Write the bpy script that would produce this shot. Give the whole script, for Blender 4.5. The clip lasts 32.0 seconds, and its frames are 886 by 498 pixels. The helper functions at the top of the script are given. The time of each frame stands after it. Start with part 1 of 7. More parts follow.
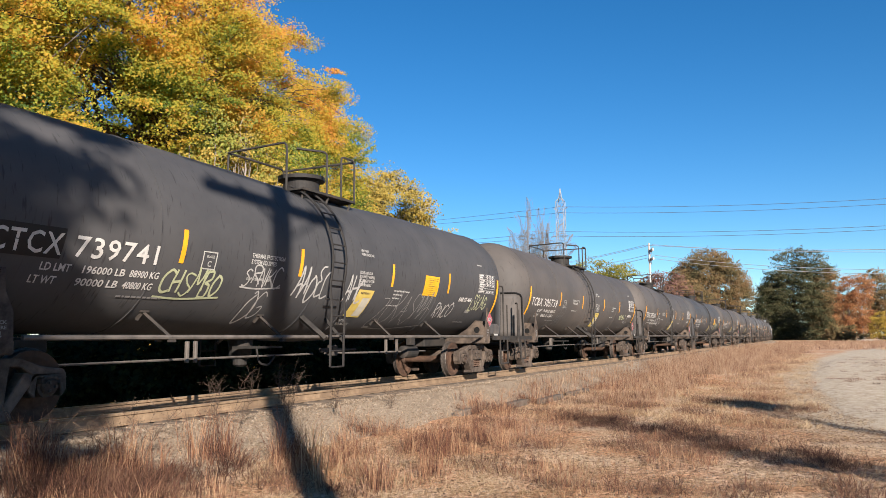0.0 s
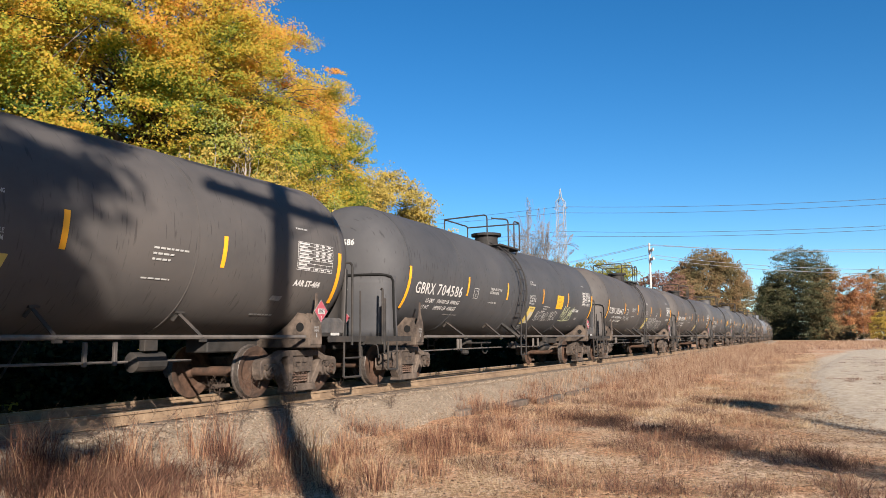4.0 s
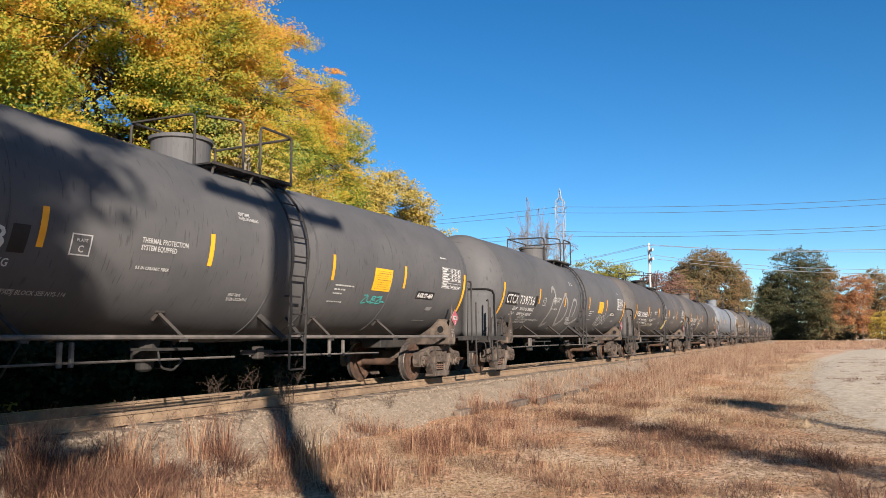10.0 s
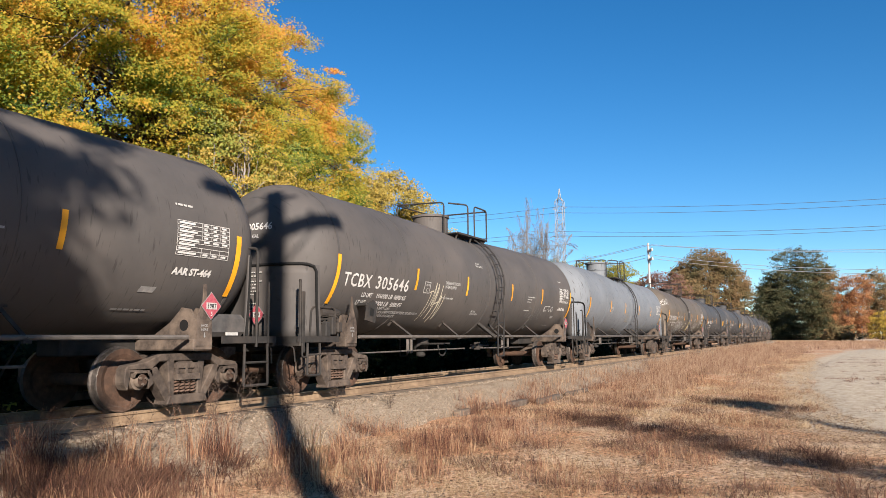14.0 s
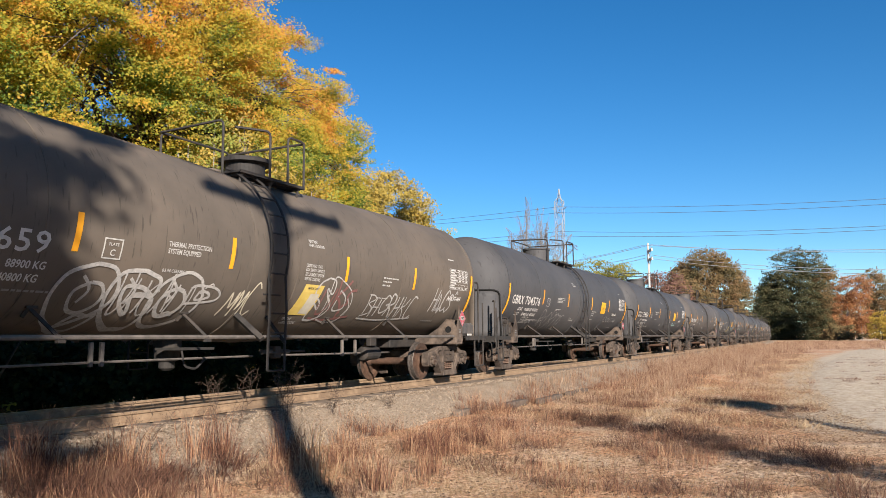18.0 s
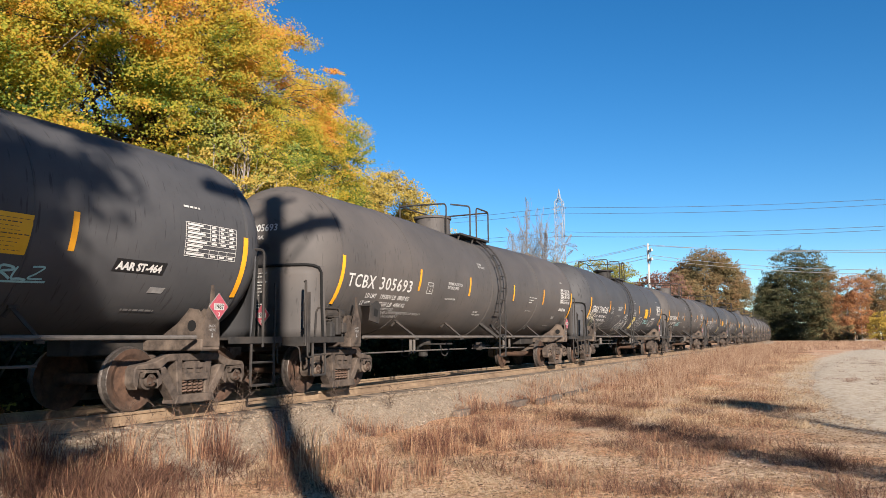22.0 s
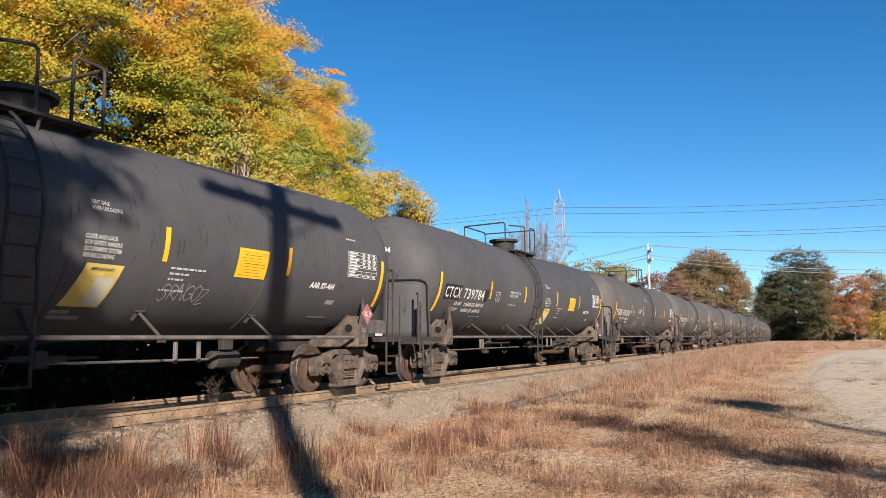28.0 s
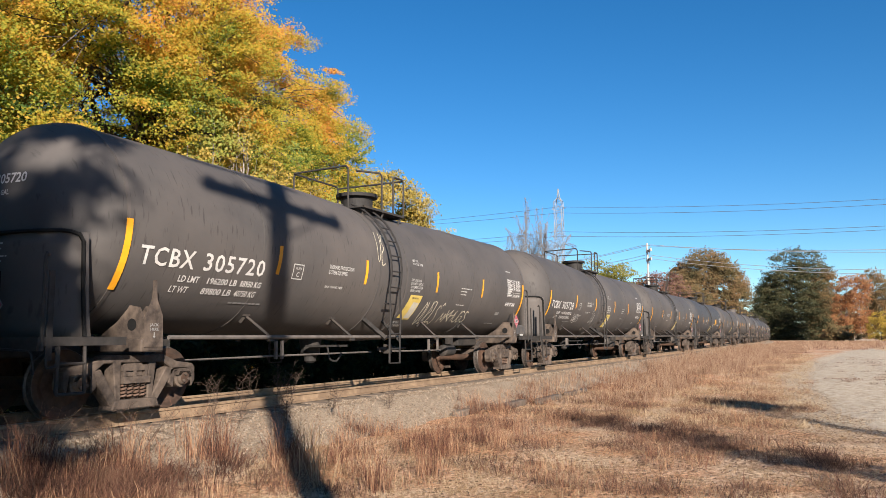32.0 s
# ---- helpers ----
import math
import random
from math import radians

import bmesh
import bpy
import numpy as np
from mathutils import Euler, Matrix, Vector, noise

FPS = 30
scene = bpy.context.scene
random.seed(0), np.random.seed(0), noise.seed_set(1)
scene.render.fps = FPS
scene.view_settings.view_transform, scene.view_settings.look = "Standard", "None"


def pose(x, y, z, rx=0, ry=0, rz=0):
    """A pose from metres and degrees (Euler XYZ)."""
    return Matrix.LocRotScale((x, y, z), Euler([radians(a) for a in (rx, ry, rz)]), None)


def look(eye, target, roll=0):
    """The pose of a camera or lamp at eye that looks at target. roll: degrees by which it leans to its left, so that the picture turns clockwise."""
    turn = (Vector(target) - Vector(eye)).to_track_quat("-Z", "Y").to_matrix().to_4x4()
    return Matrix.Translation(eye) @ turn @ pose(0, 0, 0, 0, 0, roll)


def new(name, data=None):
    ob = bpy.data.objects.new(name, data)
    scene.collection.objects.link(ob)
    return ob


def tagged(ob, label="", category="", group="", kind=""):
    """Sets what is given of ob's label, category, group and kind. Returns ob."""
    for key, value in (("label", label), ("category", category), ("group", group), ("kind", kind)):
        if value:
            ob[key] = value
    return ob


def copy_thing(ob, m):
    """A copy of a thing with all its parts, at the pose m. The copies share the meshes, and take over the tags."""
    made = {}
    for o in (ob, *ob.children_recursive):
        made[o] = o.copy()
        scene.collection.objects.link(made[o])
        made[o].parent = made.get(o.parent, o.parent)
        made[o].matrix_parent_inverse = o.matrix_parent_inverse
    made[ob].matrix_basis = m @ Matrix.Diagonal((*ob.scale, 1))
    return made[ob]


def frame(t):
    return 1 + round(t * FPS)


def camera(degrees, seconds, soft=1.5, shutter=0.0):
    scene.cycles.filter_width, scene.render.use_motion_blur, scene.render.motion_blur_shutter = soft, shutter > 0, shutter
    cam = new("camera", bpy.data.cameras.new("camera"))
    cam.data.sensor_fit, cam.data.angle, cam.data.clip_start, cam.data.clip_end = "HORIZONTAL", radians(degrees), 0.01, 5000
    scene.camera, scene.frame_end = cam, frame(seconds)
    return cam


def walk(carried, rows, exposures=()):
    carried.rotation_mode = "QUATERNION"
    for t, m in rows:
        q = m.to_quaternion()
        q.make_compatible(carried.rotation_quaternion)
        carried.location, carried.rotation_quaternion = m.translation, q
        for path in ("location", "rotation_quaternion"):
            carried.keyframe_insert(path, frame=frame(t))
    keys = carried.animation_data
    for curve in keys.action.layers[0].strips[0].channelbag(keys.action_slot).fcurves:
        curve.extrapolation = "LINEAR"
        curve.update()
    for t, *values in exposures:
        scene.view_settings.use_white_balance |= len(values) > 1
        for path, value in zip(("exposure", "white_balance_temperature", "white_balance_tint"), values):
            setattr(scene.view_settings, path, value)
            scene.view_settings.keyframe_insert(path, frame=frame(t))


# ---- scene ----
# The train runs along the x axis and comes towards the camera; z = 0 is the top of the rails.
EYE = Vector((0.0, -9.744, 0.995))
LENS = 60.7
LENGTH = 32.0
YAW, TILT, LEAN = 64.035, 6.796, -0.55


def aim(turn, lift=0.0):
    a, b = radians(YAW + turn), radians(TILT + lift)
    way = Vector((math.sin(a) * math.cos(b), math.cos(a) * math.cos(b), math.sin(b)))
    return look(EYE, EYE + way * 10, LEAN)


cam = camera(LENS, LENGTH, soft=0.6)
walk(cam, [(0.0, aim(-0.085)), (3.5, aim(-0.10)), (9.5, aim(-0.085)), (11.0, aim(0.0)), (16.5, aim(-0.04)),
           (18.0, aim(0.0)), (25.0, aim(0.0, 0.03)), (29.5, aim(0.01, 0.03)), (32.0, aim(0.055, 0.01))],
     exposures=[(0.0, 1.45, 6300, 5), (32.0, 1.45, 6300, 5)])

# ---- light ----
SUN_EL = radians(21.0)
SUN_WAY = Vector((0.731, 0.682, 0.0))            # the way in which shadows fall
sun_from = Vector((-SUN_WAY.x * math.cos(SUN_EL), -SUN_WAY.y * math.cos(SUN_EL), math.sin(SUN_EL)))
world = bpy.data.worlds.new("world")
scene.world = world
world.use_nodes = True
wn = world.node_tree
sky = wn.nodes.new("ShaderNodeTexSky")
sky.sky_type, sky.sun_disc = "NISHITA", False
sky.sun_elevation = SUN_EL
sky.sun_rotation = math.atan2(sun_from.x, sun_from.y)
sky.altitude, sky.air_density, sky.dust_density, sky.ozone_density = 1800, 1.0, 0.0, 3.0
deep = wn.nodes.new("ShaderNodeHueSaturation")
deep.inputs["Saturation"].default_value, deep.inputs["Hue"].default_value = 1.28, 0.501
wn.links.new(sky.outputs[0], deep.inputs["Color"])
wn.links.new(deep.outputs[0], wn.nodes["Background"].inputs[0])
wn.nodes["Background"].inputs[1].default_value = 0.0530
lamp = bpy.data.lights.new("sun", "SUN")
lamp.energy, lamp.angle, lamp.color = 5.0, radians(0.55), (1.0, 0.845, 0.735)
sun = new("sun", lamp)
sun.matrix_world = look(sun_from * 50, (0, 0, 0))


# ---- materials ----
DULL = 0.75                          # age and dust take this much of every fresh colour


def lin(c, keep=DULL):
    return (c[0] * keep, c[1] * keep, c[2] * keep, 1.0)


def material(name, dark, light, size=0.2, rough=0.7, metal=0.0, bump=0.2, stretch=(1, 1, 1), stain=None, stain_size=1.5,
             stain_amount=0.5, per_object=0.0, space="Object", bump_size=None, spec=0.25):
    """A surface with grain at one scale and stains at another."""
    m = bpy.data.materials.new(name)
    m.use_nodes = True
    t = m.node_tree
    b = t.nodes["Principled BSDF"]
    b.inputs["Roughness"].default_value, b.inputs["Metallic"].default_value = rough, metal
    b.inputs["Specular IOR Level"].default_value = spec
    co = t.nodes.new("ShaderNodeTexCoord")
    mp = t.nodes.new("ShaderNodeMapping")
    mp.inputs["Scale"].default_value = stretch
    t.links.new(co.outputs[space], mp.inputs[0])
    n1 = t.nodes.new("ShaderNodeTexNoise")
    n1.inputs["Scale"].default_value, n1.inputs["Detail"].default_value, n1.inputs["Roughness"].default_value = 1 / size, 6, 0.65
    t.links.new(mp.outputs[0], n1.inputs[0])
    r1 = t.nodes.new("ShaderNodeValToRGB")
    r1.color_ramp.elements[0].position, r1.color_ramp.elements[1].position = 0.32, 0.70
    r1.color_ramp.elements[0].color, r1.color_ramp.elements[1].color = lin(dark), lin(light)
    t.links.new(n1.outputs[0], r1.inputs[0])
    out = r1.outputs[0]
    if stain:
        n2 = t.nodes.new("ShaderNodeTexNoise")
        n2.inputs["Scale"].default_value, n2.inputs["Detail"].default_value = 1 / stain_size, 4
        t.links.new(co.outputs[space], n2.inputs[0])
        r2 = t.nodes.new("ShaderNodeMapRange")
        r2.inputs[1].default_value, r2.inputs[2].default_value, r2.inputs[4].default_value = 0.45, 0.68, stain_amount
        t.links.new(n2.outputs[0], r2.inputs[0])
        mx = t.nodes.new("ShaderNodeMixRGB")
        t.links.new(r2.outputs[0], mx.inputs[0])
        t.links.new(out, mx.inputs[1])
        mx.inputs[2].default_value = lin(stain)
        out = mx.outputs[0]
    if per_object:
        info = t.nodes.new("ShaderNodeObjectInfo")
        mr = t.nodes.new("ShaderNodeMapRange")
        mr.inputs[3].default_value, mr.inputs[4].default_value = 1 - per_object, 1 + per_object
        t.links.new(info.outputs["Random"], mr.inputs[0])
        hs = t.nodes.new("ShaderNodeHueSaturation")
        t.links.new(mr.outputs[0], hs.inputs["Value"])
        t.links.new(out, hs.inputs["Color"])
        out = hs.outputs[0]
    t.links.new(out, b.inputs["Base Color"])
    if bump:
        bp = t.nodes.new("ShaderNodeBump")
        bp.inputs["Strength"].default_value, bp.inputs["Distance"].default_value = bump, 0.02
        src = n1
        if bump_size:
            src = t.nodes.new("ShaderNodeTexNoise")
            src.inputs["Scale"].default_value, src.inputs["Detail"].default_value = 1 / bump_size, 4
            t.links.new(co.outputs[space], src.inputs[0])
        t.links.new(src.outputs[0], bp.inputs["Height"])
        t.links.new(bp.outputs[0], b.inputs["Normal"])
    return m


def foliage(name, colours, patch=2.5, spread=0.25, glow=0.35, rise=0.0, middle=0.0, span=0.56):
    """Leaves: colour by clump-sized patches and leaf by leaf, some light passing through."""
    m = bpy.data.materials.new(name)
    m.use_nodes = True
    t = m.node_tree
    b = t.nodes["Principled BSDF"]
    b.inputs["Roughness"].default_value = 0.75
    b.inputs["Specular IOR Level"].default_value = 0.12
    co = t.nodes.new("ShaderNodeTexCoord")
    n = t.nodes.new("ShaderNodeTexNoise")
    n.inputs["Scale"].default_value, n.inputs["Detail"].default_value = 1 / patch, 3
    t.links.new(co.outputs["Object"], n.inputs[0])
    g = t.nodes.new("ShaderNodeNewGeometry")
    mr = t.nodes.new("ShaderNodeMapRange")
    mr.inputs[3].default_value, mr.inputs[4].default_value = -spread, spread
    t.links.new(g.outputs["Random Per Island"], mr.inputs[0])
    add = t.nodes.new("ShaderNodeMath")
    t.links.new(n.outputs[0], add.inputs[0])
    t.links.new(mr.outputs[0], add.inputs[1])
    ramp = t.nodes.new("ShaderNodeValToRGB")
    el = ramp.color_ramp.elements
    while len(el) < len(colours):
        el.new(0.5)
    for i, c in enumerate(colours):
        el[i].position = 0.5 + span * (i / (len(colours) - 1) - 0.5)
        el[i].color = lin(c)
    src = add.outputs[0]
    if rise:
        # leaves turn first at the top of the crown
        xyz = t.nodes.new("ShaderNodeSeparateXYZ")
        t.links.new(co.outputs["Object"], xyz.inputs[0])
        up = t.nodes.new("ShaderNodeMath")
        up.operation = "MULTIPLY_ADD"
        up.inputs[1].default_value, up.inputs[2].default_value = rise, -rise * middle
        t.links.new(xyz.outputs[2], up.inputs[0])
        both = t.nodes.new("ShaderNodeMath")
        t.links.new(src, both.inputs[0])
        t.links.new(up.outputs[0], both.inputs[1])
        src = both.outputs[0]
    t.links.new(src, ramp.inputs[0])
    t.links.new(ramp.outputs[0], b.inputs["Base Color"])
    tr = t.nodes.new("ShaderNodeBsdfTranslucent")
    t.links.new(ramp.outputs[0], tr.inputs[0])
    mix = t.nodes.new("ShaderNodeMixShader")
    mix.inputs[0].default_value = glow
    t.links.new(b.outputs[0], mix.inputs[1])
    t.links.new(tr.outputs[0], mix.inputs[2])
    t.links.new(mix.outputs[0], t.nodes["Material Output"].inputs[0])
    return m


def tank_paint(name, dark, light, dust, dust_amount, streak, streak_amount, rough=0.6, streak_at=(24.0, 2.2, 3.2)):
    """Weathered tank paint: broad dust, fine grain and streaks that run down round the barrel."""
    m = material(name, dark, light, size=0.9, rough=rough, bump=0.0, stain=dust, stain_size=2.6, stain_amount=dust_amount, spec=0.12)
    t = m.node_tree
    b = t.nodes["Principled BSDF"]
    co = [n for n in t.nodes if n.type == "TEX_COORD"][0]
    info = t.nodes.new("ShaderNodeObjectInfo")
    sc = t.nodes.new("ShaderNodeVectorMath")
    sc.operation = "SCALE"
    t.links.new(info.outputs["Random"], sc.inputs["Scale"])
    sc.inputs[0].default_value = (37.0, 0.0, 0.0)
    ad = t.nodes.new("ShaderNodeVectorMath")
    t.links.new(co.outputs["Object"], ad.inputs[0])
    t.links.new(sc.outputs[0], ad.inputs[1])
    for n in [n for n in t.nodes if n.type == "TEX_NOISE"]:
        t.links.new(ad.outputs[0], n.inputs[0])
    mp = t.nodes.new("ShaderNodeMapping")
    mp.inputs["Scale"].default_value = streak_at
    t.links.new(ad.outputs[0], mp.inputs[0])
    n = t.nodes.new("ShaderNodeTexNoise")
    n.inputs["Scale"].default_value, n.inputs["Detail"].default_value = 1.0, 3
    t.links.new(mp.outputs[0], n.inputs[0])
    r = t.nodes.new("ShaderNodeMapRange")
    r.inputs[1].default_value, r.inputs[2].default_value, r.inputs[4].default_value = 0.61, 0.70, streak_amount
    t.links.new(n.outputs[0], r.inputs[0])
    mx = t.nodes.new("ShaderNodeMixRGB")
    old = b.inputs["Base Color"].links[0].from_socket
    t.links.new(r.outputs[0], mx.inputs[0])
    t.links.new(old, mx.inputs[1])
    mx.inputs[2].default_value = lin(streak)
    t.links.new(mx.outputs[0], b.inputs["Base Color"])
    # dents and the faint quilting of the thin jacket
    n3 = t.nodes.new("ShaderNodeTexNoise")
    n3.inputs["Scale"].default_value, n3.inputs["Detail"].default_value = 1.6, 3
    t.links.new(ad.outputs[0], n3.inputs[0])
    bp = t.nodes.new("ShaderNodeBump")
    bp.inputs["Strength"].default_value, bp.inputs["Distance"].default_value = 0.25, 0.03
    t.links.new(n3.outputs[0], bp.inputs["Height"])
    t.links.new(bp.outputs[0], b.inputs["Normal"])
    return m


def island_stone():
    """Loose stone: every stone its own shade of grey, tan or brown."""
    m = material("loose_stone", (0.8, 0.8, 0.8), (1.3, 1.3, 1.3), 0.02, 0.9, 0, 0.4)
    t = m.node_tree
    g = t.nodes.new("ShaderNodeNewGeometry")
    r = t.nodes.new("ShaderNodeValToRGB")
    el = r.color_ramp.elements
    el.new(0.35), el.new(0.7)
    for e, c in zip(el, ((0.13, 0.095, 0.065), (0.27, 0.20, 0.14), (0.34, 0.27, 0.20), (0.42, 0.35, 0.27))):
        e.color = lin(c)
    t.links.new(g.outputs["Random Per Island"], r.inputs[0])
    b = t.nodes["Principled BSDF"]
    mx = t.nodes.new("ShaderNodeMixRGB")
    mx.blend_type, mx.inputs[0].default_value = "MULTIPLY", 1.0
    t.links.new(b.inputs["Base Color"].links[0].from_socket, mx.inputs[1])
    t.links.new(r.outputs[0], mx.inputs[2])
    t.links.new(mx.outputs[0], b.inputs["Base Color"])
    return m


M = {}
M["tank_black"] = tank_paint("black_tank_paint", (0.056, 0.057, 0.061), (0.074, 0.074, 0.078), (0.100, 0.096, 0.095), 0.5, (0.024, 0.024, 0.025), 0.6)
M["tank_brown"] = tank_paint("dusty_black_tank_paint", (0.074, 0.069, 0.067), (0.094, 0.087, 0.083), (0.130, 0.114, 0.103), 0.7, (0.030, 0.028, 0.027), 0.5)
M["tank_worn"] = tank_paint("worn_black_tank_paint", (0.078, 0.078, 0.080), (0.100, 0.098, 0.099), (0.132, 0.126, 0.122), 0.6, (0.034, 0.033, 0.033), 0.5)
M["tank_tan"] = tank_paint("tan_dusted_tank_paint", (0.100, 0.086, 0.072), (0.130, 0.110, 0.091), (0.182, 0.147, 0.115), 0.75, (0.034, 0.030, 0.027), 0.5)
M["tank_grey"] = tank_paint("light_grey_tank_paint", (0.160, 0.175, 0.195), (0.205, 0.219, 0.238), (0.135, 0.145, 0.158), 0.5, (0.035, 0.035, 0.037), 0.95, streak_at=(34.0, 1.3, 2.6))
M["frame"] = material("dusty_black_steel", (0.018, 0.017, 0.016), (0.038, 0.035, 0.033), 0.15, 0.8, 0.0, 0.3, stain=(0.075, 0.060, 0.049), stain_size=0.5, stain_amount=0.45)
M["gear"] = material("dusty_grey_steel", (0.05, 0.049, 0.049), (0.10, 0.095, 0.092), 0.2, 0.75, 0.0, 0.2, stain=(0.13, 0.11, 0.095), stain_size=0.4, stain_amount=0.4)
M["ladder"] = material("black_ladder_steel", (0.016, 0.015, 0.015), (0.035, 0.032, 0.030), 0.15, 0.7, 0.0, 0.1)
M["top_gear"] = material("worn_black_steel", (0.022, 0.021, 0.020), (0.05, 0.046, 0.042), 0.15, 0.75, 0.0, 0.2, stain=(0.09, 0.07, 0.055), stain_size=0.4, stain_amount=0.35)
M["cast"] = material("cast_steel_brown_with_dust", (0.036, 0.028, 0.023), (0.098, 0.076, 0.062), 0.08, 0.85, 0.0, 0.45, stain=(0.19, 0.145, 0.112), stain_size=0.3, stain_amount=0.6, per_object=0.2)
M["spring"] = material("rusty_spring_steel", (0.09, 0.055, 0.04), (0.17, 0.11, 0.08), 0.05, 0.8, 0.0, 0.1)
M["wheel"] = material("rusty_wheel_plate", (0.055, 0.032, 0.022), (0.125, 0.072, 0.048), 0.1, 0.8, 0.1, 0.2, stain=(0.03, 0.024, 0.02), stain_size=0.35, stain_amount=0.7)
# tread colour kept dark to carry the shade of the car above
M["tread"] = material("polished_wheel_tread", (0.05, 0.042, 0.038), (0.14, 0.12, 0.105), 0.05, 0.5, 0.4, 0.05)
M["pipe"] = material("dusty_grey_pipe", (0.09, 0.08, 0.072), (0.17, 0.15, 0.135), 0.2, 0.7, 0.1, 0.1)
M["hole"] = material("dark_opening", (0.006, 0.006, 0.006), (0.010, 0.010, 0.010), 0.2, 0.9, 0, 0)
M["yellow"] = material("yellow_reflective_tape", (0.76, 0.33, 0.015), (0.87, 0.41, 0.025), 0.3, 0.5, 0, 0.05, per_object=0.12)
M["sign_yellow"] = material("yellow_decal", (0.66, 0.36, 0.015), (0.76, 0.43, 0.025), 0.3, 0.5, 0, 0.05)
M["notice_yellow"] = material("faded_yellow_decal", (0.52, 0.39, 0.09), (0.62, 0.48, 0.14), 0.2, 0.55, 0, 0.05)
M["stencil"] = material("worn_white_stencil", (0.34, 0.335, 0.32), (0.54, 0.53, 0.50), 0.06, 0.7, 0, 0)
M["sign_cream"] = material("pale_decal", (0.44, 0.41, 0.33), (0.54, 0.51, 0.42), 0.2, 0.6, 0, 0)
M["white"] = material("white_stencil_paint", (0.46, 0.45, 0.43), (0.66, 0.64, 0.61), 0.09, 0.7, 0, 0)
M["black"] = material("fresh_black_patch", (0.012, 0.012, 0.013), (0.018, 0.018, 0.019), 0.3, 0.5, 0, 0)
M["red"] = material("red_placard", (0.30, 0.045, 0.070), (0.42, 0.11, 0.13), 0.06, 0.5, 0, 0)
M["spray"] = material("white_spray_paint", (0.30, 0.295, 0.285), (0.52, 0.505, 0.48), 0.06, 0.7, 0, 0)
M["spray_pale"] = material("thin_white_spray_paint", (0.17, 0.165, 0.16), (0.30, 0.29, 0.28), 0.1, 0.7, 0, 0)
M["spray_dim"] = material("worn_grey_spray_paint", (0.10, 0.10, 0.10), (0.19, 0.185, 0.18), 0.08, 0.7, 0, 0)
M["spray_cream"] = material("cream_spray_paint", (0.46, 0.42, 0.32), (0.64, 0.59, 0.46), 0.1, 0.7, 0, 0)
M["spray_ice"] = material("pale_blue_spray_paint", (0.22, 0.44, 0.46), (0.36, 0.60, 0.62), 0.1, 0.7, 0, 0)
M["spray_orange"] = material("faded_orange_paint", (0.30, 0.23, 0.12), (0.40, 0.31, 0.16), 0.08, 0.7, 0, 0)
M["spray_red"] = material("faded_red_spray_paint", (0.16, 0.075, 0.07), (0.24, 0.11, 0.10), 0.1, 0.7, 0, 0)
M["spray_teal"] = material("teal_spray_paint", (0.05, 0.30, 0.27), (0.08, 0.40, 0.36), 0.1, 0.7, 0, 0)
M["spray_yellow"] = material("pale_green_spray_paint", (0.36, 0.38, 0.23), (0.50, 0.52, 0.33), 0.06, 0.7, 0, 0)
M["rail"] = material("rail_steel_with_brown_dust", (0.19, 0.13, 0.082), (0.33, 0.235, 0.15), 0.12, 0.8, 0.0, 0.2, stain=(0.12, 0.08, 0.054), stain_size=0.5, stain_amount=0.6)
M["rail_top"] = material("worn_rail_head", (0.20, 0.18, 0.16), (0.33, 0.30, 0.27), 0.05, 0.4, 0.7, 0.05)
M["tie"] = material("weathered_tie_wood", (0.075, 0.058, 0.045), (0.20, 0.16, 0.125), 0.06, 0.9, 0, 0.5, stretch=(1, 0.12, 1), per_object=0.25)
M["ballast"] = material("ballast_stone", (0.17, 0.125, 0.085), (0.47, 0.385, 0.285), 0.05, 0.9, 0, 1.0, stain=(0.17, 0.125, 0.085), stain_size=0.9, stain_amount=0.5)
M["stone"] = island_stone()
M["bark"] = material("grey_brown_bark", (0.055, 0.043, 0.033), (0.155, 0.125, 0.10), 0.08, 0.9, 0, 0.8, stretch=(1, 1, 0.25))
M["bark_far"] = material("grey_twig_bark", (0.15, 0.145, 0.145), (0.25, 0.24, 0.24), 0.1, 0.9, 0, 0.3)
M["bark_pale"] = material("pale_bark", (0.22, 0.19, 0.17), (0.38, 0.34, 0.31), 0.1, 0.9, 0, 0.5, stretch=(1, 1, 0.3))
M["pole_wood"] = material("weathered_pole_wood", (0.40, 0.38, 0.35), (0.62, 0.59, 0.55), 0.06, 0.9, 0, 0.4, stretch=(1, 1, 0.08))
M["steel"] = material("galvanised_steel", (0.24, 0.25, 0.26), (0.36, 0.37, 0.38), 0.3, 0.6, 0.2, 0.1)
M["wire"] = material("weathered_wire", (0.08, 0.09, 0.105), (0.13, 0.14, 0.155), 0.3, 0.6, 0.2, 0)
M["wire_pale"] = material("bright_aluminium_wire", (0.34, 0.34, 0.34), (0.46, 0.46, 0.45), 0.3, 0.5, 0.1, 0)
M["maple"] = foliage("maple_leaves", [(0.14, 0.23, 0.06), (0.34, 0.42, 0.075), (0.66, 0.56, 0.085), (0.84, 0.55, 0.095), (0.88, 0.43, 0.11)], 1.5, 0.09, 0.68, 0.022, 10.3, 0.46)
M["maple_green"] = foliage("turning_green_leaves", [(0.12, 0.17, 0.055), (0.25, 0.32, 0.08), (0.42, 0.41, 0.095), (0.62, 0.47, 0.10)], 1.4, 0.09, 0.45)
M["yellow_leaf"] = foliage("yellow_leaves", [(0.20, 0.18, 0.06), (0.40, 0.32, 0.08), (0.58, 0.43, 0.10), (0.72, 0.53, 0.14)], 1.2, 0.18, 0.5)
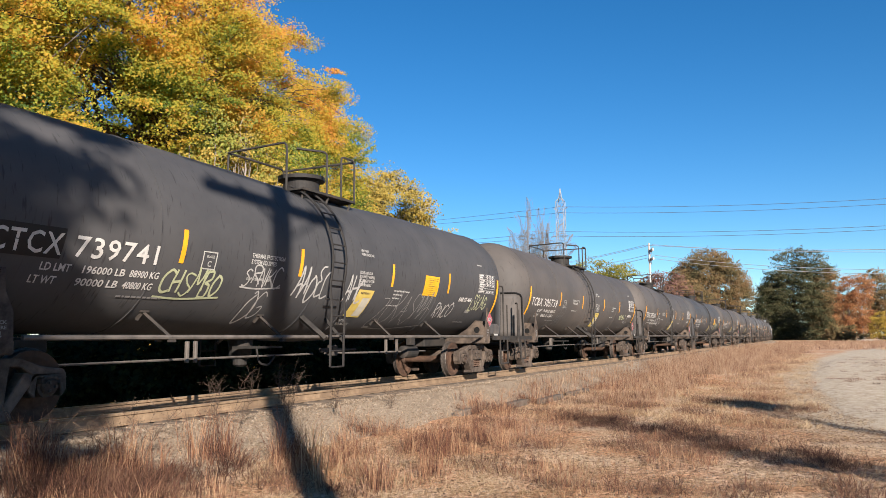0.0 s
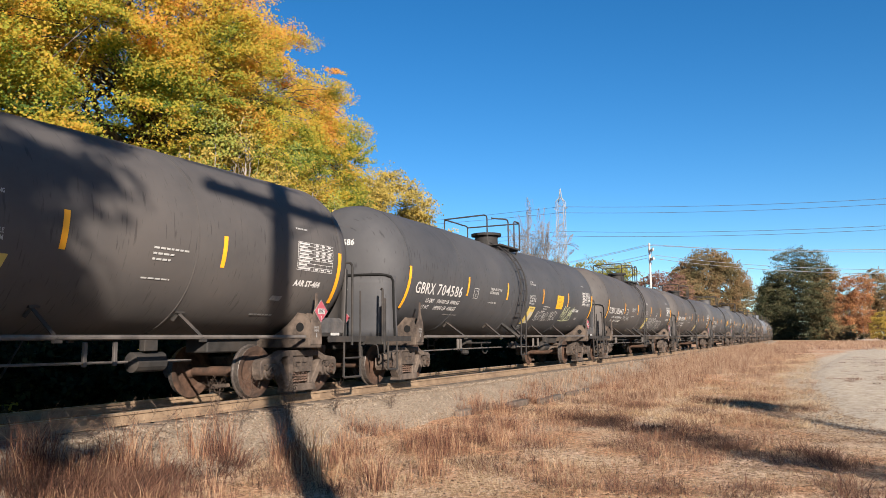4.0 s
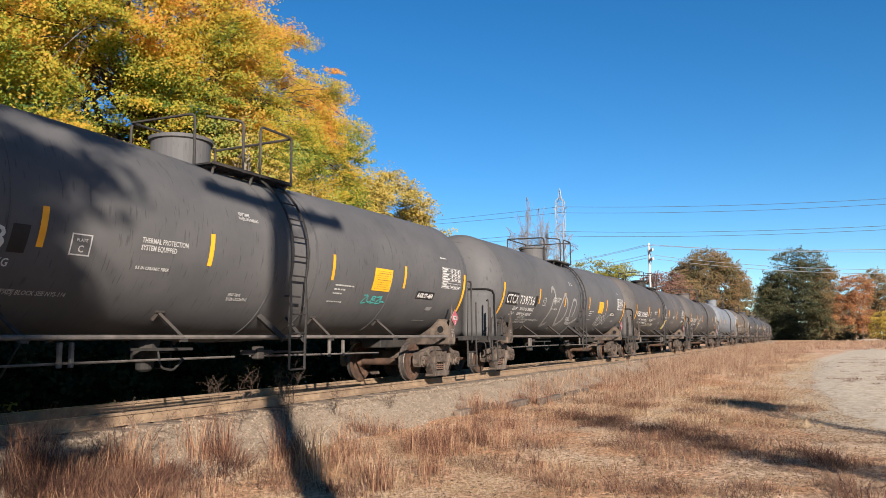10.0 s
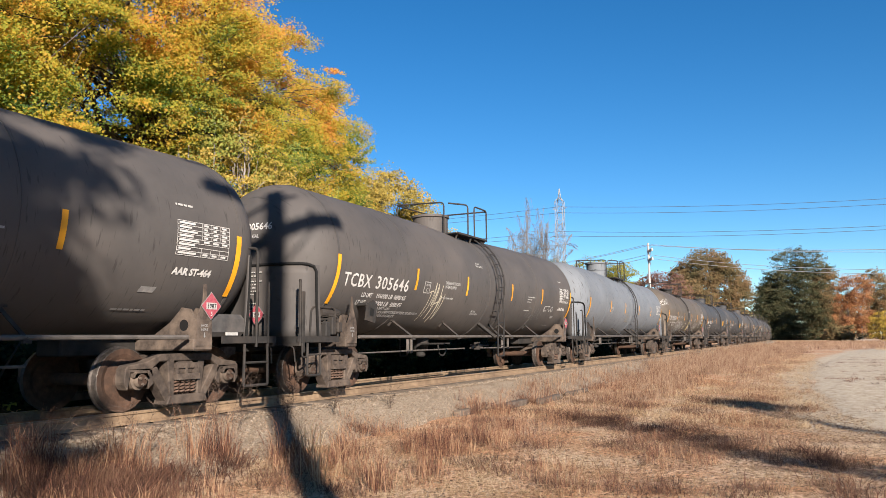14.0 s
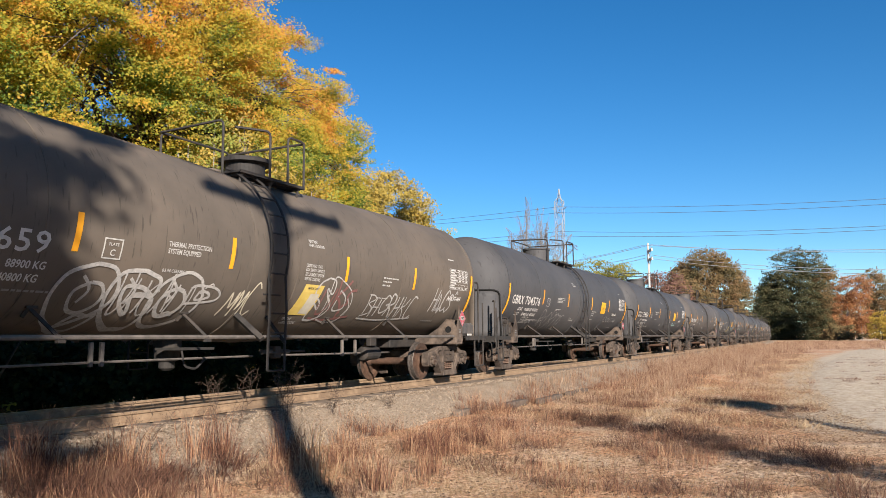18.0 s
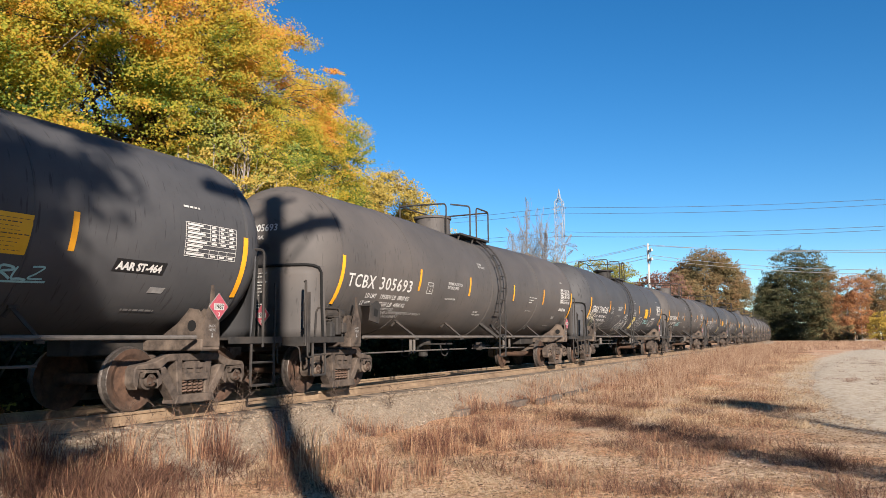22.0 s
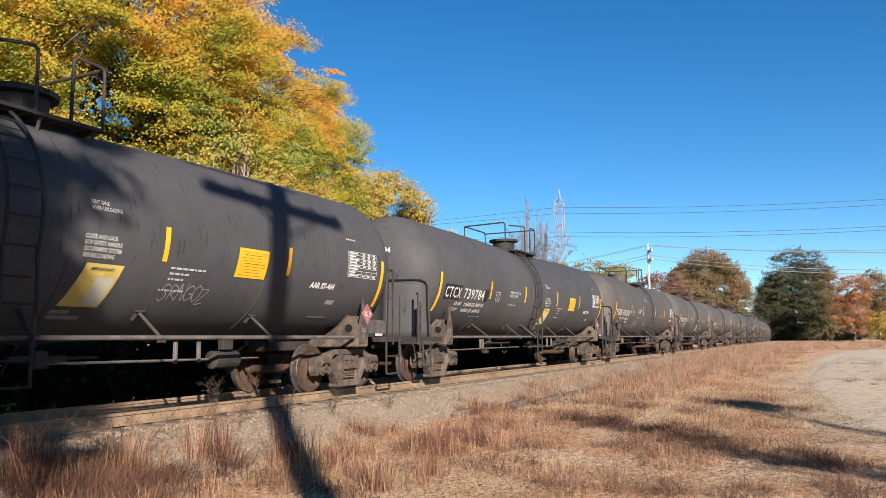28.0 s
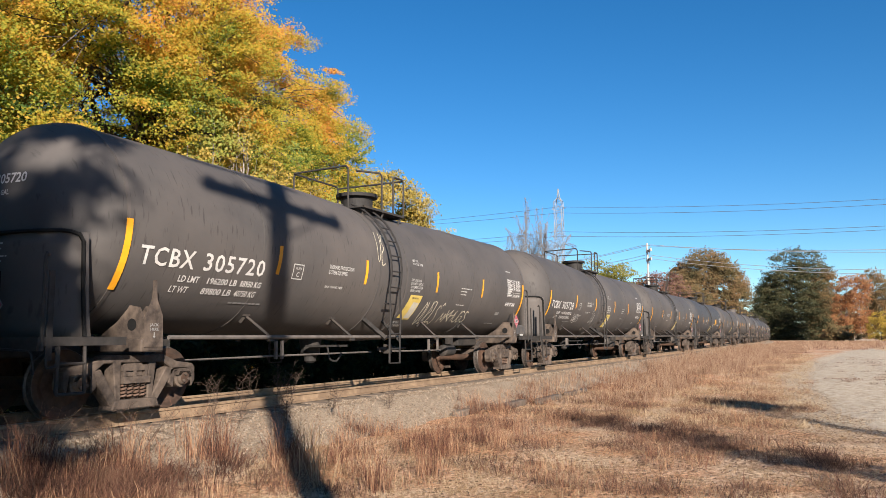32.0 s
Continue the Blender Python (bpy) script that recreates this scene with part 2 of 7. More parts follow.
M["oak_leaf"] = foliage("bronze_oak_leaves", [(0.10, 0.095, 0.045), (0.17, 0.135, 0.065), (0.24, 0.165, 0.08), (0.31, 0.18, 0.095)], 4.0, 0.13)
M["pine_leaf"] = foliage("pine_needles", [(0.022, 0.030, 0.016), (0.065, 0.070, 0.033), (0.17, 0.145, 0.075)], 3.0, 0.18, 0.15)
# leaves coloured near black, so the shaded gap under the train stays dark
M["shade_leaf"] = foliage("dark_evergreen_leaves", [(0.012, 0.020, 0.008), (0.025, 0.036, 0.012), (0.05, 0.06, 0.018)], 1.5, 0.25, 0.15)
M["ochre_leaf"] = foliage("ochre_leaves", [(0.24, 0.18, 0.04), (0.46, 0.33, 0.065), (0.60, 0.43, 0.09)], 1.8, 0.2)
M["twig_leaf"] = foliage("withered_pinkish_leaves", [(0.11, 0.06, 0.045), (0.18, 0.095, 0.075), (0.25, 0.15, 0.12)], 1.5, 0.25, 0.2)
M["red_leaf"] = foliage("red_leaves", [(0.23, 0.10, 0.05), (0.40, 0.18, 0.08), (0.50, 0.28, 0.13)], 2.0, 0.2)
M["olive_leaf"] = foliage("olive_leaves", [(0.10, 0.12, 0.03), (0.22, 0.21, 0.04), (0.36, 0.29, 0.05)], 3.0, 0.2)
M["red_grass"] = foliage("russet_grass", [(0.05, 0.024, 0.020), (0.14, 0.063, 0.043), (0.29, 0.150, 0.088), (0.50, 0.33, 0.20)], 0.5, 0.28, 0.25)
M["pale_grass"] = foliage("pale_russet_grass", [(0.12, 0.060, 0.042), (0.25, 0.146, 0.096), (0.37, 0.245, 0.160), (0.49, 0.365, 0.255)], 0.9, 0.26, 0.45)
M["dark_weed"] = foliage("dead_weeds", [(0.05, 0.028, 0.022), (0.13, 0.065, 0.045), (0.24, 0.14, 0.09)], 1.2, 0.3, 0.3)
M["straw"] = foliage("dry_straw_grass", [(0.26, 0.165, 0.092), (0.46, 0.325, 0.19), (0.66, 0.52, 0.34)], 0.9, 0.35, 0.5)
M["litter"] = foliage("fallen_leaves", [(0.12, 0.07, 0.045), (0.25, 0.155, 0.09), (0.42, 0.29, 0.17)], 0.6, 0.4, 0.4)
M["weed"] = material("dry_weed_stalk", (0.05, 0.035, 0.028), (0.13, 0.09, 0.065), 0.05, 0.9, 0, 0)


def ground_material():
    """Dry field: pale gravelly soil, straw litter and russet patches, with a bleached gravel road along it."""
    m = bpy.data.materials.new("dry_field_soil")
    m.use_nodes = True
    t = m.node_tree
    b = t.nodes["Principled BSDF"]
    b.inputs["Roughness"].default_value = 0.95
    b.inputs["Specular IOR Level"].default_value = 0.2
    co = t.nodes.new("ShaderNodeTexCoord")

    def noise_at(scale, detail=5, rough=0.6):
        n = t.nodes.new("ShaderNodeTexNoise")
        n.inputs["Scale"].default_value, n.inputs["Detail"].default_value, n.inputs["Roughness"].default_value = scale, detail, rough
        t.links.new(co.outputs["Object"], n.inputs[0])
        return n

    def ramp(n, stops, keep=DULL):
        r = t.nodes.new("ShaderNodeValToRGB")
        el = r.color_ramp.elements
        while len(el) < len(stops):
            el.new(0.5)
        for e, (p, c) in zip(el, stops):
            e.position, e.color = p, lin(c, keep)
        t.links.new(n.outputs[0], r.inputs[0])
        return r

    fine = ramp(noise_at(14.0, 8, 0.75), [(0.33, (0.12, 0.071, 0.043)), (0.45, (0.43, 0.305, 0.20)), (0.60, (0.86, 0.70, 0.54))])
    broad = ramp(noise_at(0.55, 4), [(0.40, (0.92, 0.64, 0.46)), (0.62, (1.0, 0.95, 0.88))], 1.0)
    mul = t.nodes.new("ShaderNodeMixRGB")
    mul.blend_type, mul.inputs[0].default_value = "MULTIPLY", 1.0
    t.links.new(fine.outputs[0], mul.inputs[1])
    t.links.new(broad.outputs[0], mul.inputs[2])
    # the bleached wheel-worn strip
    xyz = t.nodes.new("ShaderNodeSeparateXYZ")
    t.links.new(co.outputs["Object"], xyz.inputs[0])
    edge = t.nodes.new("ShaderNodeMath")
    edge.operation = "MULTIPLY_ADD"
    t.links.new(noise_at(0.8, 6, 0.7).outputs[0], edge.inputs[0])
    edge.inputs[1].default_value = 2.6
    # the road drifts away from the track with distance
    drift = xyz.outputs[1]
    for x0, x1, d in ((13.8, 33.0, -1.1), (33.0, 54.7, 1.0), (54.7, 88.0, 3.1), (88.0, 150.0, 9.0)):
        away = t.nodes.new("ShaderNodeMapRange")
        away.inputs[1].default_value, away.inputs[2].default_value, away.inputs[4].default_value = x0, x1, d
        t.links.new(xyz.outputs[0], away.inputs[0])
        plus = t.nodes.new("ShaderNodeMath")
        t.links.new(drift, plus.inputs[0])
        t.links.new(away.outputs[0], plus.inputs[1])
        drift = plus.outputs[0]
    t.links.new(drift, edge.inputs[2])
    worn = t.nodes.new("ShaderNodeMapRange")
    worn.inputs[1].default_value, worn.inputs[2].default_value = -7.80, -8.40
    t.links.new(edge.outputs[0], worn.inputs[0])
    near = t.nodes.new("ShaderNodeMapRange")
    near.inputs[1].default_value, near.inputs[2].default_value = 11.5, 16.0
    t.links.new(xyz.outputs[0], near.inputs[0])
    far_side = t.nodes.new("ShaderNodeMapRange")
    far_side.inputs[1].default_value, far_side.inputs[2].default_value = -16.8, -15.4
    t.links.new(edge.outputs[0], far_side.inputs[0])
    both = t.nodes.new("ShaderNodeMath")
    both.operation = "MULTIPLY"
    t.links.new(worn.outputs[0], both.inputs[0])
    t.links.new(far_side.outputs[0], both.inputs[1])
    strip = t.nodes.new("ShaderNodeMath")
    strip.operation = "MULTIPLY"
    t.links.new(both.outputs[0], strip.inputs[0])
    t.links.new(near.outputs[0], strip.inputs[1])
    pale = ramp(noise_at(6.0, 8, 0.7), [(0.33, (0.28, 0.21, 0.14)), (0.45, (0.52, 0.43, 0.31)), (0.62, (0.69, 0.595, 0.46))])
    mx = t.nodes.new("ShaderNodeMixRGB")
    t.links.new(strip.outputs[0], mx.inputs[0])
    t.links.new(mul.outputs[0], mx.inputs[1])
    t.links.new(pale.outputs[0], mx.inputs[2])
    t.links.new(mx.outputs[0], b.inputs["Base Color"])
    bp = t.nodes.new("ShaderNodeBump")
    bp.inputs["Strength"].default_value, bp.inputs["Distance"].default_value = 0.9, 0.05
    t.links.new(noise_at(9.0, 8, 0.75).outputs[0], bp.inputs["Height"])
    t.links.new(bp.outputs[0], b.inputs["Normal"])
    return m


M["ground"] = ground_material()
M["road"] = M["ground"]


# ---- mesh helpers ----
def part(name, bm, mat, parent=None, label="", smooth=False):
    me = bpy.data.meshes.new(name)
    bm.to_mesh(me)
    bm.free()
    for x in (mat if isinstance(mat, (list, tuple)) else [mat]):
        me.materials.append(x)
    if smooth:
        me.shade_smooth()
    ob = new(name, me)
    ob.parent = parent
    if label:
        tagged(ob, label)
    return ob


def again(ob, m, parent=None):
    """Another part on the same mesh, in the pose m."""
    o = new(ob.name.split(".")[0], ob.data)
    o.parent = parent if parent else ob.parent
    o.matrix_local = m
    if "label" in ob:
        o["label"] = ob["label"]
    return o


def box(bm, x0, x1, y0, y1, z0, z1, bevel=0.0):
    r = bmesh.ops.create_cube(bm, size=1.0, matrix=Matrix.Translation(((x0 + x1) / 2, (y0 + y1) / 2, (z0 + z1) / 2)) @ Matrix.Diagonal((x1 - x0, y1 - y0, z1 - z0, 1)))
    if bevel:
        e = list({e for v in r["verts"] for e in v.link_edges})
        bmesh.ops.bevel(bm, geom=e, offset=bevel, segments=1, affect="EDGES", profile=0.5)
    return bm


def tube(bm, pts, rad, n=6, cap=True):
    """A pipe along points; rad is one radius or one for each point."""
    pts = [Vector(p) for p in pts]
    rads = rad if isinstance(rad, (list, tuple)) else [rad] * len(pts)
    rings, side = [], None
    for i, p in enumerate(pts):
        d = (pts[min(i + 1, len(pts) - 1)] - pts[max(i - 1, 0)]).normalized()
        if side is None:
            side = d.cross(Vector((0, 0, 1)) if abs(d.z) < 0.9 else Vector((1, 0, 0))).normalized()
        else:
            side = (side - d * side.dot(d)).normalized()
        up = side.cross(d)
        rings.append([bm.verts.new(p + (side * math.cos(a) + up * math.sin(a)) * rads[i]) for a in [2 * math.pi * k / n for k in range(n)]])
    for a, b in zip(rings, rings[1:]):
        for k in range(n):
            bm.faces.new((a[k], a[(k + 1) % n], b[(k + 1) % n], b[k]))
    if cap:
        bm.faces.new(rings[0][::-1])
        bm.faces.new(rings[-1])
    return bm


def lathe(bm, prof, axis="x", n=24, centre=(0, 0, 0), mats=None):
    """A body turned round an axis; prof holds (place along the axis, radius)."""
    c = Vector(centre)
    rings = []
    for a, r in prof:
        ring = []
        for k in range(n):
            w = 2 * math.pi * k / n
            u, v = math.cos(w) * r, math.sin(w) * r
            ring.append(bm.verts.new(c + (Vector((a, u, v)) if axis == "x" else Vector((u, a, -v)) if axis == "y" else Vector((u, v, a)))))
        rings.append(ring)
    for j, (a, b) in enumerate(zip(rings, rings[1:])):
        for k in range(n):
            f = bm.faces.new((a[k], a[(k + 1) % n], b[(k + 1) % n], b[k]))
            if mats:
                f.material_index = mats[j]
    bm.faces.new(rings[0][::-1])
    bm.faces.new(rings[-1])
    bmesh.ops.recalc_face_normals(bm, faces=bm.faces)
    return bm


def plate(bm, outline, y0, y1):
    """A flat plate with an outline in x and z, between two values of y."""
    a = [bm.verts.new((x, y0, z)) for x, z in outline]
    b = [bm.verts.new((x, y1, z)) for x, z in outline]
    n = len(a)
    bm.faces.new(a)
    bm.faces.new(b[::-1])
    for k in range(n):
        bm.faces.new((a[k], b[k], b[(k + 1) % n], a[(k + 1) % n]))
    bmesh.ops.recalc_face_normals(bm, faces=bm.faces)
    return bm


def bend(pts, r=0.12, steps=3):
    """Rounds the corners of a line of points."""
    pts = [Vector(p) for p in pts]
    out = [pts[0]]
    for a, b, c in zip(pts, pts[1:], pts[2:]):
        u, v = (a - b).normalized(), (c - b).normalized()
        for k in range(steps + 1):
            f = k / steps
            out.append(b + u * r * (1 - f) ** 2 + v * r * f ** 2)
    return out + [pts[-1]]


def islands(name, verts, each, mat, parent=None, faces=None):
    """One mesh of many small pieces with the given number of corners each, from an array of corners."""
    faces = faces or (tuple(range(each)),)
    me = bpy.data.meshes.new(name)
    nv = len(verts)
    n = nv // each
    me.vertices.add(nv)
    me.vertices.foreach_set("co", np.asarray(verts, dtype=np.float32).ravel())
    one = np.array([i for f in faces for i in f], dtype=np.int32)
    sizes = np.array([len(f) for f in faces], dtype=np.int32)
    starts = np.cumsum(sizes) - sizes
    me.loops.add(n * len(one))
    me.loops.foreach_set("vertex_index", (np.arange(n, dtype=np.int32)[:, None] * each + one[None]).ravel())
    me.polygons.add(n * len(faces))
    me.polygons.foreach_set("loop_start", (np.arange(n, dtype=np.int32)[:, None] * len(one) + starts[None]).astype(np.int32).ravel())
    me.polygons.foreach_set("loop_total", np.tile(sizes, n))
    me.update(calc_edges=True)
    me.materials.append(mat)
    ob = new(name, me)
    ob.parent = parent
    return ob


# ---- the line of the track ----
def track(s):
    """Place and heading at s metres along the track: straight past the camera, then a slow bend away."""
    if s <= 0:
        return s, 0.0, 0.0
    x = y = 0.0
    n = max(2, int(s / 4))
    h = s / n
    for k in range(n):
        a = TURN(h * (k + 0.5))
        x, y = x + math.cos(a) * h, y + math.sin(a) * h
    return x, y, TURN(s)


def TURN(s):
    s = min(s, 420.0)
    return -1.928e-4 * s + 1.96e-6 * s * s


def beside(s, off, z):
    x, y, a = track(s)
    return Vector((x - math.sin(a) * off, y + math.cos(a) * off, z))


def level(x, y):
    """Height of the ground away from the track bed."""
    bumps = 0.05 * noise.noise(Vector((x * 0.25, y * 0.25, 0))) + 0.025 * noise.noise(Vector((x * 0.9, y * 0.9, 4)))
    return -0.62 + bumps


def bed(d):
    """Height of the ballast at d metres to the side of the track's middle."""
    d = abs(d)
    return -0.20 if d < 1.6 else -0.20 - (d - 1.6) * 0.30


# the ground is one sheet; it is finest near the camera
def build_ground():
    bm = bmesh.new()
    xs = [-3000, -900, -300, -120, -60, -30, -15, -8] + [-4 + 0.5 * k for k in range(60)] + [26 + 2 * k for k in range(30)] + [90, 110, 140, 180, 240, 320, 450, 700, 1200, 3000]
    ys = [-3000, -900, -300, -120, -60, -40, -30, -24, -20, -17] + [-15 + 0.5 * k for k in range(36)] + [4, 6, 9, 13, 18, 26, 40, 60, 90, 130, 180, 260, 400, 900, 3000]
    grid = [[bm.verts.new((x, y, level(x, y) if -20 < y < 6 and -20 < x < 160 else -0.66)) for y in ys] for x in xs]
    for i in range(len(xs) - 1):
        for j in range(len(ys) - 1):
            bm.faces.new((grid[i][j], grid[i + 1][j], grid[i + 1][j + 1], grid[i][j + 1]))
    tagged(part("ground", bm, M["ground"], smooth=True), "dry field of pale gravelly soil with russet grass", "ground", kind="structure")


def build_road():
    bm = bmesh.new()
    rows = []
    for k in range(60):
        x = 13 + 1.6 * k + 0.01 * k * k
        drift = 0.0008 * max(x - 60, 0) ** 2
        wob = 0.35 * noise.noise(Vector((x * 0.35, 0, 7))) + 0.2 * noise.noise(Vector((x * 1.1, 0, 2)))
        left = float(np.interp(x, [13.0, 16.8, 20.7, 27.0, 33.0, 54.7, 88.0, 150.0], [-10.6, -9.9, -9.5, -9.15, -8.95, -10.0, -13.1, -22.0])) + wob
        right = -17.5 - 3 * drift
        cols = []
        for j in range(13):
            f = j / 12
            y = left + (right - left) * f
            crown = 0.03 * math.sin(math.pi * f) + 0.012 * noise.noise(Vector((x, y * 2, 1)))
            cols.append(bm.verts.new((x, y, level(x, y) + (0.03 if 0 < j < 12 and k else -0.06) + crown)))
        rows.append(cols)
    for a, b in zip(rows, rows[1:]):
        for j in range(12):
            bm.faces.new((a[j], a[j + 1], b[j + 1], b[j]))
    bmesh.ops.recalc_face_normals(bm, faces=bm.faces)
    tagged(part("road", bm, M["road"], smooth=True), "bleached gravel road with worn edges", "road", kind="structure")


def sweep(name, prof, s0, s1, step, mat, off=0.0):
    """A bar with the outline prof (side, height) along the track."""
    bm = bmesh.new()
    rings = []
    s = s0
    while s <= s1 + 0.01:
        rings.append([bm.verts.new(beside(s, off + d, z)) for d, z in prof])
        s += step if s >= 0 else step * 4
    n = len(prof)
    for a, b in zip(rings, rings[1:]):
        for k in range(n):
            f = bm.faces.new((a[k], a[(k + 1) % n], b[(k + 1) % n], b[k]))
            if isinstance(mat, list) and prof[k][1] > -0.001 and prof[(k + 1) % n][1] > -0.001:
                f.material_index = 1
    bm.faces.new(rings[0])
    bm.faces.new(rings[-1])
    bmesh.ops.recalc_face_normals(bm, faces=bm.faces)
    return part(name, bm, mat)


RAIL = [(-0.075, -0.18), (-0.075, -0.165), (-0.014, -0.14), (-0.012, -0.05), (-0.036, -0.04), (-0.037, -0.008), (-0.030, 0.0),
        (0.030, 0.0), (0.037, -0.008), (0.036, -0.04), (0.012, -0.05), (0.014, -0.14), (0.075, -0.165), (0.075, -0.18)]


def build_track():
    prof = [(-3.4, -0.80), (-2.9, -0.60), (-2.2, -0.385), (-1.7, -0.235), (-1.45, -0.205), (1.45, -0.205), (1.7, -0.235), (2.9, -0.60), (3.4, -0.80)]
    tagged(sweep("ballast", prof, -400, 420, 2.0, M["ballast"]), "raised bed of pale grey-tan crushed stone", "ballast", kind="structure")
    for off in (-0.755, 0.755):
        tagged(sweep("rail", RAIL, -400, 420, 2.0, [M["rail"], M["rail_top"]], off), "brown dusty steel rail with a worn head", "rail", "rails of the track", "structure")


build_ground()
build_road()
build_track()


# ---- tank cars ----
ZC, R = 2.49, 1.515                 # middle and radius of the barrel
TRUCKS = (-7.18, 6.95)
HEADS = (-7.72, 7.66)               # where the barrel ends and the heads begin
RUNGS = [(1.60, 0.50), (1.60, 0.80), (1.605, 1.12), (1.61, 1.45)] + [((R + 0.13) * math.cos(radians(a)), ZC + (R + 0.13) * math.sin(radians(a))) for a in (-26, -13, -1, 11, 23, 35, 47, 59)]
LAP = 18.2                          # from one car to the next


def rise(x):
    """The barrel slopes down to its outlet in the middle: how much higher its axis lies at x."""
    return (0.165 if x < 0 else 0.10) * x * x / (x * x + 4)


def flank(x, z):
    """Half the width of the barrel at x and height z."""
    return math.sqrt(max(0.01, R * R - (ZC + rise(x) - z) ** 2))


def on_tank(x, z, lift=0.006):
    """A point on the side that faces the camera."""
    zc = ZC + rise(x)
    a = math.asin(max(-1, min(1, (z - zc) / R)))
    r = R + lift
    d = max(HEADS[0] - x, x - HEADS[1], 0.0)
    if d:
        r *= max(0.05, 1 - (d / 0.89) ** 2) ** 0.36
    return Vector((x, -r * math.cos(a), zc + r * math.sin(a)))


def decal(name, corners, mat, parent, label="", nu=2, nv=4, lift=0.008):
    """A painted field: four corners (x, z) from bottom left anticlockwise, laid on the barrel."""
    bm = bmesh.new()
    (ax, az), (bx, bz), (cx, cz), (dx, dz) = corners
    g = []
    for i in range(nu + 1):
        u = i / nu
        col = []
        for j in range(nv + 1):
            v = j / nv
            x = (ax * (1 - u) + bx * u) * (1 - v) + (dx * (1 - u) + cx * u) * v
            z = (az * (1 - u) + bz * u) * (1 - v) + (dz * (1 - u) + cz * u) * v
            col.append(bm.verts.new(on_tank(x, z, lift)))
        g.append(col)
    for i in range(nu):
        for j in range(nv):
            bm.faces.new((g[i][j], g[i + 1][j], g[i + 1][j + 1], g[i][j + 1]))
    return part(name, bm, mat, parent, label)


def letters(body, size, weight=0.0, spacing=1.0, line=1.0):
    """The flat outline of words in the built-in font, as vertices and faces."""
    cu = bpy.data.curves.new("words", "FONT")
    cu.body, cu.size, cu.offset, cu.space_character, cu.space_line = body, size, weight * size, spacing, line
    cu.resolution_u = 2
    tmp = bpy.data.objects.new("words", cu)
    me = bpy.data.meshes.new_from_object(tmp)
    vs = [v.co.copy() for v in me.vertices]
    fs = [tuple(p.vertices) for p in me.polygons]
    bpy.data.meshes.remove(me)
    bpy.data.objects.remove(tmp)
    bpy.data.curves.remove(cu)
    return vs, fs


def paint_words(name, body, x, z, size, mat, parent, width=None, weight=0.02, slant=0.0, lift=0.012, label="", spacing=1.0):
    """Words on the barrel; x is their left end, z their foot line; width stretches the longest line to fit. Each line is a part."""
    lines = [letters(line, size, weight, spacing) for line in body.split("\n")]
    x0 = min(v.x for vs, fs in lines for v in vs)
    x1 = max(v.x for vs, fs in lines for v in vs)
    k = width / (x1 - x0) if width else 1.0
    for row, (vs, fs) in enumerate(lines):
        me = bpy.data.meshes.new(name)
        me.from_pydata([on_tank(x + (v.x - x0) * k + (v.y - row * size) * slant, z + v.y - row * size, lift) for v in vs], [], fs)
        me.materials.append(mat)
        ob = new(name, me)
        ob.parent = parent
        tagged(ob, label)


def bars(name, x, z, rows, pitch, height, mat, parent, lift=0.012):
    """Lines of writing too small to read: broken bars; rows holds the length of each."""
    bm = bmesh.new()
    for r, length in enumerate(rows):
        u = x
        zz = z - r * pitch
        while u < x + length:
            w = min(0.03 + 0.08 * random.random(), x + length - u)
            if w > 0.02:
                q = [bm.verts.new(on_tank(a, b, lift)) for a, b in ((u, zz), (u + w, zz), (u + w, zz + height), (u, zz + height))]
                bm.faces.new(q)
            u += w + 0.022
    return tagged(part(name, bm, mat, parent), kind="stuff")


def stroke(bm, pts, w, lift=0.011):
    """One sprayed line on the barrel through points (x, z)."""
    pts = [Vector((p[0], p[1])) for p in pts]
    fine = []
    for i in range(len(pts) - 1):
        p0, p1, p2, p3 = pts[max(i - 1, 0)], pts[i], pts[i + 1], pts[min(i + 2, len(pts) - 1)]
        for k in range(6):
            t = k / 6
            fine.append(0.5 * (2 * p1 + (p2 - p0) * t + (2 * p0 - 5 * p1 + 4 * p2 - p3) * t * t + (3 * p1 - p0 - 3 * p2 + p3) * t ** 3))
    fine.append(pts[-1])
    last = None
    for i, p in enumerate(fine):
        d = fine[min(i + 1, len(fine) - 1)] - fine[max(i - 1, 0)]
        if d.length < 1e-6:
            continue
        d.normalize()
        n = Vector((-d.y, d.x)) * w * 0.5
        a, b = p + n, p - n
        pair = (bm.verts.new(on_tank(a.x, a.y, lift)), bm.verts.new(on_tank(b.x, b.y, lift)))
        if last:
            bm.faces.new((last[0], last[1], pair[1], pair[0]))
        last = pair


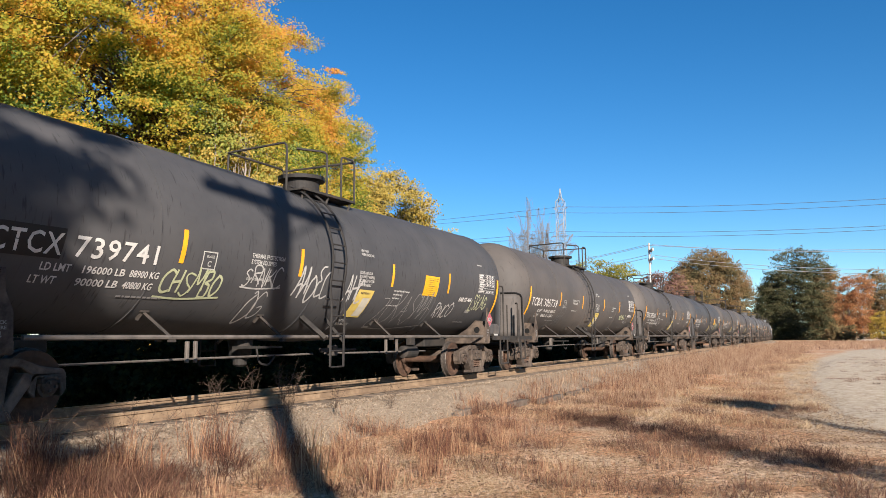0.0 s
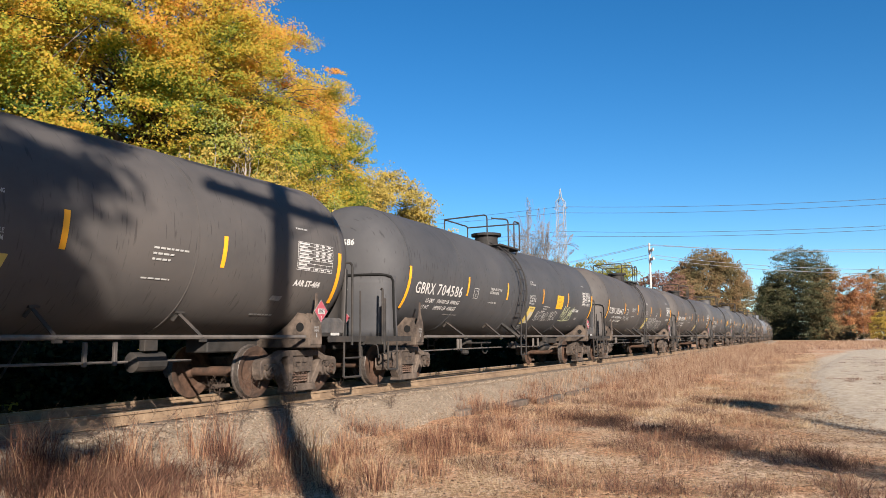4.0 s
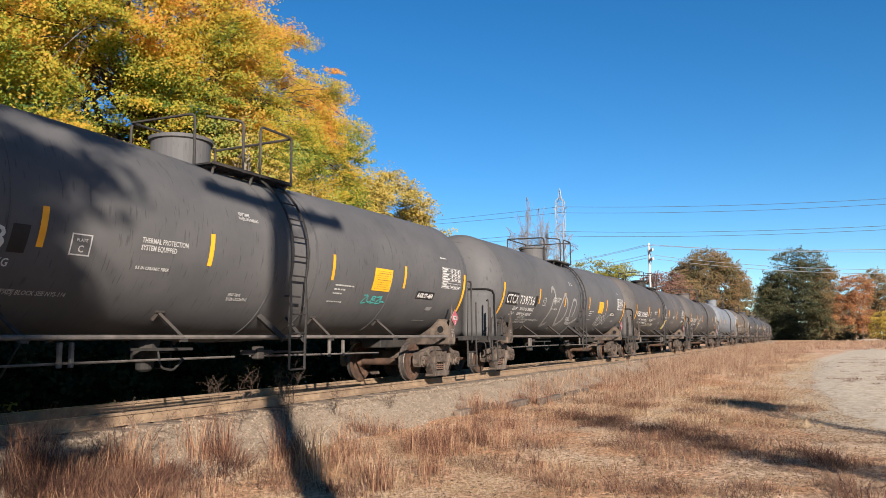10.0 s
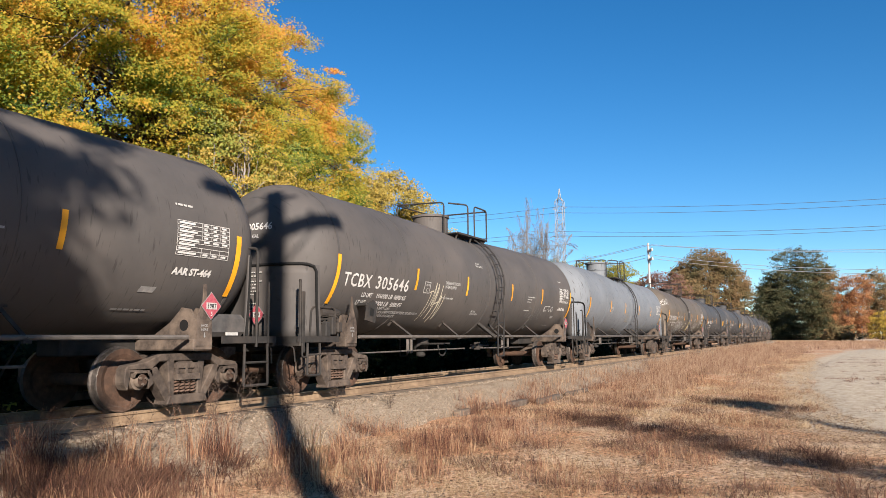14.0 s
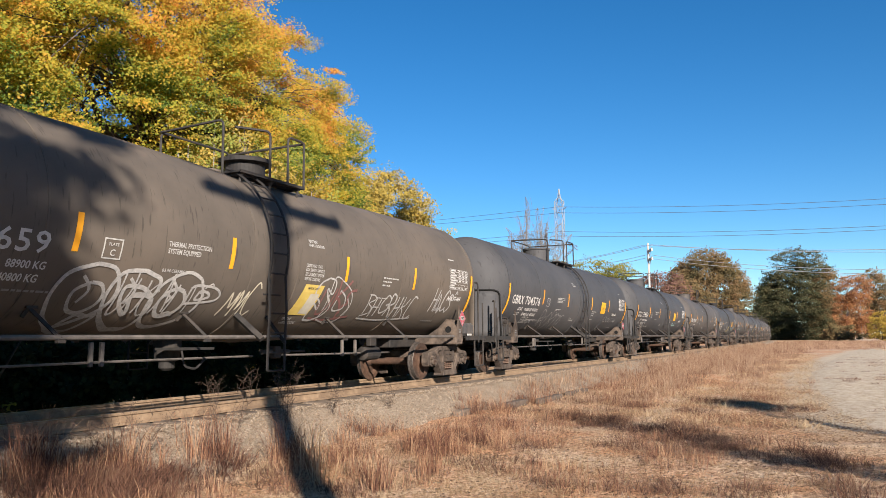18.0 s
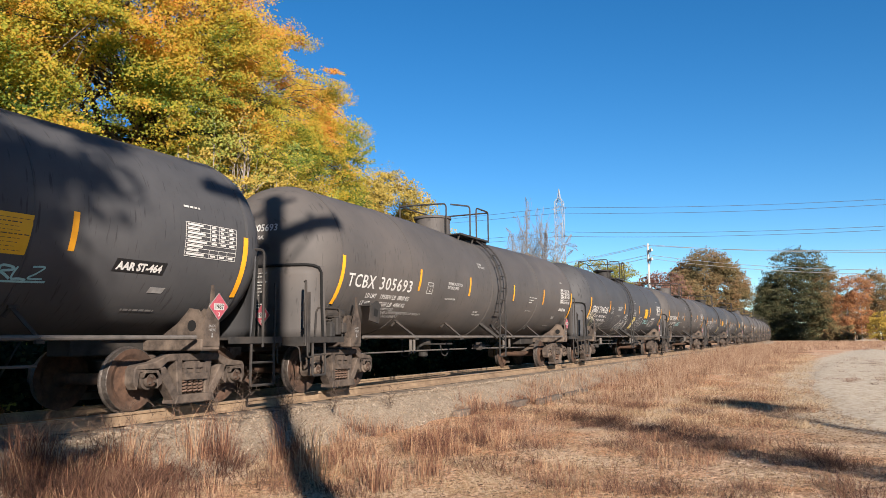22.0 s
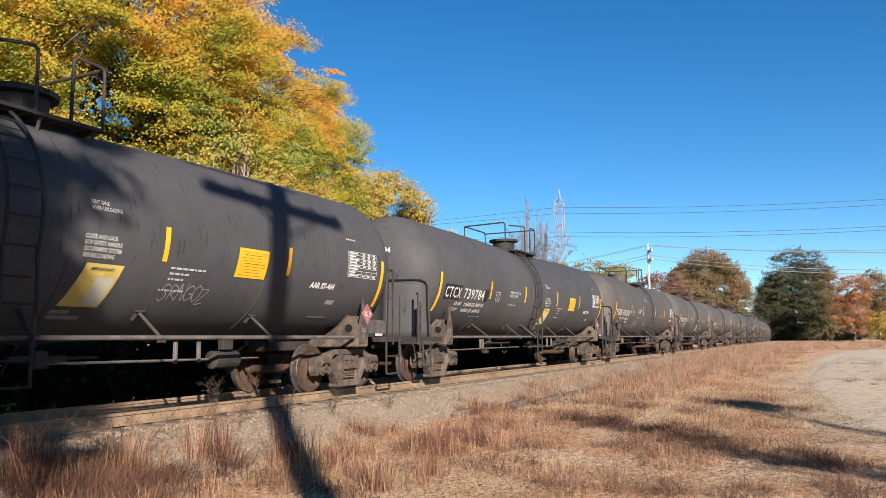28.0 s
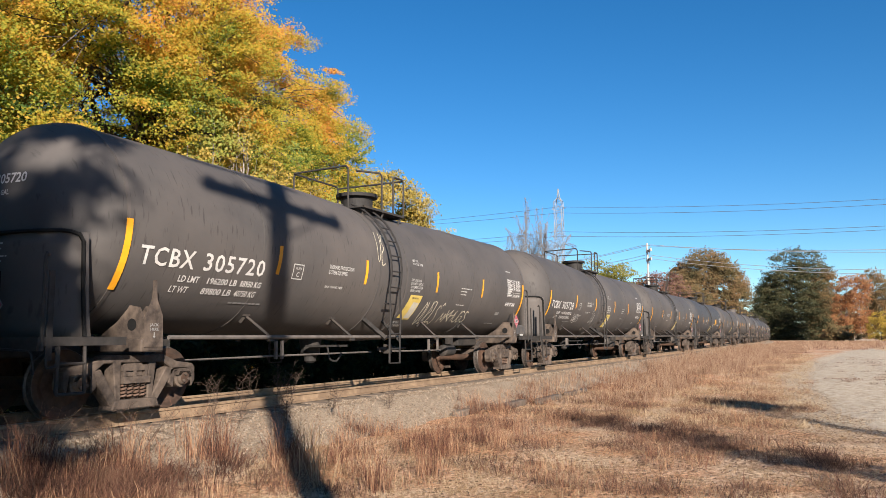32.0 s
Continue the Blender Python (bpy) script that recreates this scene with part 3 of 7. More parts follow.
# letter-like figures of one to three strokes in a unit square
FLOURISHES = [
    [[(0.05, 0.0), (0.35, 0.6), (0.5, 1.0), (0.62, 0.55), (0.9, 0.0)], [(0.2, 0.35), (0.55, 0.42), (1.0, 0.38)]],
    [[(0.1, 1.0), (0.08, 0.5), (0.1, 0.0)], [(0.0, 0.95), (0.6, 1.0), (0.7, 0.72), (0.2, 0.52), (0.8, 0.40), (0.75, 0.05), (0.05, 0.0)]],
    [[(0.9, 0.85), (0.5, 1.02), (0.08, 0.65), (0.1, 0.2), (0.5, -0.02), (0.95, 0.15)]],
    [[(0.85, 0.95), (0.3, 0.98), (0.12, 0.75), (0.45, 0.56), (0.1, 0.35), (0.3, 0.02), (0.95, 0.08)]],
    [[(0.9, 0.8), (0.45, 1.0), (0.05, 0.55), (0.35, 0.0), (0.85, 0.2), (0.9, 0.48), (0.5, 0.45)]],
    [[(0.08, 1.0), (0.05, 0.5), (0.12, 0.0)], [(0.85, 1.0), (0.82, 0.5), (0.9, 0.0)], [(0.0, 0.48), (0.95, 0.55)]],
    [[(0.1, 1.0), (0.12, 0.5), (0.05, 0.0)], [(0.9, 1.0), (0.45, 0.62), (0.15, 0.48), (0.5, 0.3), (1.0, -0.05)]],
    [[(0.15, 1.0), (0.08, 0.4), (0.12, 0.02), (0.5, 0.05), (0.95, 0.0)]],
    [[(0.0, 0.0), (0.12, 0.6), (0.2, 1.0), (0.35, 0.6), (0.5, 0.3), (0.65, 0.65), (0.8, 1.0), (0.88, 0.5), (1.0, 0.0)]],
    [[(0.05, 0.0), (0.1, 0.5), (0.15, 1.0), (0.45, 0.55), (0.8, 0.0), (0.85, 0.5), (0.9, 1.05)]],
    [[(0.5, 1.0), (0.08, 0.7), (0.1, 0.25), (0.5, 0.0), (0.9, 0.3), (0.88, 0.75), (0.5, 1.0), (0.35, 0.95)]],
    [[(0.15, 0.0), (0.12, 0.5), (0.1, 1.0), (0.75, 1.0), (0.85, 0.7), (0.2, 0.5), (0.5, 0.3), (0.95, -0.05)]],
    [[(0.9, 0.9), (0.4, 1.02), (0.15, 0.78), (0.5, 0.55), (0.85, 0.28), (0.5, 0.0), (0.05, 0.12)]],
    [[(0.05, 1.0), (0.1, 0.4), (0.3, 0.02), (0.7, 0.05), (0.85, 0.5), (0.9, 1.0)]],
    [[(0.0, 0.92), (0.5, 0.98), (1.0, 0.95)], [(0.5, 0.98), (0.48, 0.5), (0.52, 0.0)]],
    [[(0.05, 0.95), (0.9, 1.0), (0.5, 0.5), (0.05, 0.0), (0.95, 0.05)]],
]


def rims(body, size, weight):
    """The outer and inner rims of fat letters, as loops of points."""
    vs, fs = letters(body, size, weight, 0.82)
    used = {}
    for f in fs:
        for i, j in zip(f, f[1:] + f[:1]):
            key = (min(i, j), max(i, j))
            used[key] = used.get(key, 0) + 1
    ways = {}
    for (i, j), k in used.items():
        if k == 1:
            ways.setdefault(i, []).append(j)
            ways.setdefault(j, []).append(i)
    loops, seen = [], set()
    for start in ways:
        if start in seen:
            continue
        loop, at = [start], start
        seen.add(start)
        while True:
            after = [q for q in ways[at] if q not in seen]
            if not after:
                break
            at = after[0]
            seen.add(at)
            loop.append(at)
        loops.append([vs[q] for q in loop] + [vs[start]])
    return loops


def scrawl(parent, x, z, w, h, seed, mat, glyphs=5, thick=0.035, style="tag"):
    """A graffito of letter-like strokes, not to be read."""
    rnd = random.Random(seed)
    bm = bmesh.new()
    step = w / glyphs
    if style == "bubble":
        body = "".join(rnd.choice("SGRECOBDQAK") for _ in range(glyphs))
        for loop in rims(body, 1.0, 0.055):
            shift = [rnd.uniform(-0.05, 0.05) for _ in range(4)]
            pts, last = [], None
            for v in loop:
                if last is None or (v - last).length > 0.12 or v is loop[-1]:
                    pts.append((v.x, v.y))
                    last = v
            if len(pts) > 4:
                span = 0.66 * glyphs
                stroke(bm, [(x + w * (u + shift[0] + 0.03 * math.sin(9 * q)) / span, z + h * (q * 1.2 + shift[1] + 0.06 * math.sin(5 * u + seed))) for u, q in pts], thick * rnd.uniform(0.7, 1.0))
        for g in range(glyphs):
            cx, cz = x + step * (g + 0.5), z + h * rnd.uniform(0.3, 0.6)
            stroke(bm, [(cx - step * 0.1, cz + h * 0.2), (cx + step * 0.12, cz), (cx + step * 0.02, cz - h * 0.22)], thick * 0.7)
        return part("graffito", bm, mat, parent, "hand-sprayed hollow letters")
    lean = rnd.uniform(0.05, 0.30)
    climb = rnd.uniform(-0.05, 0.12) * h / w
    for g in range(glyphs):
        gx, tall, wide, drop = x + g * step, rnd.uniform(0.75, 1.1), rnd.uniform(0.85, 1.25), rnd.uniform(-0.1, 0.12)
        for line in rnd.choice(FLOURISHES):
            pts = []
            for u, v in line:
                u, v = u + rnd.uniform(-0.07, 0.07), v * tall + drop + rnd.uniform(-0.05, 0.05)
                pts.append((gx + step * wide * u + (v - 0.5) * h * lean, z + h * v + climb * g * step))
            stroke(bm, pts, thick * rnd.uniform(0.6, 0.95))
    if rnd.random() < 0.45:
        stroke(bm, [(x - step * 0.2, z - h * 0.12), (x + w * 0.4, z - h * 0.16), (x + w * 1.05, z - h * 0.02)], thick * 0.7)
    if rnd.random() < 0.3:
        stroke(bm, [(x + w * 1.04, z + h * 0.9), (x + w * 1.12, z + h * 1.05), (x + w * 1.16, z + h * 0.92)], thick * 0.7)
    return part("graffito", bm, mat, parent, "hand-sprayed letter-like strokes")


def build_truck(car, x):
    """A two-axle truck: the cross bolster carries the cast side frames, springs and wheelsets."""
    bm = bmesh.new()
    box(bm, -0.17, 0.17, -1.12, 1.12, 0.50, 0.72, 0.03)
    box(bm, -0.24, 0.24, -0.35, 0.35, 0.72, 0.80, 0.02)
    truck = part("truck", bm, M["cast"], car, "cast steel truck brown with road dust")
    truck.location = (x, 0, 0)
    for side in (-1, 1):
        bm = bmesh.new()
        y0, y1 = side * 0.94, side * 1.14
        top = [(-1.14, 0.60), (-1.10, 0.67), (-0.78, 0.71), (-0.5, 0.82), (0.5, 0.82), (0.78, 0.71), (1.10, 0.67), (1.14, 0.60)]
        low = [(0.70, 0.58), (0.52, 0.71), (-0.52, 0.71), (-0.70, 0.58)]
        plate(bm, top + low, y0, y1)                                    # top chord
        plate(bm, [(-0.74, 0.60), (-0.57, 0.64), (-0.27, 0.18), (-0.36, 0.09)], y0, y1)
        plate(bm, [(0.57, 0.64), (0.74, 0.60), (0.36, 0.09), (0.27, 0.18)], y0, y1)
        plate(bm, [(-0.42, 0.08), (0.42, 0.08), (0.36, 0.21), (-0.36, 0.21)], side * 0.90, side * 1.19)  # spring seat
        plate(bm, [(-0.32, 0.20), (-0.23, 0.20), (-0.24, 0.74), (-0.38, 0.74)], y0, y1)
        plate(bm, [(0.23, 0.20), (0.32, 0.20), (0.38, 0.74), (0.24, 0.74)], y0, y1)
        for e in (-1, 1):
            plate(bm, [(e * 0.66, 0.63), (e * 1.14, 0.63), (e * 1.15, 0.42), (e * 1.08, 0.32), (e * 1.04, 0.57), (e * 0.74, 0.57), (e * 0.72, 0.32), (e * 0.62, 0.40)], y0, y1)
        bmesh.ops.recalc_face_normals(bm, faces=bm.faces)
        bmesh.ops.bevel(bm, geom=bm.edges[:], offset=0.014, segments=1, affect="EDGES")
        part("side_frame", bm, M["cast"], truck)
        bm = bmesh.new()
        for sx in (-0.165, -0.055, 0.055, 0.165):
            pts = [(sx + 0.048 * math.cos(a), side * 1.09 + 0.048 * math.sin(a), 0.225 + 0.20 * a / (2 * math.pi * 4)) for a in [2 * math.pi * k / 8 for k in range(33)]]
            tube(bm, pts, 0.017, 4)
            if side < 0 or sx > 0.1:
                part("spring", bm, M["spring"], truck)
                bm = bmesh.new()
        bm.free()
        bm = bmesh.new()
        plate(bm, [(-0.23, 0.43), (0.23, 0.43), (0.23, 0.52), (-0.23, 0.52)], side * 1.02, side * 1.19)
        plate(bm, [(-0.22, 0.60), (0.22, 0.60), (0.22, 0.68), (-0.22, 0.68)], side * 1.02, side * 1.15)
        for sx in (-0.21, -0.02, 0.17):
            plate(bm, [(sx, 0.52), (sx + 0.04, 0.52), (sx + 0.04, 0.60), (sx, 0.60)], side * 1.02, side * 1.15)
        bmesh.ops.recalc_face_normals(bm, faces=bm.faces)
        part("bolster_end", bm, M["cast"], truck)
        for e in (-1, 1):
            bm = bmesh.new()
            plate(bm, [(e * 0.76, 0.56), (e * 1.02, 0.56), (e * 1.02, 0.50), (e * 0.97, 0.585), (e * 0.81, 0.585), (e * 0.76, 0.50)], side * 0.97, side * 1.19)
            part("bearing_adapter", bm, M["cast"], truck)
        bm = bmesh.new()
        box(bm, -0.62, 0.62, side * 0.72, side * 0.80, 0.36, 0.48, 0.02)
        part("brake_beam", bm, M["cast"], truck)
    for dx in (-0.89, 0.89):
        bm = bmesh.new()
        W = [(-1.20, 0.0), (-1.20, 0.085), (-1.16, 0.10), (-1.13, 0.10), (-1.12, 0.135), (-0.98, 0.135), (-0.96, 0.09), (-0.84, 0.11), (-0.80, 0.16),
             (-0.78, 0.30), (-0.81, 0.37), (-0.815, 0.448), (-0.805, 0.455), (-0.72, 0.460), (-0.705, 0.485), (-0.68, 0.485), (-0.68, 0.38), (-0.72, 0.30), (-0.70, 0.14), (-0.62, 0.09)]
        prof = W + [(-a, r) for a, r in W[::-1]]
        idx = []
        for (a, r), (b, q) in zip(prof, prof[1:]):
            idx.append(1 if r > 0.44 and q > 0.44 else 2 if abs(a) > 0.94 and abs(b) > 0.94 else 0)
        lathe(bm, prof[1:-1], "y", 28, mats=idx[1:-1])
        for s in (-1, 1):
            for k in range(3):
                a = 2 * math.pi * k / 3
                box(bm, 0.055 * math.cos(a) - 0.017, 0.055 * math.cos(a) + 0.017, min(s * 1.20, s * 1.225), max(s * 1.20, s * 1.225), 0.055 * math.sin(a) - 0.017, 0.055 * math.sin(a) + 0.017)
            for f in bm.faces[-18:]:
                f.material_index = 2
        w = part("wheelset", bm, [M["wheel"], M["tread"], M["cast"]], truck, "rusty wheels with treads darkened as if shaded")
        w.location = (dx, 0, 0.457)
    return truck


def shield_x(xe, e, y, z, lift=0.0):
    """Where the shield in front of a head lies: nearly upright, bowed from side to side."""
    q = min(0.999, math.hypot(y, 0.25 * (z - ZC - rise(xe))) / (R + 0.05))
    return xe - e * 0.88 + e * (0.22 + lift + 0.76 * (1 - q ** 3.0) ** 0.5)


def build_car(kind, reverse, square):
    """One jacketed tank car; reverse puts the brake gear on the end that leads."""
    car = tagged(new("tank_car"), category="tank car", group="cars of the train")
    paint = M["tank_" + kind]
    bm = bmesh.new()
    prof = []
    for k in range(9):
        a = math.pi / 2 * (1 - k / 8)
        prof.append((HEADS[0] - 0.88 * math.sin(a), max(R * math.cos(a) ** 0.72, 0.02)))
    for k in range(1, 20):
        prof.append((HEADS[0] + (HEADS[1] - HEADS[0]) * k / 20, R))
    for k in range(9):
        a = math.pi / 2 * k / 8
        prof.append((HEADS[1] + 0.88 * math.sin(a), max(R * math.cos(a) ** 0.72, 0.02)))
    lathe(bm, prof, "x", 64, (0, 0, ZC))
    for v in bm.verts:
        v.co.z += rise(v.co.x)
    part("tank", bm, paint, car, smooth=True)
    for x, w in ((HEADS[0], 0.03), (HEADS[1], 0.03), (-0.10 if reverse else -1.10, 0.025), (1.10 if reverse else 0.10, 0.025), (-4.9, 0.012), (3.9, 0.012)):
        bm = bmesh.new()
        lathe(bm, [(x - w, R + 0.001), (x - w, R + 0.008), (x + w, R + 0.008), (x + w, R + 0.001)], "x", 64, (0, 0, ZC + rise(x)))
        part("jacket_band", bm, paint, car)
    # ends: sill, bolster saddles, platform, head shield, rails, steps
    for e, xt in ((-1, TRUCKS[0]), (1, TRUCKS[1])):
        xe = HEADS[0] - 0.9 if e < 0 else HEADS[1] + 0.62       # outer end of the head
        bm = bmesh.new()
        box(bm, min(xt - e * 1.5, xe + e * 0.35), max(xt - e * 1.5, xe + e * 0.35), -0.26, 0.26, 0.80, 1.06, 0.02)
        part("stub_sill", bm, M["frame"], car)
        bm = bmesh.new()
        box(bm, xt - 0.2, xt + 0.2, -1.46, 1.46, 0.86, 1.04, 0.02)
        part("body_bolster", bm, M["cast"], car)
        for side in (-1, 1):
            # web across the car between bolster and barrel, and the upright pad at its outer end
            bm = bmesh.new()
            web = [(1.46, 0.93), (1.46, 1.28), (1.34, 1.48), (1.16, 1.51), (1.12, 1.46), (0.92, 1.28), (0.60, 1.09), (0.42, 1.02), (0.42, 0.93)]
            for x0, x1 in ((xt - 0.16, xt - 0.13), (xt + 0.13, xt + 0.16)):
                a = [bm.verts.new((x0, side * y, z)) for y, z in web]
                c = [bm.verts.new((x1, side * y, z)) for y, z in web]
                bm.faces.new(a)
                bm.faces.new(c[::-1])
                for k in range(len(web)):
                    bm.faces.new((a[k], c[k], c[(k + 1) % len(web)], a[(k + 1) % len(web)]))
            plate(bm, [(xt - 0.17, 0.93), (xt - 0.15, 1.36), (xt - 0.04, 1.60), (xt - 0.025, 1.86), (xt + 0.025, 1.86), (xt + 0.04, 1.60), (xt + 0.15, 1.36), (xt + 0.17, 0.93)], side * 1.455, side * 1.475)
            bmesh.ops.recalc_face_normals(bm, faces=bm.faces)
            saddle = part("saddle", bm, M["cast"], car, "dust-covered saddle web with an upright pad")
            bm = bmesh.new()
            lathe(bm, [(xt - 0.166, 0.085), (xt - 0.155, 0.085)], "x", 16, (0, side * 1.22, 1.24))
            part("jacking_hole", bm, M["hole"], saddle)
            if side < 0:
                bm = bmesh.new()
                plate(bm, [(xt - 0.008, 1.13), (xt - 0.008, 1.08), (xt - 0.025, 1.08), (xt, 1.05), (xt + 0.025, 1.08), (xt + 0.008, 1.08), (xt + 0.008, 1.13)], -1.480, -1.476)
                part("arrow_mark", bm, M["spray_pale"], saddle)
                for words, zz in (("JACK", 1.215), ("HERE", 1.155)):
                    vs, fs = letters(words, 0.055, 0.02)
                    k = 0.15 / max(v.x for v in vs)
                    me = bpy.data.meshes.new("stencil")
                    me.from_pydata([(xt - 0.075 + v.x * k, -1.479, zz + v.y) for v in vs], [], fs)
                    me.materials.append(M["spray_pale"])
                    new("stencil", me).parent = saddle
        bm = bmesh.new()
        box(bm, min(xe - e * 0.75, xe + e * 0.30), max(xe - e * 0.75, xe + e * 0.30), -1.48, -0.95, 1.02, 1.06)
        box(bm, min(xe - e * 0.75, xe + e * 0.30), max(xe - e * 0.75, xe + e * 0.30), 0.95, 1.48, 1.02, 1.06)
        box(bm, min(xe + e * 0.05, xe + e * 0.32), max(xe + e * 0.05, xe + e * 0.32), -1.0, 1.0, 1.02, 1.06)
        part("end_platform", bm, M["frame"], car)
        bm = bmesh.new()
        box(bm, min(xe + e * 0.28, xe + e * 0.34), max(xe + e * 0.28, xe + e * 0.34), -1.48, 1.48, 0.90, 1.07)
        for side in (-1, 1):
            box(bm, min(xe - e * 0.95, xe + e * 0.34), max(xe - e * 0.95, xe + e * 0.34), side * 1.48 - 0.02, side * 1.48 + 0.02, 0.96, 1.07)
        part("end_sill", bm, M["frame"], car)
        # shield over the lower half of the head
        bm = bmesh.new()
        rows = []
        for i in range(13):
            yy = -1.46 + 2.92 * i / 12
            col = []
            for j in range(9):
                zz = 1.06 + 1.34 * j / 8
                col.append(bm.verts.new((shield_x(xe, e, yy, zz), yy, zz)))
            rows.append(col)
        for a, b in zip(rows, rows[1:]):
            for j in range(8):
                bm.faces.new((a[j], b[j], b[j + 1], a[j + 1]))
        bmesh.ops.recalc_face_normals(bm, faces=bm.faces)
        bmesh.ops.solidify(bm, geom=bm.faces[:], thickness=0.02)
        shield = part("head_shield", bm, paint, car, "lower head shield with dust and scuffs", smooth=True)
        for ya, yb, za, zb in ((-0.42, -0.30, 1.07, 1.92), (0.70, 0.80, 1.07, 1.50), (0.90, 1.00, 1.07, 1.46)):
            bm = bmesh.new()
            rows = []
            for k in range(5):
                zz = za + (zb - za) * k / 4
                rows.append([bm.verts.new((shield_x(xe, e, y, zz, 0.03), y, zz)) for y in (ya, yb)])
            for a, b in zip(rows, rows[1:]):
                bm.faces.new((a[0], a[1], b[1], b[0]))
            part("slot", bm, M["hole"], shield, "dark upright slot")
        # dark open joint round the shield
        bm = bmesh.new()
        ring = [(-1.43, 1.08), (-1.43, 1.7), (-1.43, 2.28), (-1.40, 2.37), (-1.32, 2.41)] + [(0.2 * k - 1.2, 2.42) for k in range(13)] + [(1.32, 2.41), (1.40, 2.37), (1.43, 2.28), (1.43, 1.7), (1.43, 1.08)]
        edge = [(shield_x(xe, e, y, z, 0.015), y, z) for y, z in ring]
        tube(bm, edge, 0.027, 6)
        part("shield_joint", bm, M["hole"], shield, "black joint round the head shield")
        for side in (-1, 1):
            px = xe - 0.28 if e < 0 else xe - 0.16
            bm = bmesh.new()
            hz = 2.10 if e < 0 else 2.53
            tube(bm, bend([(px + (0.10 if e < 0 else -0.32), side * 1.40, hz - 0.03), (px, side * 1.49, hz), (px, side * 1.49, 0.9)], 0.10), 0.024, 6)
            part("grab_post", bm, M["frame"], car)
            if e < 0:
                bm = bmesh.new()
                box(bm, px + 0.05, px + 0.14, side * 1.49 - 0.012, side * 1.49 + 0.012, 0.78, hz - 0.22, 0.008)
                tube(bm, bend([(px + 0.06, side * 1.49, 0.95), (px + 0.06, side * 1.50, 0.70), (px + 0.20, side * 1.50, 0.70), (px + 0.20, side * 1.50, 0.95)], 0.05), 0.018, 5)
                part("flat_post", bm, M["frame"], car)
            else:
                bm = bmesh.new()
                tube(bm, [(px + 0.30, side * 1.49, hz - 0.55), (px + 0.30, side * 1.49, 0.9)], 0.02, 6)
                part("grab_post", bm, M["frame"], car)
            sx, sw, sz = (xe - 0.05, 0.38, 0.37) if e < 0 else (xe - 0.44, 0.57, 0.28)
            bm = bmesh.new()
            tube(bm, bend([(sx, side * 1.49, 0.95), (sx - 0.02, side * 1.50, sz), (sx + sw, side * 1.50, sz), (sx + sw - 0.01, side * 1.49, 0.95)], 0.04), 0.024, 6)
            tube(bm, [(sx, side * 1.50, sz + 0.37), (sx + sw, side * 1.50, sz + 0.37)], 0.02, 6)
            part("sill_step", bm, M["frame"], car)
        bm = bmesh.new()
        c = xe + e * 0.34
        box(bm, min(c, c + e * 0.22), max(c, c + e * 0.22), -0.09, 0.09, 0.74, 0.94, 0.02)
        box(bm, min(c + e * 0.18, c + e * 0.36), max(c + e * 0.18, c + e * 0.36), -0.16, 0.10, 0.70, 0.98, 0.04)
        part("coupler", bm, M["cast"], car)
        bm = bmesh.new()
        tube(bm, bend([(c - e * 0.02, -1.42, 0.62), (c, -1.40, 0.90), (c + e * 0.06, -0.9, 0.93), (c + e * 0.10, -0.15, 0.99)], 0.08), 0.014, 5)
        part("uncoupling_lever", bm, M["frame"], car)
        bm = bmesh.new()
        tube(bm, bend([(c, 0.3, 0.85), (c + e * 0.12, 0.32, 0.55), (c + e * 0.3, 0.15, 0.42)], 0.1), 0.03, 6)
        part("air_hose", bm, M["hole"], car)
    # brake gear on one end
    bx = HEADS[0] - 0.25 if reverse else HEADS[1] - 0.13
    bm = bmesh.new()
    if reverse:
        for k in range(3):
            box(bm, bx - 0.05 + 0.20 * k, bx + 0.10 + 0.20 * k, -1.44, -1.20, 1.06 + 0.04 * k, 1.34 + 0.1 * (k % 2), 0.02)
        lathe(bm, [(bx - 0.1, 0.09), (bx + 0.5, 0.09)], "x", 12, (0, -1.30, 1.52))
        for k in range(4):
            tube(bm, bend([(bx - 0.5 - 0.05 * k, -1.2, 1.1 + 0.03 * k), (bx - 0.2, -1.32, 1.3 + 0.08 * k), (bx + 0.1, -1.36, 1.35 + 0.05 * k)], 0.1), 0.016, 5)
        for k in range(3):
            ring = [(bx + 0.30 + 0.09 * math.cos(q), -1.40 + 0.03 * k, 1.30 + 0.09 * math.sin(q)) for q in [2 * math.pi * j / 10 for j in range(11)]]
            tube(bm, ring, 0.014, 5)
        tube(bm, bend([(bx - 0.45, -1.36, 1.08), (bx - 0.45, -1.38, 1.62), (bx + 0.30, -1.40, 1.62), (bx + 0.30, -1.40, 1.20)], 0.12), 0.018, 5)
        tube(bm, bend([(bx + 0.42, -1.38, 1.06), (bx + 0.42, -1.38, 1.46), (bx + 0.12, -1.36, 1.46)], 0.10), 0.018, 5)
        part("brake_valve", bm, M["frame"], car, "brake valve with bent pipes")
    else:
        box(bm, bx - 0.46, bx + 0.40, -1.45, -0.98, 1.07, 1.42, 0.07)
        gear = part("gear_box", bm, M["gear"], car, "dusty grey box with rounded edges", smooth=False)
        bm = bmesh.new()
        box(bm, bx - 0.12, bx + 0.16, -1.478, -1.470, 1.085, 1.135)
        part("label_plate", bm, M["stencil"], gear, "small white label plate")
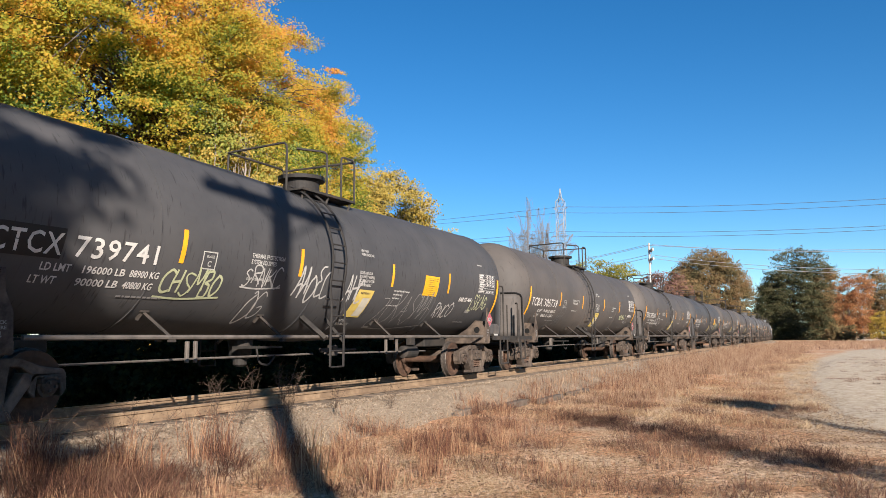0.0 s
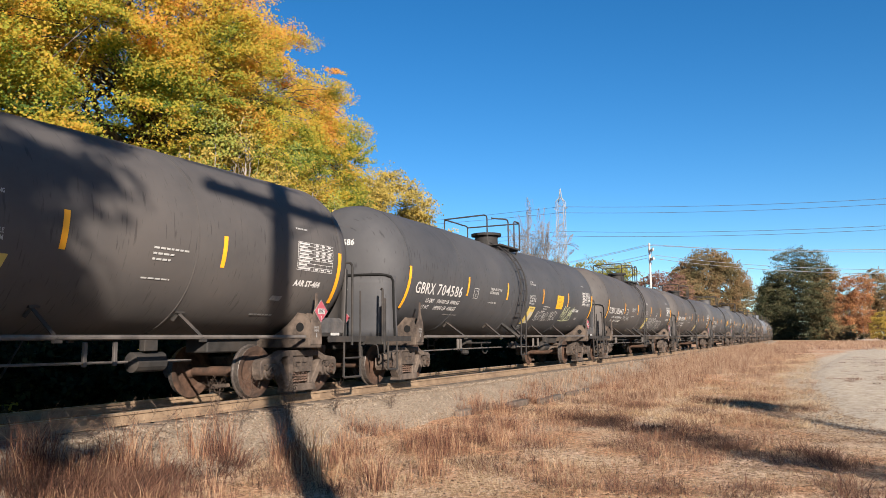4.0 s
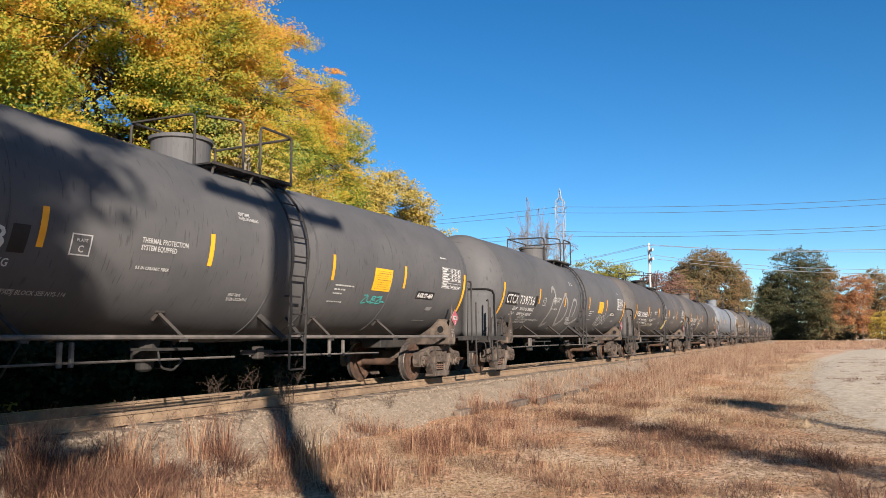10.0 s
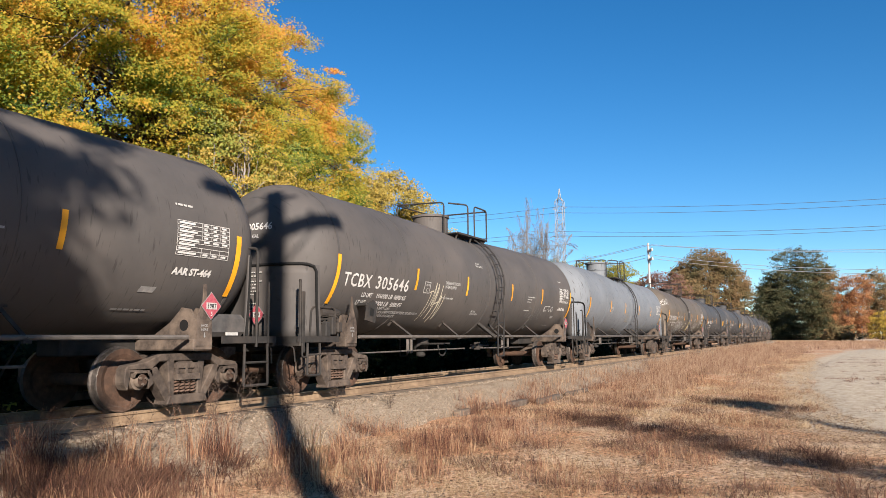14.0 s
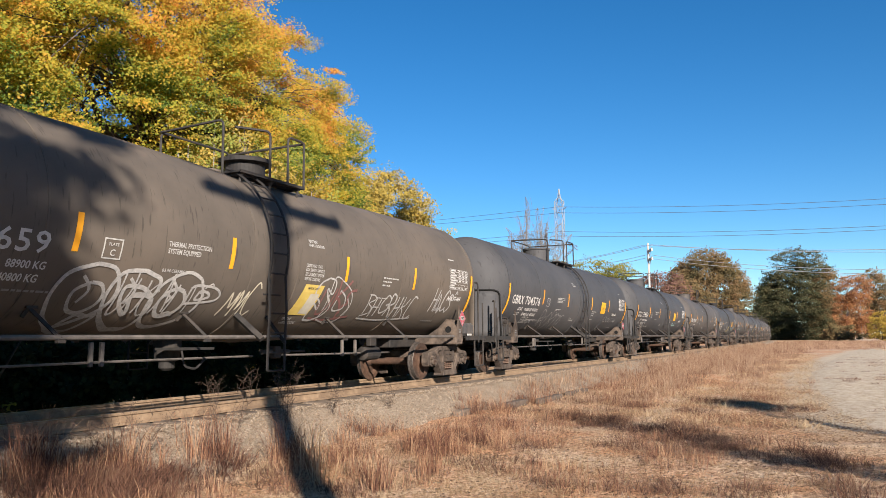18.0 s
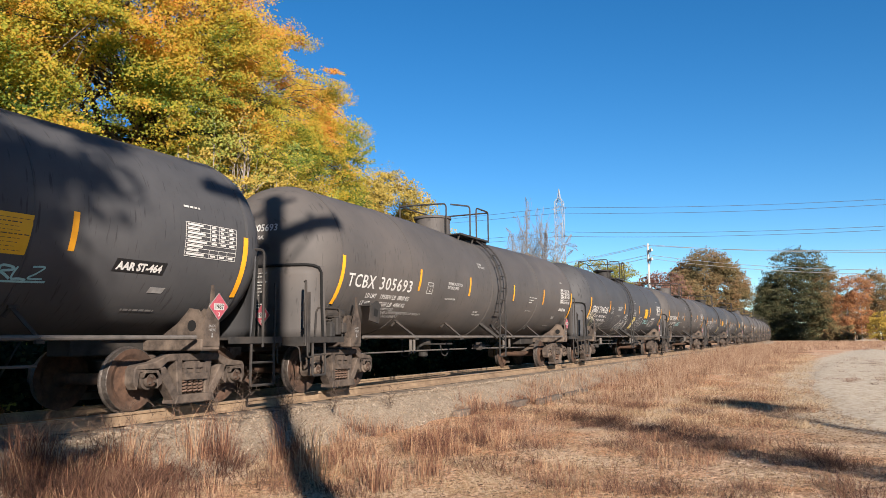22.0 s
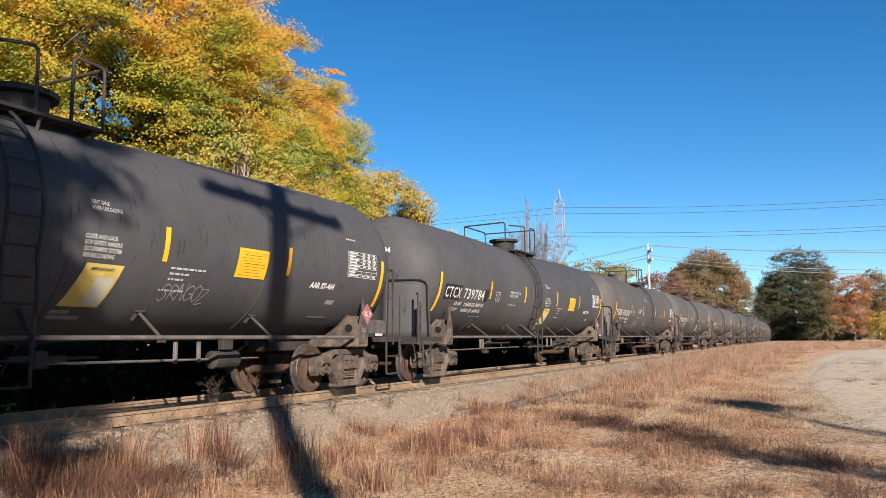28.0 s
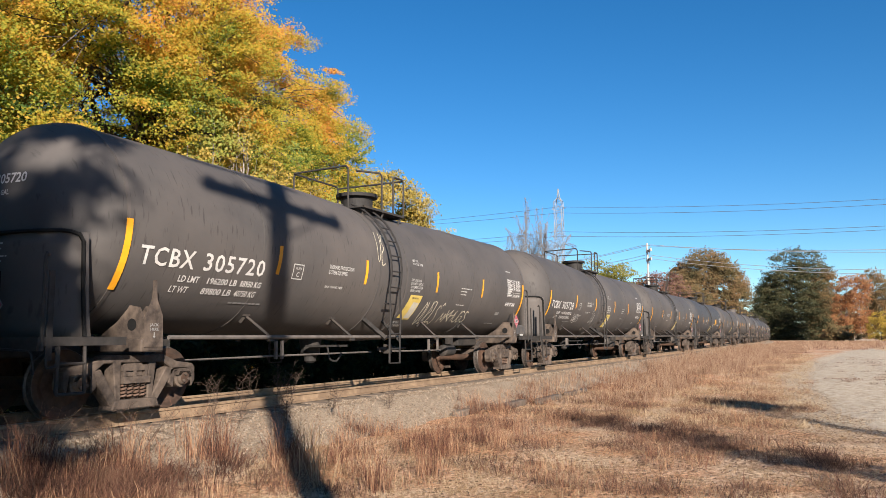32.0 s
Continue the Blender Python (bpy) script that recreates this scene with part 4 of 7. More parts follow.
    # long pipe and its struts on both sides
    for side in (-1, 1):
        lx0, lx1 = (0.19, 0.63) if reverse else (-0.86, -0.42)
        pieces = [("side_pipe", M["pipe"], "straight dusty pipe along the side", [[(TRUCKS[0] + 0.3, side * 1.44, 1.06), (TRUCKS[1] - 0.3, side * 1.44, 1.06)]], 0.033, 8, ())]
        for x in (-4.65, -2.15, 1.60, 4.05):
            hold = flank(x, 1.43)
            pieces.append(("pipe_strut", M["frame"], "", [[(x - 0.02, side * hold, 1.43), (x + 0.04, side * 1.46, 1.04)], [(x - 0.03, side * (hold + 0.01), 1.44), (x - 0.06, side * (hold - 0.08), 1.32)]], 0.030, 4,
                           ((x - 0.09, x + 0.06, side * hold - 0.05, side * hold + 0.05, 1.425, 1.455), (x - 0.02, x + 0.09, side * 1.46 - 0.03, side * 1.46 + 0.03, 0.99, 1.03))))
        pieces.append(("ladder_bracket", M["frame"], "", [[(lx0 - 0.19, side * 1.02, 1.46), (lx0 - 0.14, side * 1.58, 1.02)]], 0.06, 4, ()))
        pieces.append(("ladder_bracket", M["frame"], "", [[(lx1 + 0.17, side * 1.02, 1.44), (lx1 + 0.02, side * 1.58, 0.96)]], 0.04, 4, ()))
        bm = bmesh.new()
        for name, mat, label, runs, rad, n, blocks in pieces:
            for run in runs:
                tube(bm, run, rad, n)
            for block in blocks:
                box(bm, *block)
            if side < 0:
                part(name, bm, mat, car, label)
                bm = bmesh.new()
        if side > 0:
            part("side_pipe", bm, M["pipe"], car, "straight dusty pipe with its struts")
        else:
            bm.free()
        # ladder round the barrel
        for lx, lean in ((lx0, 0.0), (lx1, 0.0)):
            bm = bmesh.new()
            pts = [(lx - 0.02, side * 1.60, 0.50), (lx - 0.01, side * 1.60, 1.0), (lx, side * 1.62, 1.5)]
            for k in range(0, 11):
                a = radians(-15 + 8.4 * k)
                pts.append((lx + 0.03 * k / 10, side * (R + 0.13) * math.cos(a), ZC + (R + 0.13) * math.sin(a)))
            tube(bm, pts, 0.024, 5)
            if side > 0 and lx == lx1:
                for yy, zz in RUNGS:
                    tube(bm, [(lx0, yy, zz), (lx1, yy, zz)], 0.016, 5)
            part("ladder" if side > 0 and lx == lx1 else "ladder_rail", bm, M["ladder"], car)
        first = None
        for yy, zz in RUNGS if side < 0 else ():
            if first is None:
                bm = bmesh.new()
                tube(bm, [(0, 0, 0), (lx1 - lx0, 0, 0)], 0.016, 5)
                first = part("rung", bm, M["ladder"], car)
                first.location = (lx0, side * yy, zz)
            else:
                again(first, Matrix.Translation((lx0, side * yy, zz)), car)
    # rods and gear under the barrel
    bm = bmesh.new()
    tube(bm, [(-6.1, -0.72, 0.70), (-3.5, -0.72, 0.72), (-0.2, -0.72, 0.73)], 0.018, 5)
    tube(bm, [(0.2, -0.72, 0.73), (4.6, -0.72, 0.70)], 0.02, 5)
    part("brake_rod", bm, M["pipe"], car)
    for x in (-3.6, -3.42, 2.6, 3.1):
        bm = bmesh.new()
        box(bm, x - 0.03, x + 0.03, -0.78, -0.72, 0.66, 1.0, 0.01)
        part("rod_hanger", bm, M["pipe"], car)
    bm = bmesh.new()
    lathe(bm, [(0.52, 0.07), (0.56, 0.13), (0.66, 0.13), (0.70, 0.20), (1.02, 0.24)], "z", 14, (-1.5, 0, 0))
    box(bm, -1.95, -1.2, -0.75, -0.2, 0.86, 0.90)
    tube(bm, bend([(-1.9, -0.72, 0.88), (-1.85, -0.74, 0.60), (-1.6, -0.74, 0.55), (-1.4, -0.74, 0.72)], 0.08), 0.02, 5)
    part("outlet_valve", bm, M["frame"], car)
    if not reverse:
        bm = bmesh.new()
        lathe(bm, [(3.35, 0.03), (3.4, 0.15), (3.95, 0.15), (4.0, 0.03)], "x", 14, (0, -0.75, 0.70))
        box(bm, 3.5, 3.75, -0.9, -0.78, 0.86, 1.06, 0.01)
        part("brake_cylinder", bm, M["frame"], car, "brake cylinder with a small box above it")
    bm = bmesh.new()
    box(bm, -0.3, 0.5, -1.0, -0.93, 0.76, 0.84, 0.01)
    box(bm, 0.02, 0.2, -1.05, -0.9, 0.68, 0.90, 0.02)
    tube(bm, [(0.5, -0.95, 0.80), (1.0, -0.95, 0.80)], 0.022, 6)
    part("valve_handle", bm, M["frame"], car)
    # the top: housing, platform with a grating, rails
    hx = -0.86 if reverse else 0.32
    bm = bmesh.new()
    if kind == "grey":
        lathe(bm, [(3.90, 0.50), (4.30, 0.50), (4.31, 0.53), (4.35, 0.53), (4.36, 0.50), (4.62, 0.50), (4.64, 0.57), (4.72, 0.57), (4.73, 0.48), (4.77, 0.05)], "z", 36, (hx, 0, 0))
        part("manway_housing", bm, paint, car, "tall round valve housing with a flanged lid", smooth=False)
    elif reverse:
        lathe(bm, [(3.90, 0.50), (4.40, 0.50), (4.42, 0.54), (4.48, 0.54), (4.49, 0.50), (4.52, 0.05)], "z", 36, (hx, 0, 0))
        part("manway_housing", bm, paint, car, "round valve housing with a flat lid", smooth=False)
    else:
        lathe(bm, [(3.90, 0.46), (4.04, 0.46), (4.05, 0.38), (4.36, 0.38), (4.38, 0.50), (4.46, 0.50), (4.47, 0.32), (4.51, 0.05)], "z", 36, (hx, 0, 0))
        part("manway_housing", bm, M["ladder"], car, "black flanged valve housing", smooth=False)
    bm = bmesh.new()
    lathe(bm, [(3.90, 0.20), (4.06, 0.20), (4.07, 0.25), (4.11, 0.25), (4.12, 0.02)], "z", 18, (hx + (0.95 if reverse else -0.86), 0.1, 0))
    part("manway", bm, paint, car)
    px0, px1 = (-1.1, 1.0) if reverse else (-0.9, 0.92)
    for side in (-1, 1):
        bm = bmesh.new()
        y0, y1 = (side * 0.58, side * 0.95) if side > 0 else (-0.95, -0.58)
        for k in range(8):
            yy = y0 + (y1 - y0) * k / 7
            box(bm, px0, px1, yy - 0.012, yy + 0.012, 3.92, 3.95)
        for k in range(14):
            xx = px0 + (px1 - px0) * k / 13
            box(bm, xx - 0.012, xx + 0.012, y0, y1, 3.915, 3.94)
        box(bm, px0, px1, y0 - 0.02, y0, 3.91, 3.96)
        box(bm, px0, px1, y1, y1 + 0.02, 3.91, 3.96)
        part("grating", bm, M["top_gear"], car)
        for xx in (px0 + 0.1, (px0 + px1) / 2, px1 - 0.1):
            bm = bmesh.new()
            tube(bm, [(xx, side * 0.90, 3.92), (xx, side * 0.84, 3.72)], 0.03, 4)
            box(bm, xx - 0.025, xx + 0.025, min(side * 0.45, side * 0.92), max(side * 0.45, side * 0.92), 3.87, 3.915)
            part("platform_bracket", bm, M["top_gear"], car)
        bm = bmesh.new()
        if side < 0:
            gate0, gate1 = (-0.35, px1) if reverse else (-0.10, 0.42)
            tube(bm, bend([(px1, side * 0.95, 3.9), (px1, side * 0.95, 4.84), (gate1 - (0.9 if reverse else 0.0), side * 0.95, 4.84), (gate1 - (0.9 if reverse else 0.0), side * 0.95, 3.9)], 0.1), 0.024, 6)
            part("top_handrail", bm, M["top_gear"], car)
            bm = bmesh.new()
            tube(bm, bend([(gate0, side * 0.95, 3.9), (gate0, side * 0.95, 4.82), (gate0 - 0.55, side * 0.6, 4.82)], 0.1), 0.024, 6)
        else:
            tube(bm, bend([(px1, side * 0.95, 3.9), (px1, side * 0.95, 4.86), (px0, side * 0.95, 4.86), (px0, side * 0.95, 3.9)], 0.12), 0.024, 6)
        part("top_handrail", bm, M["top_gear"], car)
    bm = bmesh.new()
    tube(bm, bend([(px0, -0.55, 3.9), (px0, -0.55, 4.90 if not reverse else 4.82), (px0, 0.95, 4.86)], 0.12), 0.024, 6)
    part("end_guard", bm, M["top_gear"], car)
    bm = bmesh.new()
    tube(bm, [(px1, -0.95, 4.82), (px1, 0.95, 4.82)], 0.024, 6)
    part("end_guard", bm, M["top_gear"], car)
    # yellow tape marks
    for x in (-4.46, -1.64, 1.64, 4.46) if kind != "grey" else (-4.2, -1.4, 1.64, 4.72):
        decal("tape_mark", [(x - 0.055, 2.14), (x + 0.035, 2.14), (x + 0.055, 2.63), (x - 0.035, 2.63)], M["yellow"], car)
    for x, lean in ((-7.72, -0.12), (7.60, -0.12)):
        decal("tape_mark", [(x - 0.06, 1.72), (x + 0.05, 1.72), (x + 0.06, 2.66), (x - 0.05, 2.66)], M["yellow"], car, nv=8, lift=0.022)
    W = M["white"]
    if kind != "grey":
        if not reverse:
            d = decal("notice", [(0.20, 1.47), (0.82, 1.47), (0.97, 2.02), (0.38, 2.02)], M["notice_yellow"], car, "slanted yellow notice with a faded panel")
            decal("faded_panel", [(0.50, 1.50), (0.79, 1.50), (0.88, 1.86), (0.60, 1.86)], M["sign_cream"], d, lift=0.012)
            paint_words("notice_words", "IMPORTANT", 0.46, 1.935, 0.055, M["cast"], d, 0.36, lift=0.014)
        paint_words("stencil", "THERMAL PROTECTION\nSYSTEM EQUIPPED", -2.98, 2.36, 0.10, M["stencil"], car, 0.85)
        if not reverse:
            paint_words("stencil", "CLOSE AND LOCK\nBOV SAFETY HANDLE\nSECUREMENT SYSTEM\nBEFORE LOADING", 0.28, 2.33, 0.080, M["stencil"], car, 0.58)
        paint_words("stencil", "VENT TANK\nWHEN UNLOADING", -1.0 if reverse else 0.36, 3.02 if reverse else 2.78, 0.075, M["stencil"], car, 0.48)
        paint_words("stencil", "VENT TANK\nWHEN UNLOADING", -1.05 if reverse else 0.16, 1.72 if reverse else 1.38, 0.066, M["stencil"], car, 0.48)
        paint_words("stencil", "0.5 IN CERAMIC FIBER", -3.0, 2.0, 0.06, M["stencil"], car, 0.60)
        if reverse:
            paint_words("stencil", "60% EMPTY LOAD\nEL-60I (ADJ. SCREW 4 TURNS) NO ADJ BLOCK SEE NYS-114\nELX AND ENX 1/4 ADJ BLOCK", -5.85, 1.66, 0.075, M["spray"], car, 2.0)
        if reverse and kind == "brown":
            bm = bmesh.new()
            plate(bm, [(-6.66, 1.40), (-6.30, 1.34), (-6.22, 1.74), (-6.36, 1.82), (-6.58, 1.72)], -1.47, -1.43)
            box(bm, -6.60, -6.34, -1.44, -1.10, 1.70, 1.76, 0.01)
            bmesh.ops.recalc_face_normals(bm, faces=bm.faces)
            lug = part("lug", bm, M["frame"], car, "dusty bracket with an opening")
            bm = bmesh.new()
            plate(bm, [(-6.52, 1.50), (-6.38, 1.48), (-6.34, 1.62), (-6.48, 1.66)], -1.476, -1.472)
            part("lug_opening", bm, M["hole"], lug)
        bx0, bz0 = (1.78, 2.05) if square else (3.05, 2.30)
        bars("fine_print", bx0, bz0, [0.70, 0.40, 0.34], 0.078, 0.028, M["stencil"], car)
        bars("fine_print", bx0 - 0.1, 1.74 if square else 1.88, [0.52], 0.085, 0.022, M["stencil"], car)
        bars("fine_print", -5.35, 1.62, [0.8], 0.1, 0.025, M["spray_pale"], car)
        bars("fine_print", 5.6, 1.45, [0.6], 0.1, 0.025, M["spray_pale"], car)
        bars("fine_print", 6.30, 2.98, [0.34], 0.1, 0.030, M["stencil"], car)
        ax = 5.18 if square else 6.32
        if square and reverse:
            decal("stencil_patch", [(ax - 0.05, 1.95), (ax + 0.83, 1.95), (ax + 0.87, 2.12), (ax - 0.01, 2.12)], M["black"], car)
        paint_words("stencil", "AAR ST-464", ax, 1.98, 0.14, W, car, 0.78, slant=0.12, weight=0.045)
    # loading plate in a frame
    for a, b, c2, d2, f in ((-4.06, -4.04, 2.09, 2.36, 0), (-3.78, -3.76, 2.09, 2.36, 0), (-4.04, -3.78, 2.09, 2.107, 0), (-4.04, -3.78, 2.343, 2.36, 0)):
        decal("plate_frame", [(a, c2), (b, c2), (b, d2), (a, d2)], M["stencil"], car, nu=1, nv=2)
    paint_words("stencil", "PLATE", -3.985, 2.265, 0.055, M["stencil"], car, 0.16)
    paint_words("stencil", "C", -3.945, 2.135, 0.12, M["stencil"], car)
    # test table near the trailing end
    bm = bmesh.new()
    x0, x1, z0, z1 = 6.31, 7.39, 2.26, 2.76
    for k in range(9):
        zz = z0 + (z1 - z0) * k / 8
        for a, b in ((x0, (x0 + x1) / 2), ((x0 + x1) / 2, x1)):
            bm.faces.new([bm.verts.new(on_tank(p, q, 0.012)) for p, q in ((a, zz - 0.004), (b, zz - 0.004), (b, zz + 0.004), (a, zz + 0.004))])
    for f in (0, 0.46, 0.64, 0.82, 1.0):
        xx = x0 + (x1 - x0) * f
        for k in range(4):
            if f in (0, 1.0) or k != 1:
                a, b = z0 + (z1 - z0) * k / 4, z0 + (z1 - z0) * (k + 1) / 4
                bm.faces.new([bm.verts.new(on_tank(p, q, 0.012)) for p, q in ((xx - 0.004, a), (xx + 0.004, a), (xx + 0.004, b), (xx - 0.004, b))])
    tagged(part("table_grid", bm, W, car), kind="stuff")
    bm = bmesh.new()
    for k in range(8):
        zz = z0 + (z1 - z0) * (k + 0.3) / 8
        for f0, f1 in ((0.03, 0.40), (0.49, 0.60), (0.67, 0.78), (0.85, 0.96)):
            if k in (1, 2) and f0 > 0.4:
                continue
            a, b = x0 + (x1 - x0) * f0, x0 + (x1 - x0) * (f0 + (f1 - f0) * (0.6 + 0.4 * ((k * 7 + 3) % 5) / 4))
            bm.faces.new([bm.verts.new(on_tank(p, q, 0.012)) for p, q in ((a, zz), (b, zz), (b, zz + 0.030), (a, zz + 0.030))])
    tagged(part("table_writing", bm, W, car), kind="stuff")
    decal("builder_plate", [(5.86, 1.70), (6.14, 1.70), (6.17, 1.78), (5.89, 1.78)], M["spray_pale"], car, nu=1, nv=1)
    if square:
        s = decal("contact_panel", [(3.12, 2.03), (3.86, 2.03), (3.90, 2.50), (3.16, 2.50)], M["sign_yellow"], car, "square yellow panel with lines of writing")
        bm = bmesh.new()
        for k in range(9):
            zz = 2.07 + 0.046 * k
            h = 0.012 if k in (4, 7) else 0.006
            u, end = 3.20 + 0.05 * ((k * 5) % 3), 3.80 - 0.04 * ((k * 7) % 4)
            while u < end:
                w = 0.03 + 0.05 * random.random()
                bm.faces.new([bm.verts.new(on_tank(p, q, 0.013)) for p, q in ((u, zz), (u + w, zz), (u + w, zz + h), (u, zz + h))])
                u += w + 0.018
        tagged(part("panel_writing", bm, M["cast"], s), kind="stuff")
    # placards: one on the trailing side, one on the leading end
    for at, turn in (((7.06, -1.50, 1.53), 0), ((-8.82, -0.42, 1.48), -97)):
        bm = bmesh.new()
        plate(bm, [(-0.20, 0), (0, -0.20), (0.20, 0), (0, 0.20)], 0, 0.012)
        hold = part("placard", bm, M["red"], car, "red diamond placard with a white band")
        hold.matrix_local = pose(*at, 0, 0, turn)
        bm = bmesh.new()
        plate(bm, [(-0.214, 0), (0, -0.214), (0.214, 0), (0, 0.214)], 0.004, 0.010)
        part("placard_border", bm, M["spray_pale"], hold)
        bm = bmesh.new()
        plate(bm, [(-0.11, -0.05), (0.11, -0.05), (0.11, 0.05), (-0.11, 0.05)], -0.005, -0.002)
        part("placard_band", bm, M["stencil"], hold)
        for words, size, x, z, mat in (("1987", 0.10, -0.10, -0.035, M["black"]), ("3", 0.09, -0.025, -0.15, W)):
            vs, fs = letters(words, size, 0.02)
            k = 0.20 / max(v.x for v in vs) if len(words) > 1 else 1.0
            me = bpy.data.meshes.new("placard_number")
            me.from_pydata([(x + v.x * k, -0.008, z + v.y) for v in vs], [], fs)
            me.materials.append(mat)
            new("placard_number", me).parent = hold
    for x in TRUCKS:
        build_truck(car, x)
    return car


def on_head(y, z, xoff=0.0, r=R, lift=0.012):
    q = min(0.995, math.hypot(y, z - ZC - rise(HEADS[0])) / r)
    return Vector((HEADS[0] - 0.88 * math.sqrt(1 - q ** 2.78) - lift + xoff, y, z))


def head_words(name, body, y, z, size, width, mat, parent):
    vs, fs = letters(body, size, 0.02)
    x0, x1 = min(v.x for v in vs), max(v.x for v in vs)
    k = width / (x1 - x0)
    me = bpy.data.meshes.new(name)
    me.from_pydata([on_head(y - (v.x - x0) * k, z + v.y) for v in vs], [], fs)
    me.materials.append(mat)
    ob = new(name, me)
    ob.parent = parent


def head_bars(parent):
    """Lines of small writing on the shield of the leading end."""
    for base, rows, pitch in ((2.27, (0.40, 0.36), 0.07), (2.10, (0.46, 0.34, 0.30, 0.33, 0.26), 0.062), (1.68, (0.30, 0.26, 0.28, 0.24, 0.27), 0.062)):
        bm = bmesh.new()
        for r, length in enumerate(rows):
            u, zz = 0.0, base - r * pitch
            while u < length:
                w = 0.025 + 0.06 * random.random()
                bm.faces.new([bm.verts.new((shield_x(HEADS[0] - 0.9, -1, -0.02 - p, q, 0.035), -0.02 - p, q)) for p, q in ((u, zz), (u + w, zz), (u + w, zz + 0.020), (u, zz + 0.020))])
                u += w + 0.02
        tagged(part("shield_writing", bm, M["stencil"], parent), kind="stuff")


# order of the train: mark, paint, brake gear leading, yellow panel, black patch behind the mark
TRAIN = [
    ("", "brown", 0, 0), ("CTCX 739741", "black", 0, 1), ("TCBX 305739", "brown", 0, 0), ("TCBX 305641", "brown", 0, 0), ("GBRX 704586", "black", 0, 1),
    ("TCBX 305643", "brown", 0, 0), ("TCBX 305699", "brown", 0, 0), ("CTCX 739848", "worn", 1, 1), ("CTCX 739756", "worn", 1, 1),
    ("TCBX 305655", "brown", 0, 0), ("TCBX 305646", "brown", 1, 0), ("", "grey", 1, 0), ("TCBX 305659", "tan", 0, 0),
    ("GBRX 704576", "black", 1, 1), ("CTCX 739874", "black", 1, 1), ("TCBX 305693", "brown", 1, 0), ("GBRX 704565", "black", 0, 1),
    ("TCBX 305749", "brown", 1, 0), ("CTCX 739888", "black", 0, 1), ("CTCX 739784", "black", 0, 1), ("TCBX 305698", "brown", 1, 0),
    ("TCBX 305720", "brown", 0, 0), ("TCBX 305728", "brown", 0, 0), ("", "brown", 0, 0), ("", "black", 0, 1), ("", "brown", 0, 0), ("", "brown", 1, 0),
    ("", "brown", 0, 0), ("", "black", 0, 1), ("", "black", 1, 1), ("", "brown", 0, 0), ("", "brown", 0, 0), ("", "black", 0, 1), ("", "brown", 0, 0), ("", "brown", 0, 0),
]
WEIGHTS = {
    "CTCX 739741": (("196000", "88900"), ("90000", "40800")),
    "TCBX 305739": (("196200", "88950"), ("89800", "40750")), "TCBX 305646": (("196000", "88900"), ("90000", "40800")), "GBRX 704576": (("196600", "89150"), ("89400", "40550")),
    "CTCX 739874": (("195400", "88600"), ("90600", "41100")), "TCBX 305693": (("195800", "88800"), ("90200", "40900")), "GBRX 704565": (("195500", "88650"), ("90600", "41050")),
    "CTCX 739784": (("195600", "88700"), ("90400", "41000")), "TCBX 305698": (("195900", "88850"), ("90100", "40850")), "TCBX 305720": (("196200", "88950"), ("89800", "40750")),
}
FIRST = 12.69 - LAP                 # place of the first car in the list at the start


def travel(t):
    """How far the train has run at t seconds: it gathers way slowly."""
    slack = np.interp(t, [0, 1, 3, 6, 9, 13, 16, 18, 19, 21, 23, 28, 30, 32], [0, 0.1, 0.1, 0.07, -0.03, -0.08, 0.05, 0.13, 0.12, 0.08, -0.02, -0.08, -0.09, -0.09])
    return 11.0638 * t + 0.009165 * t * t - 0.0000489 * t ** 3 + float(slack)


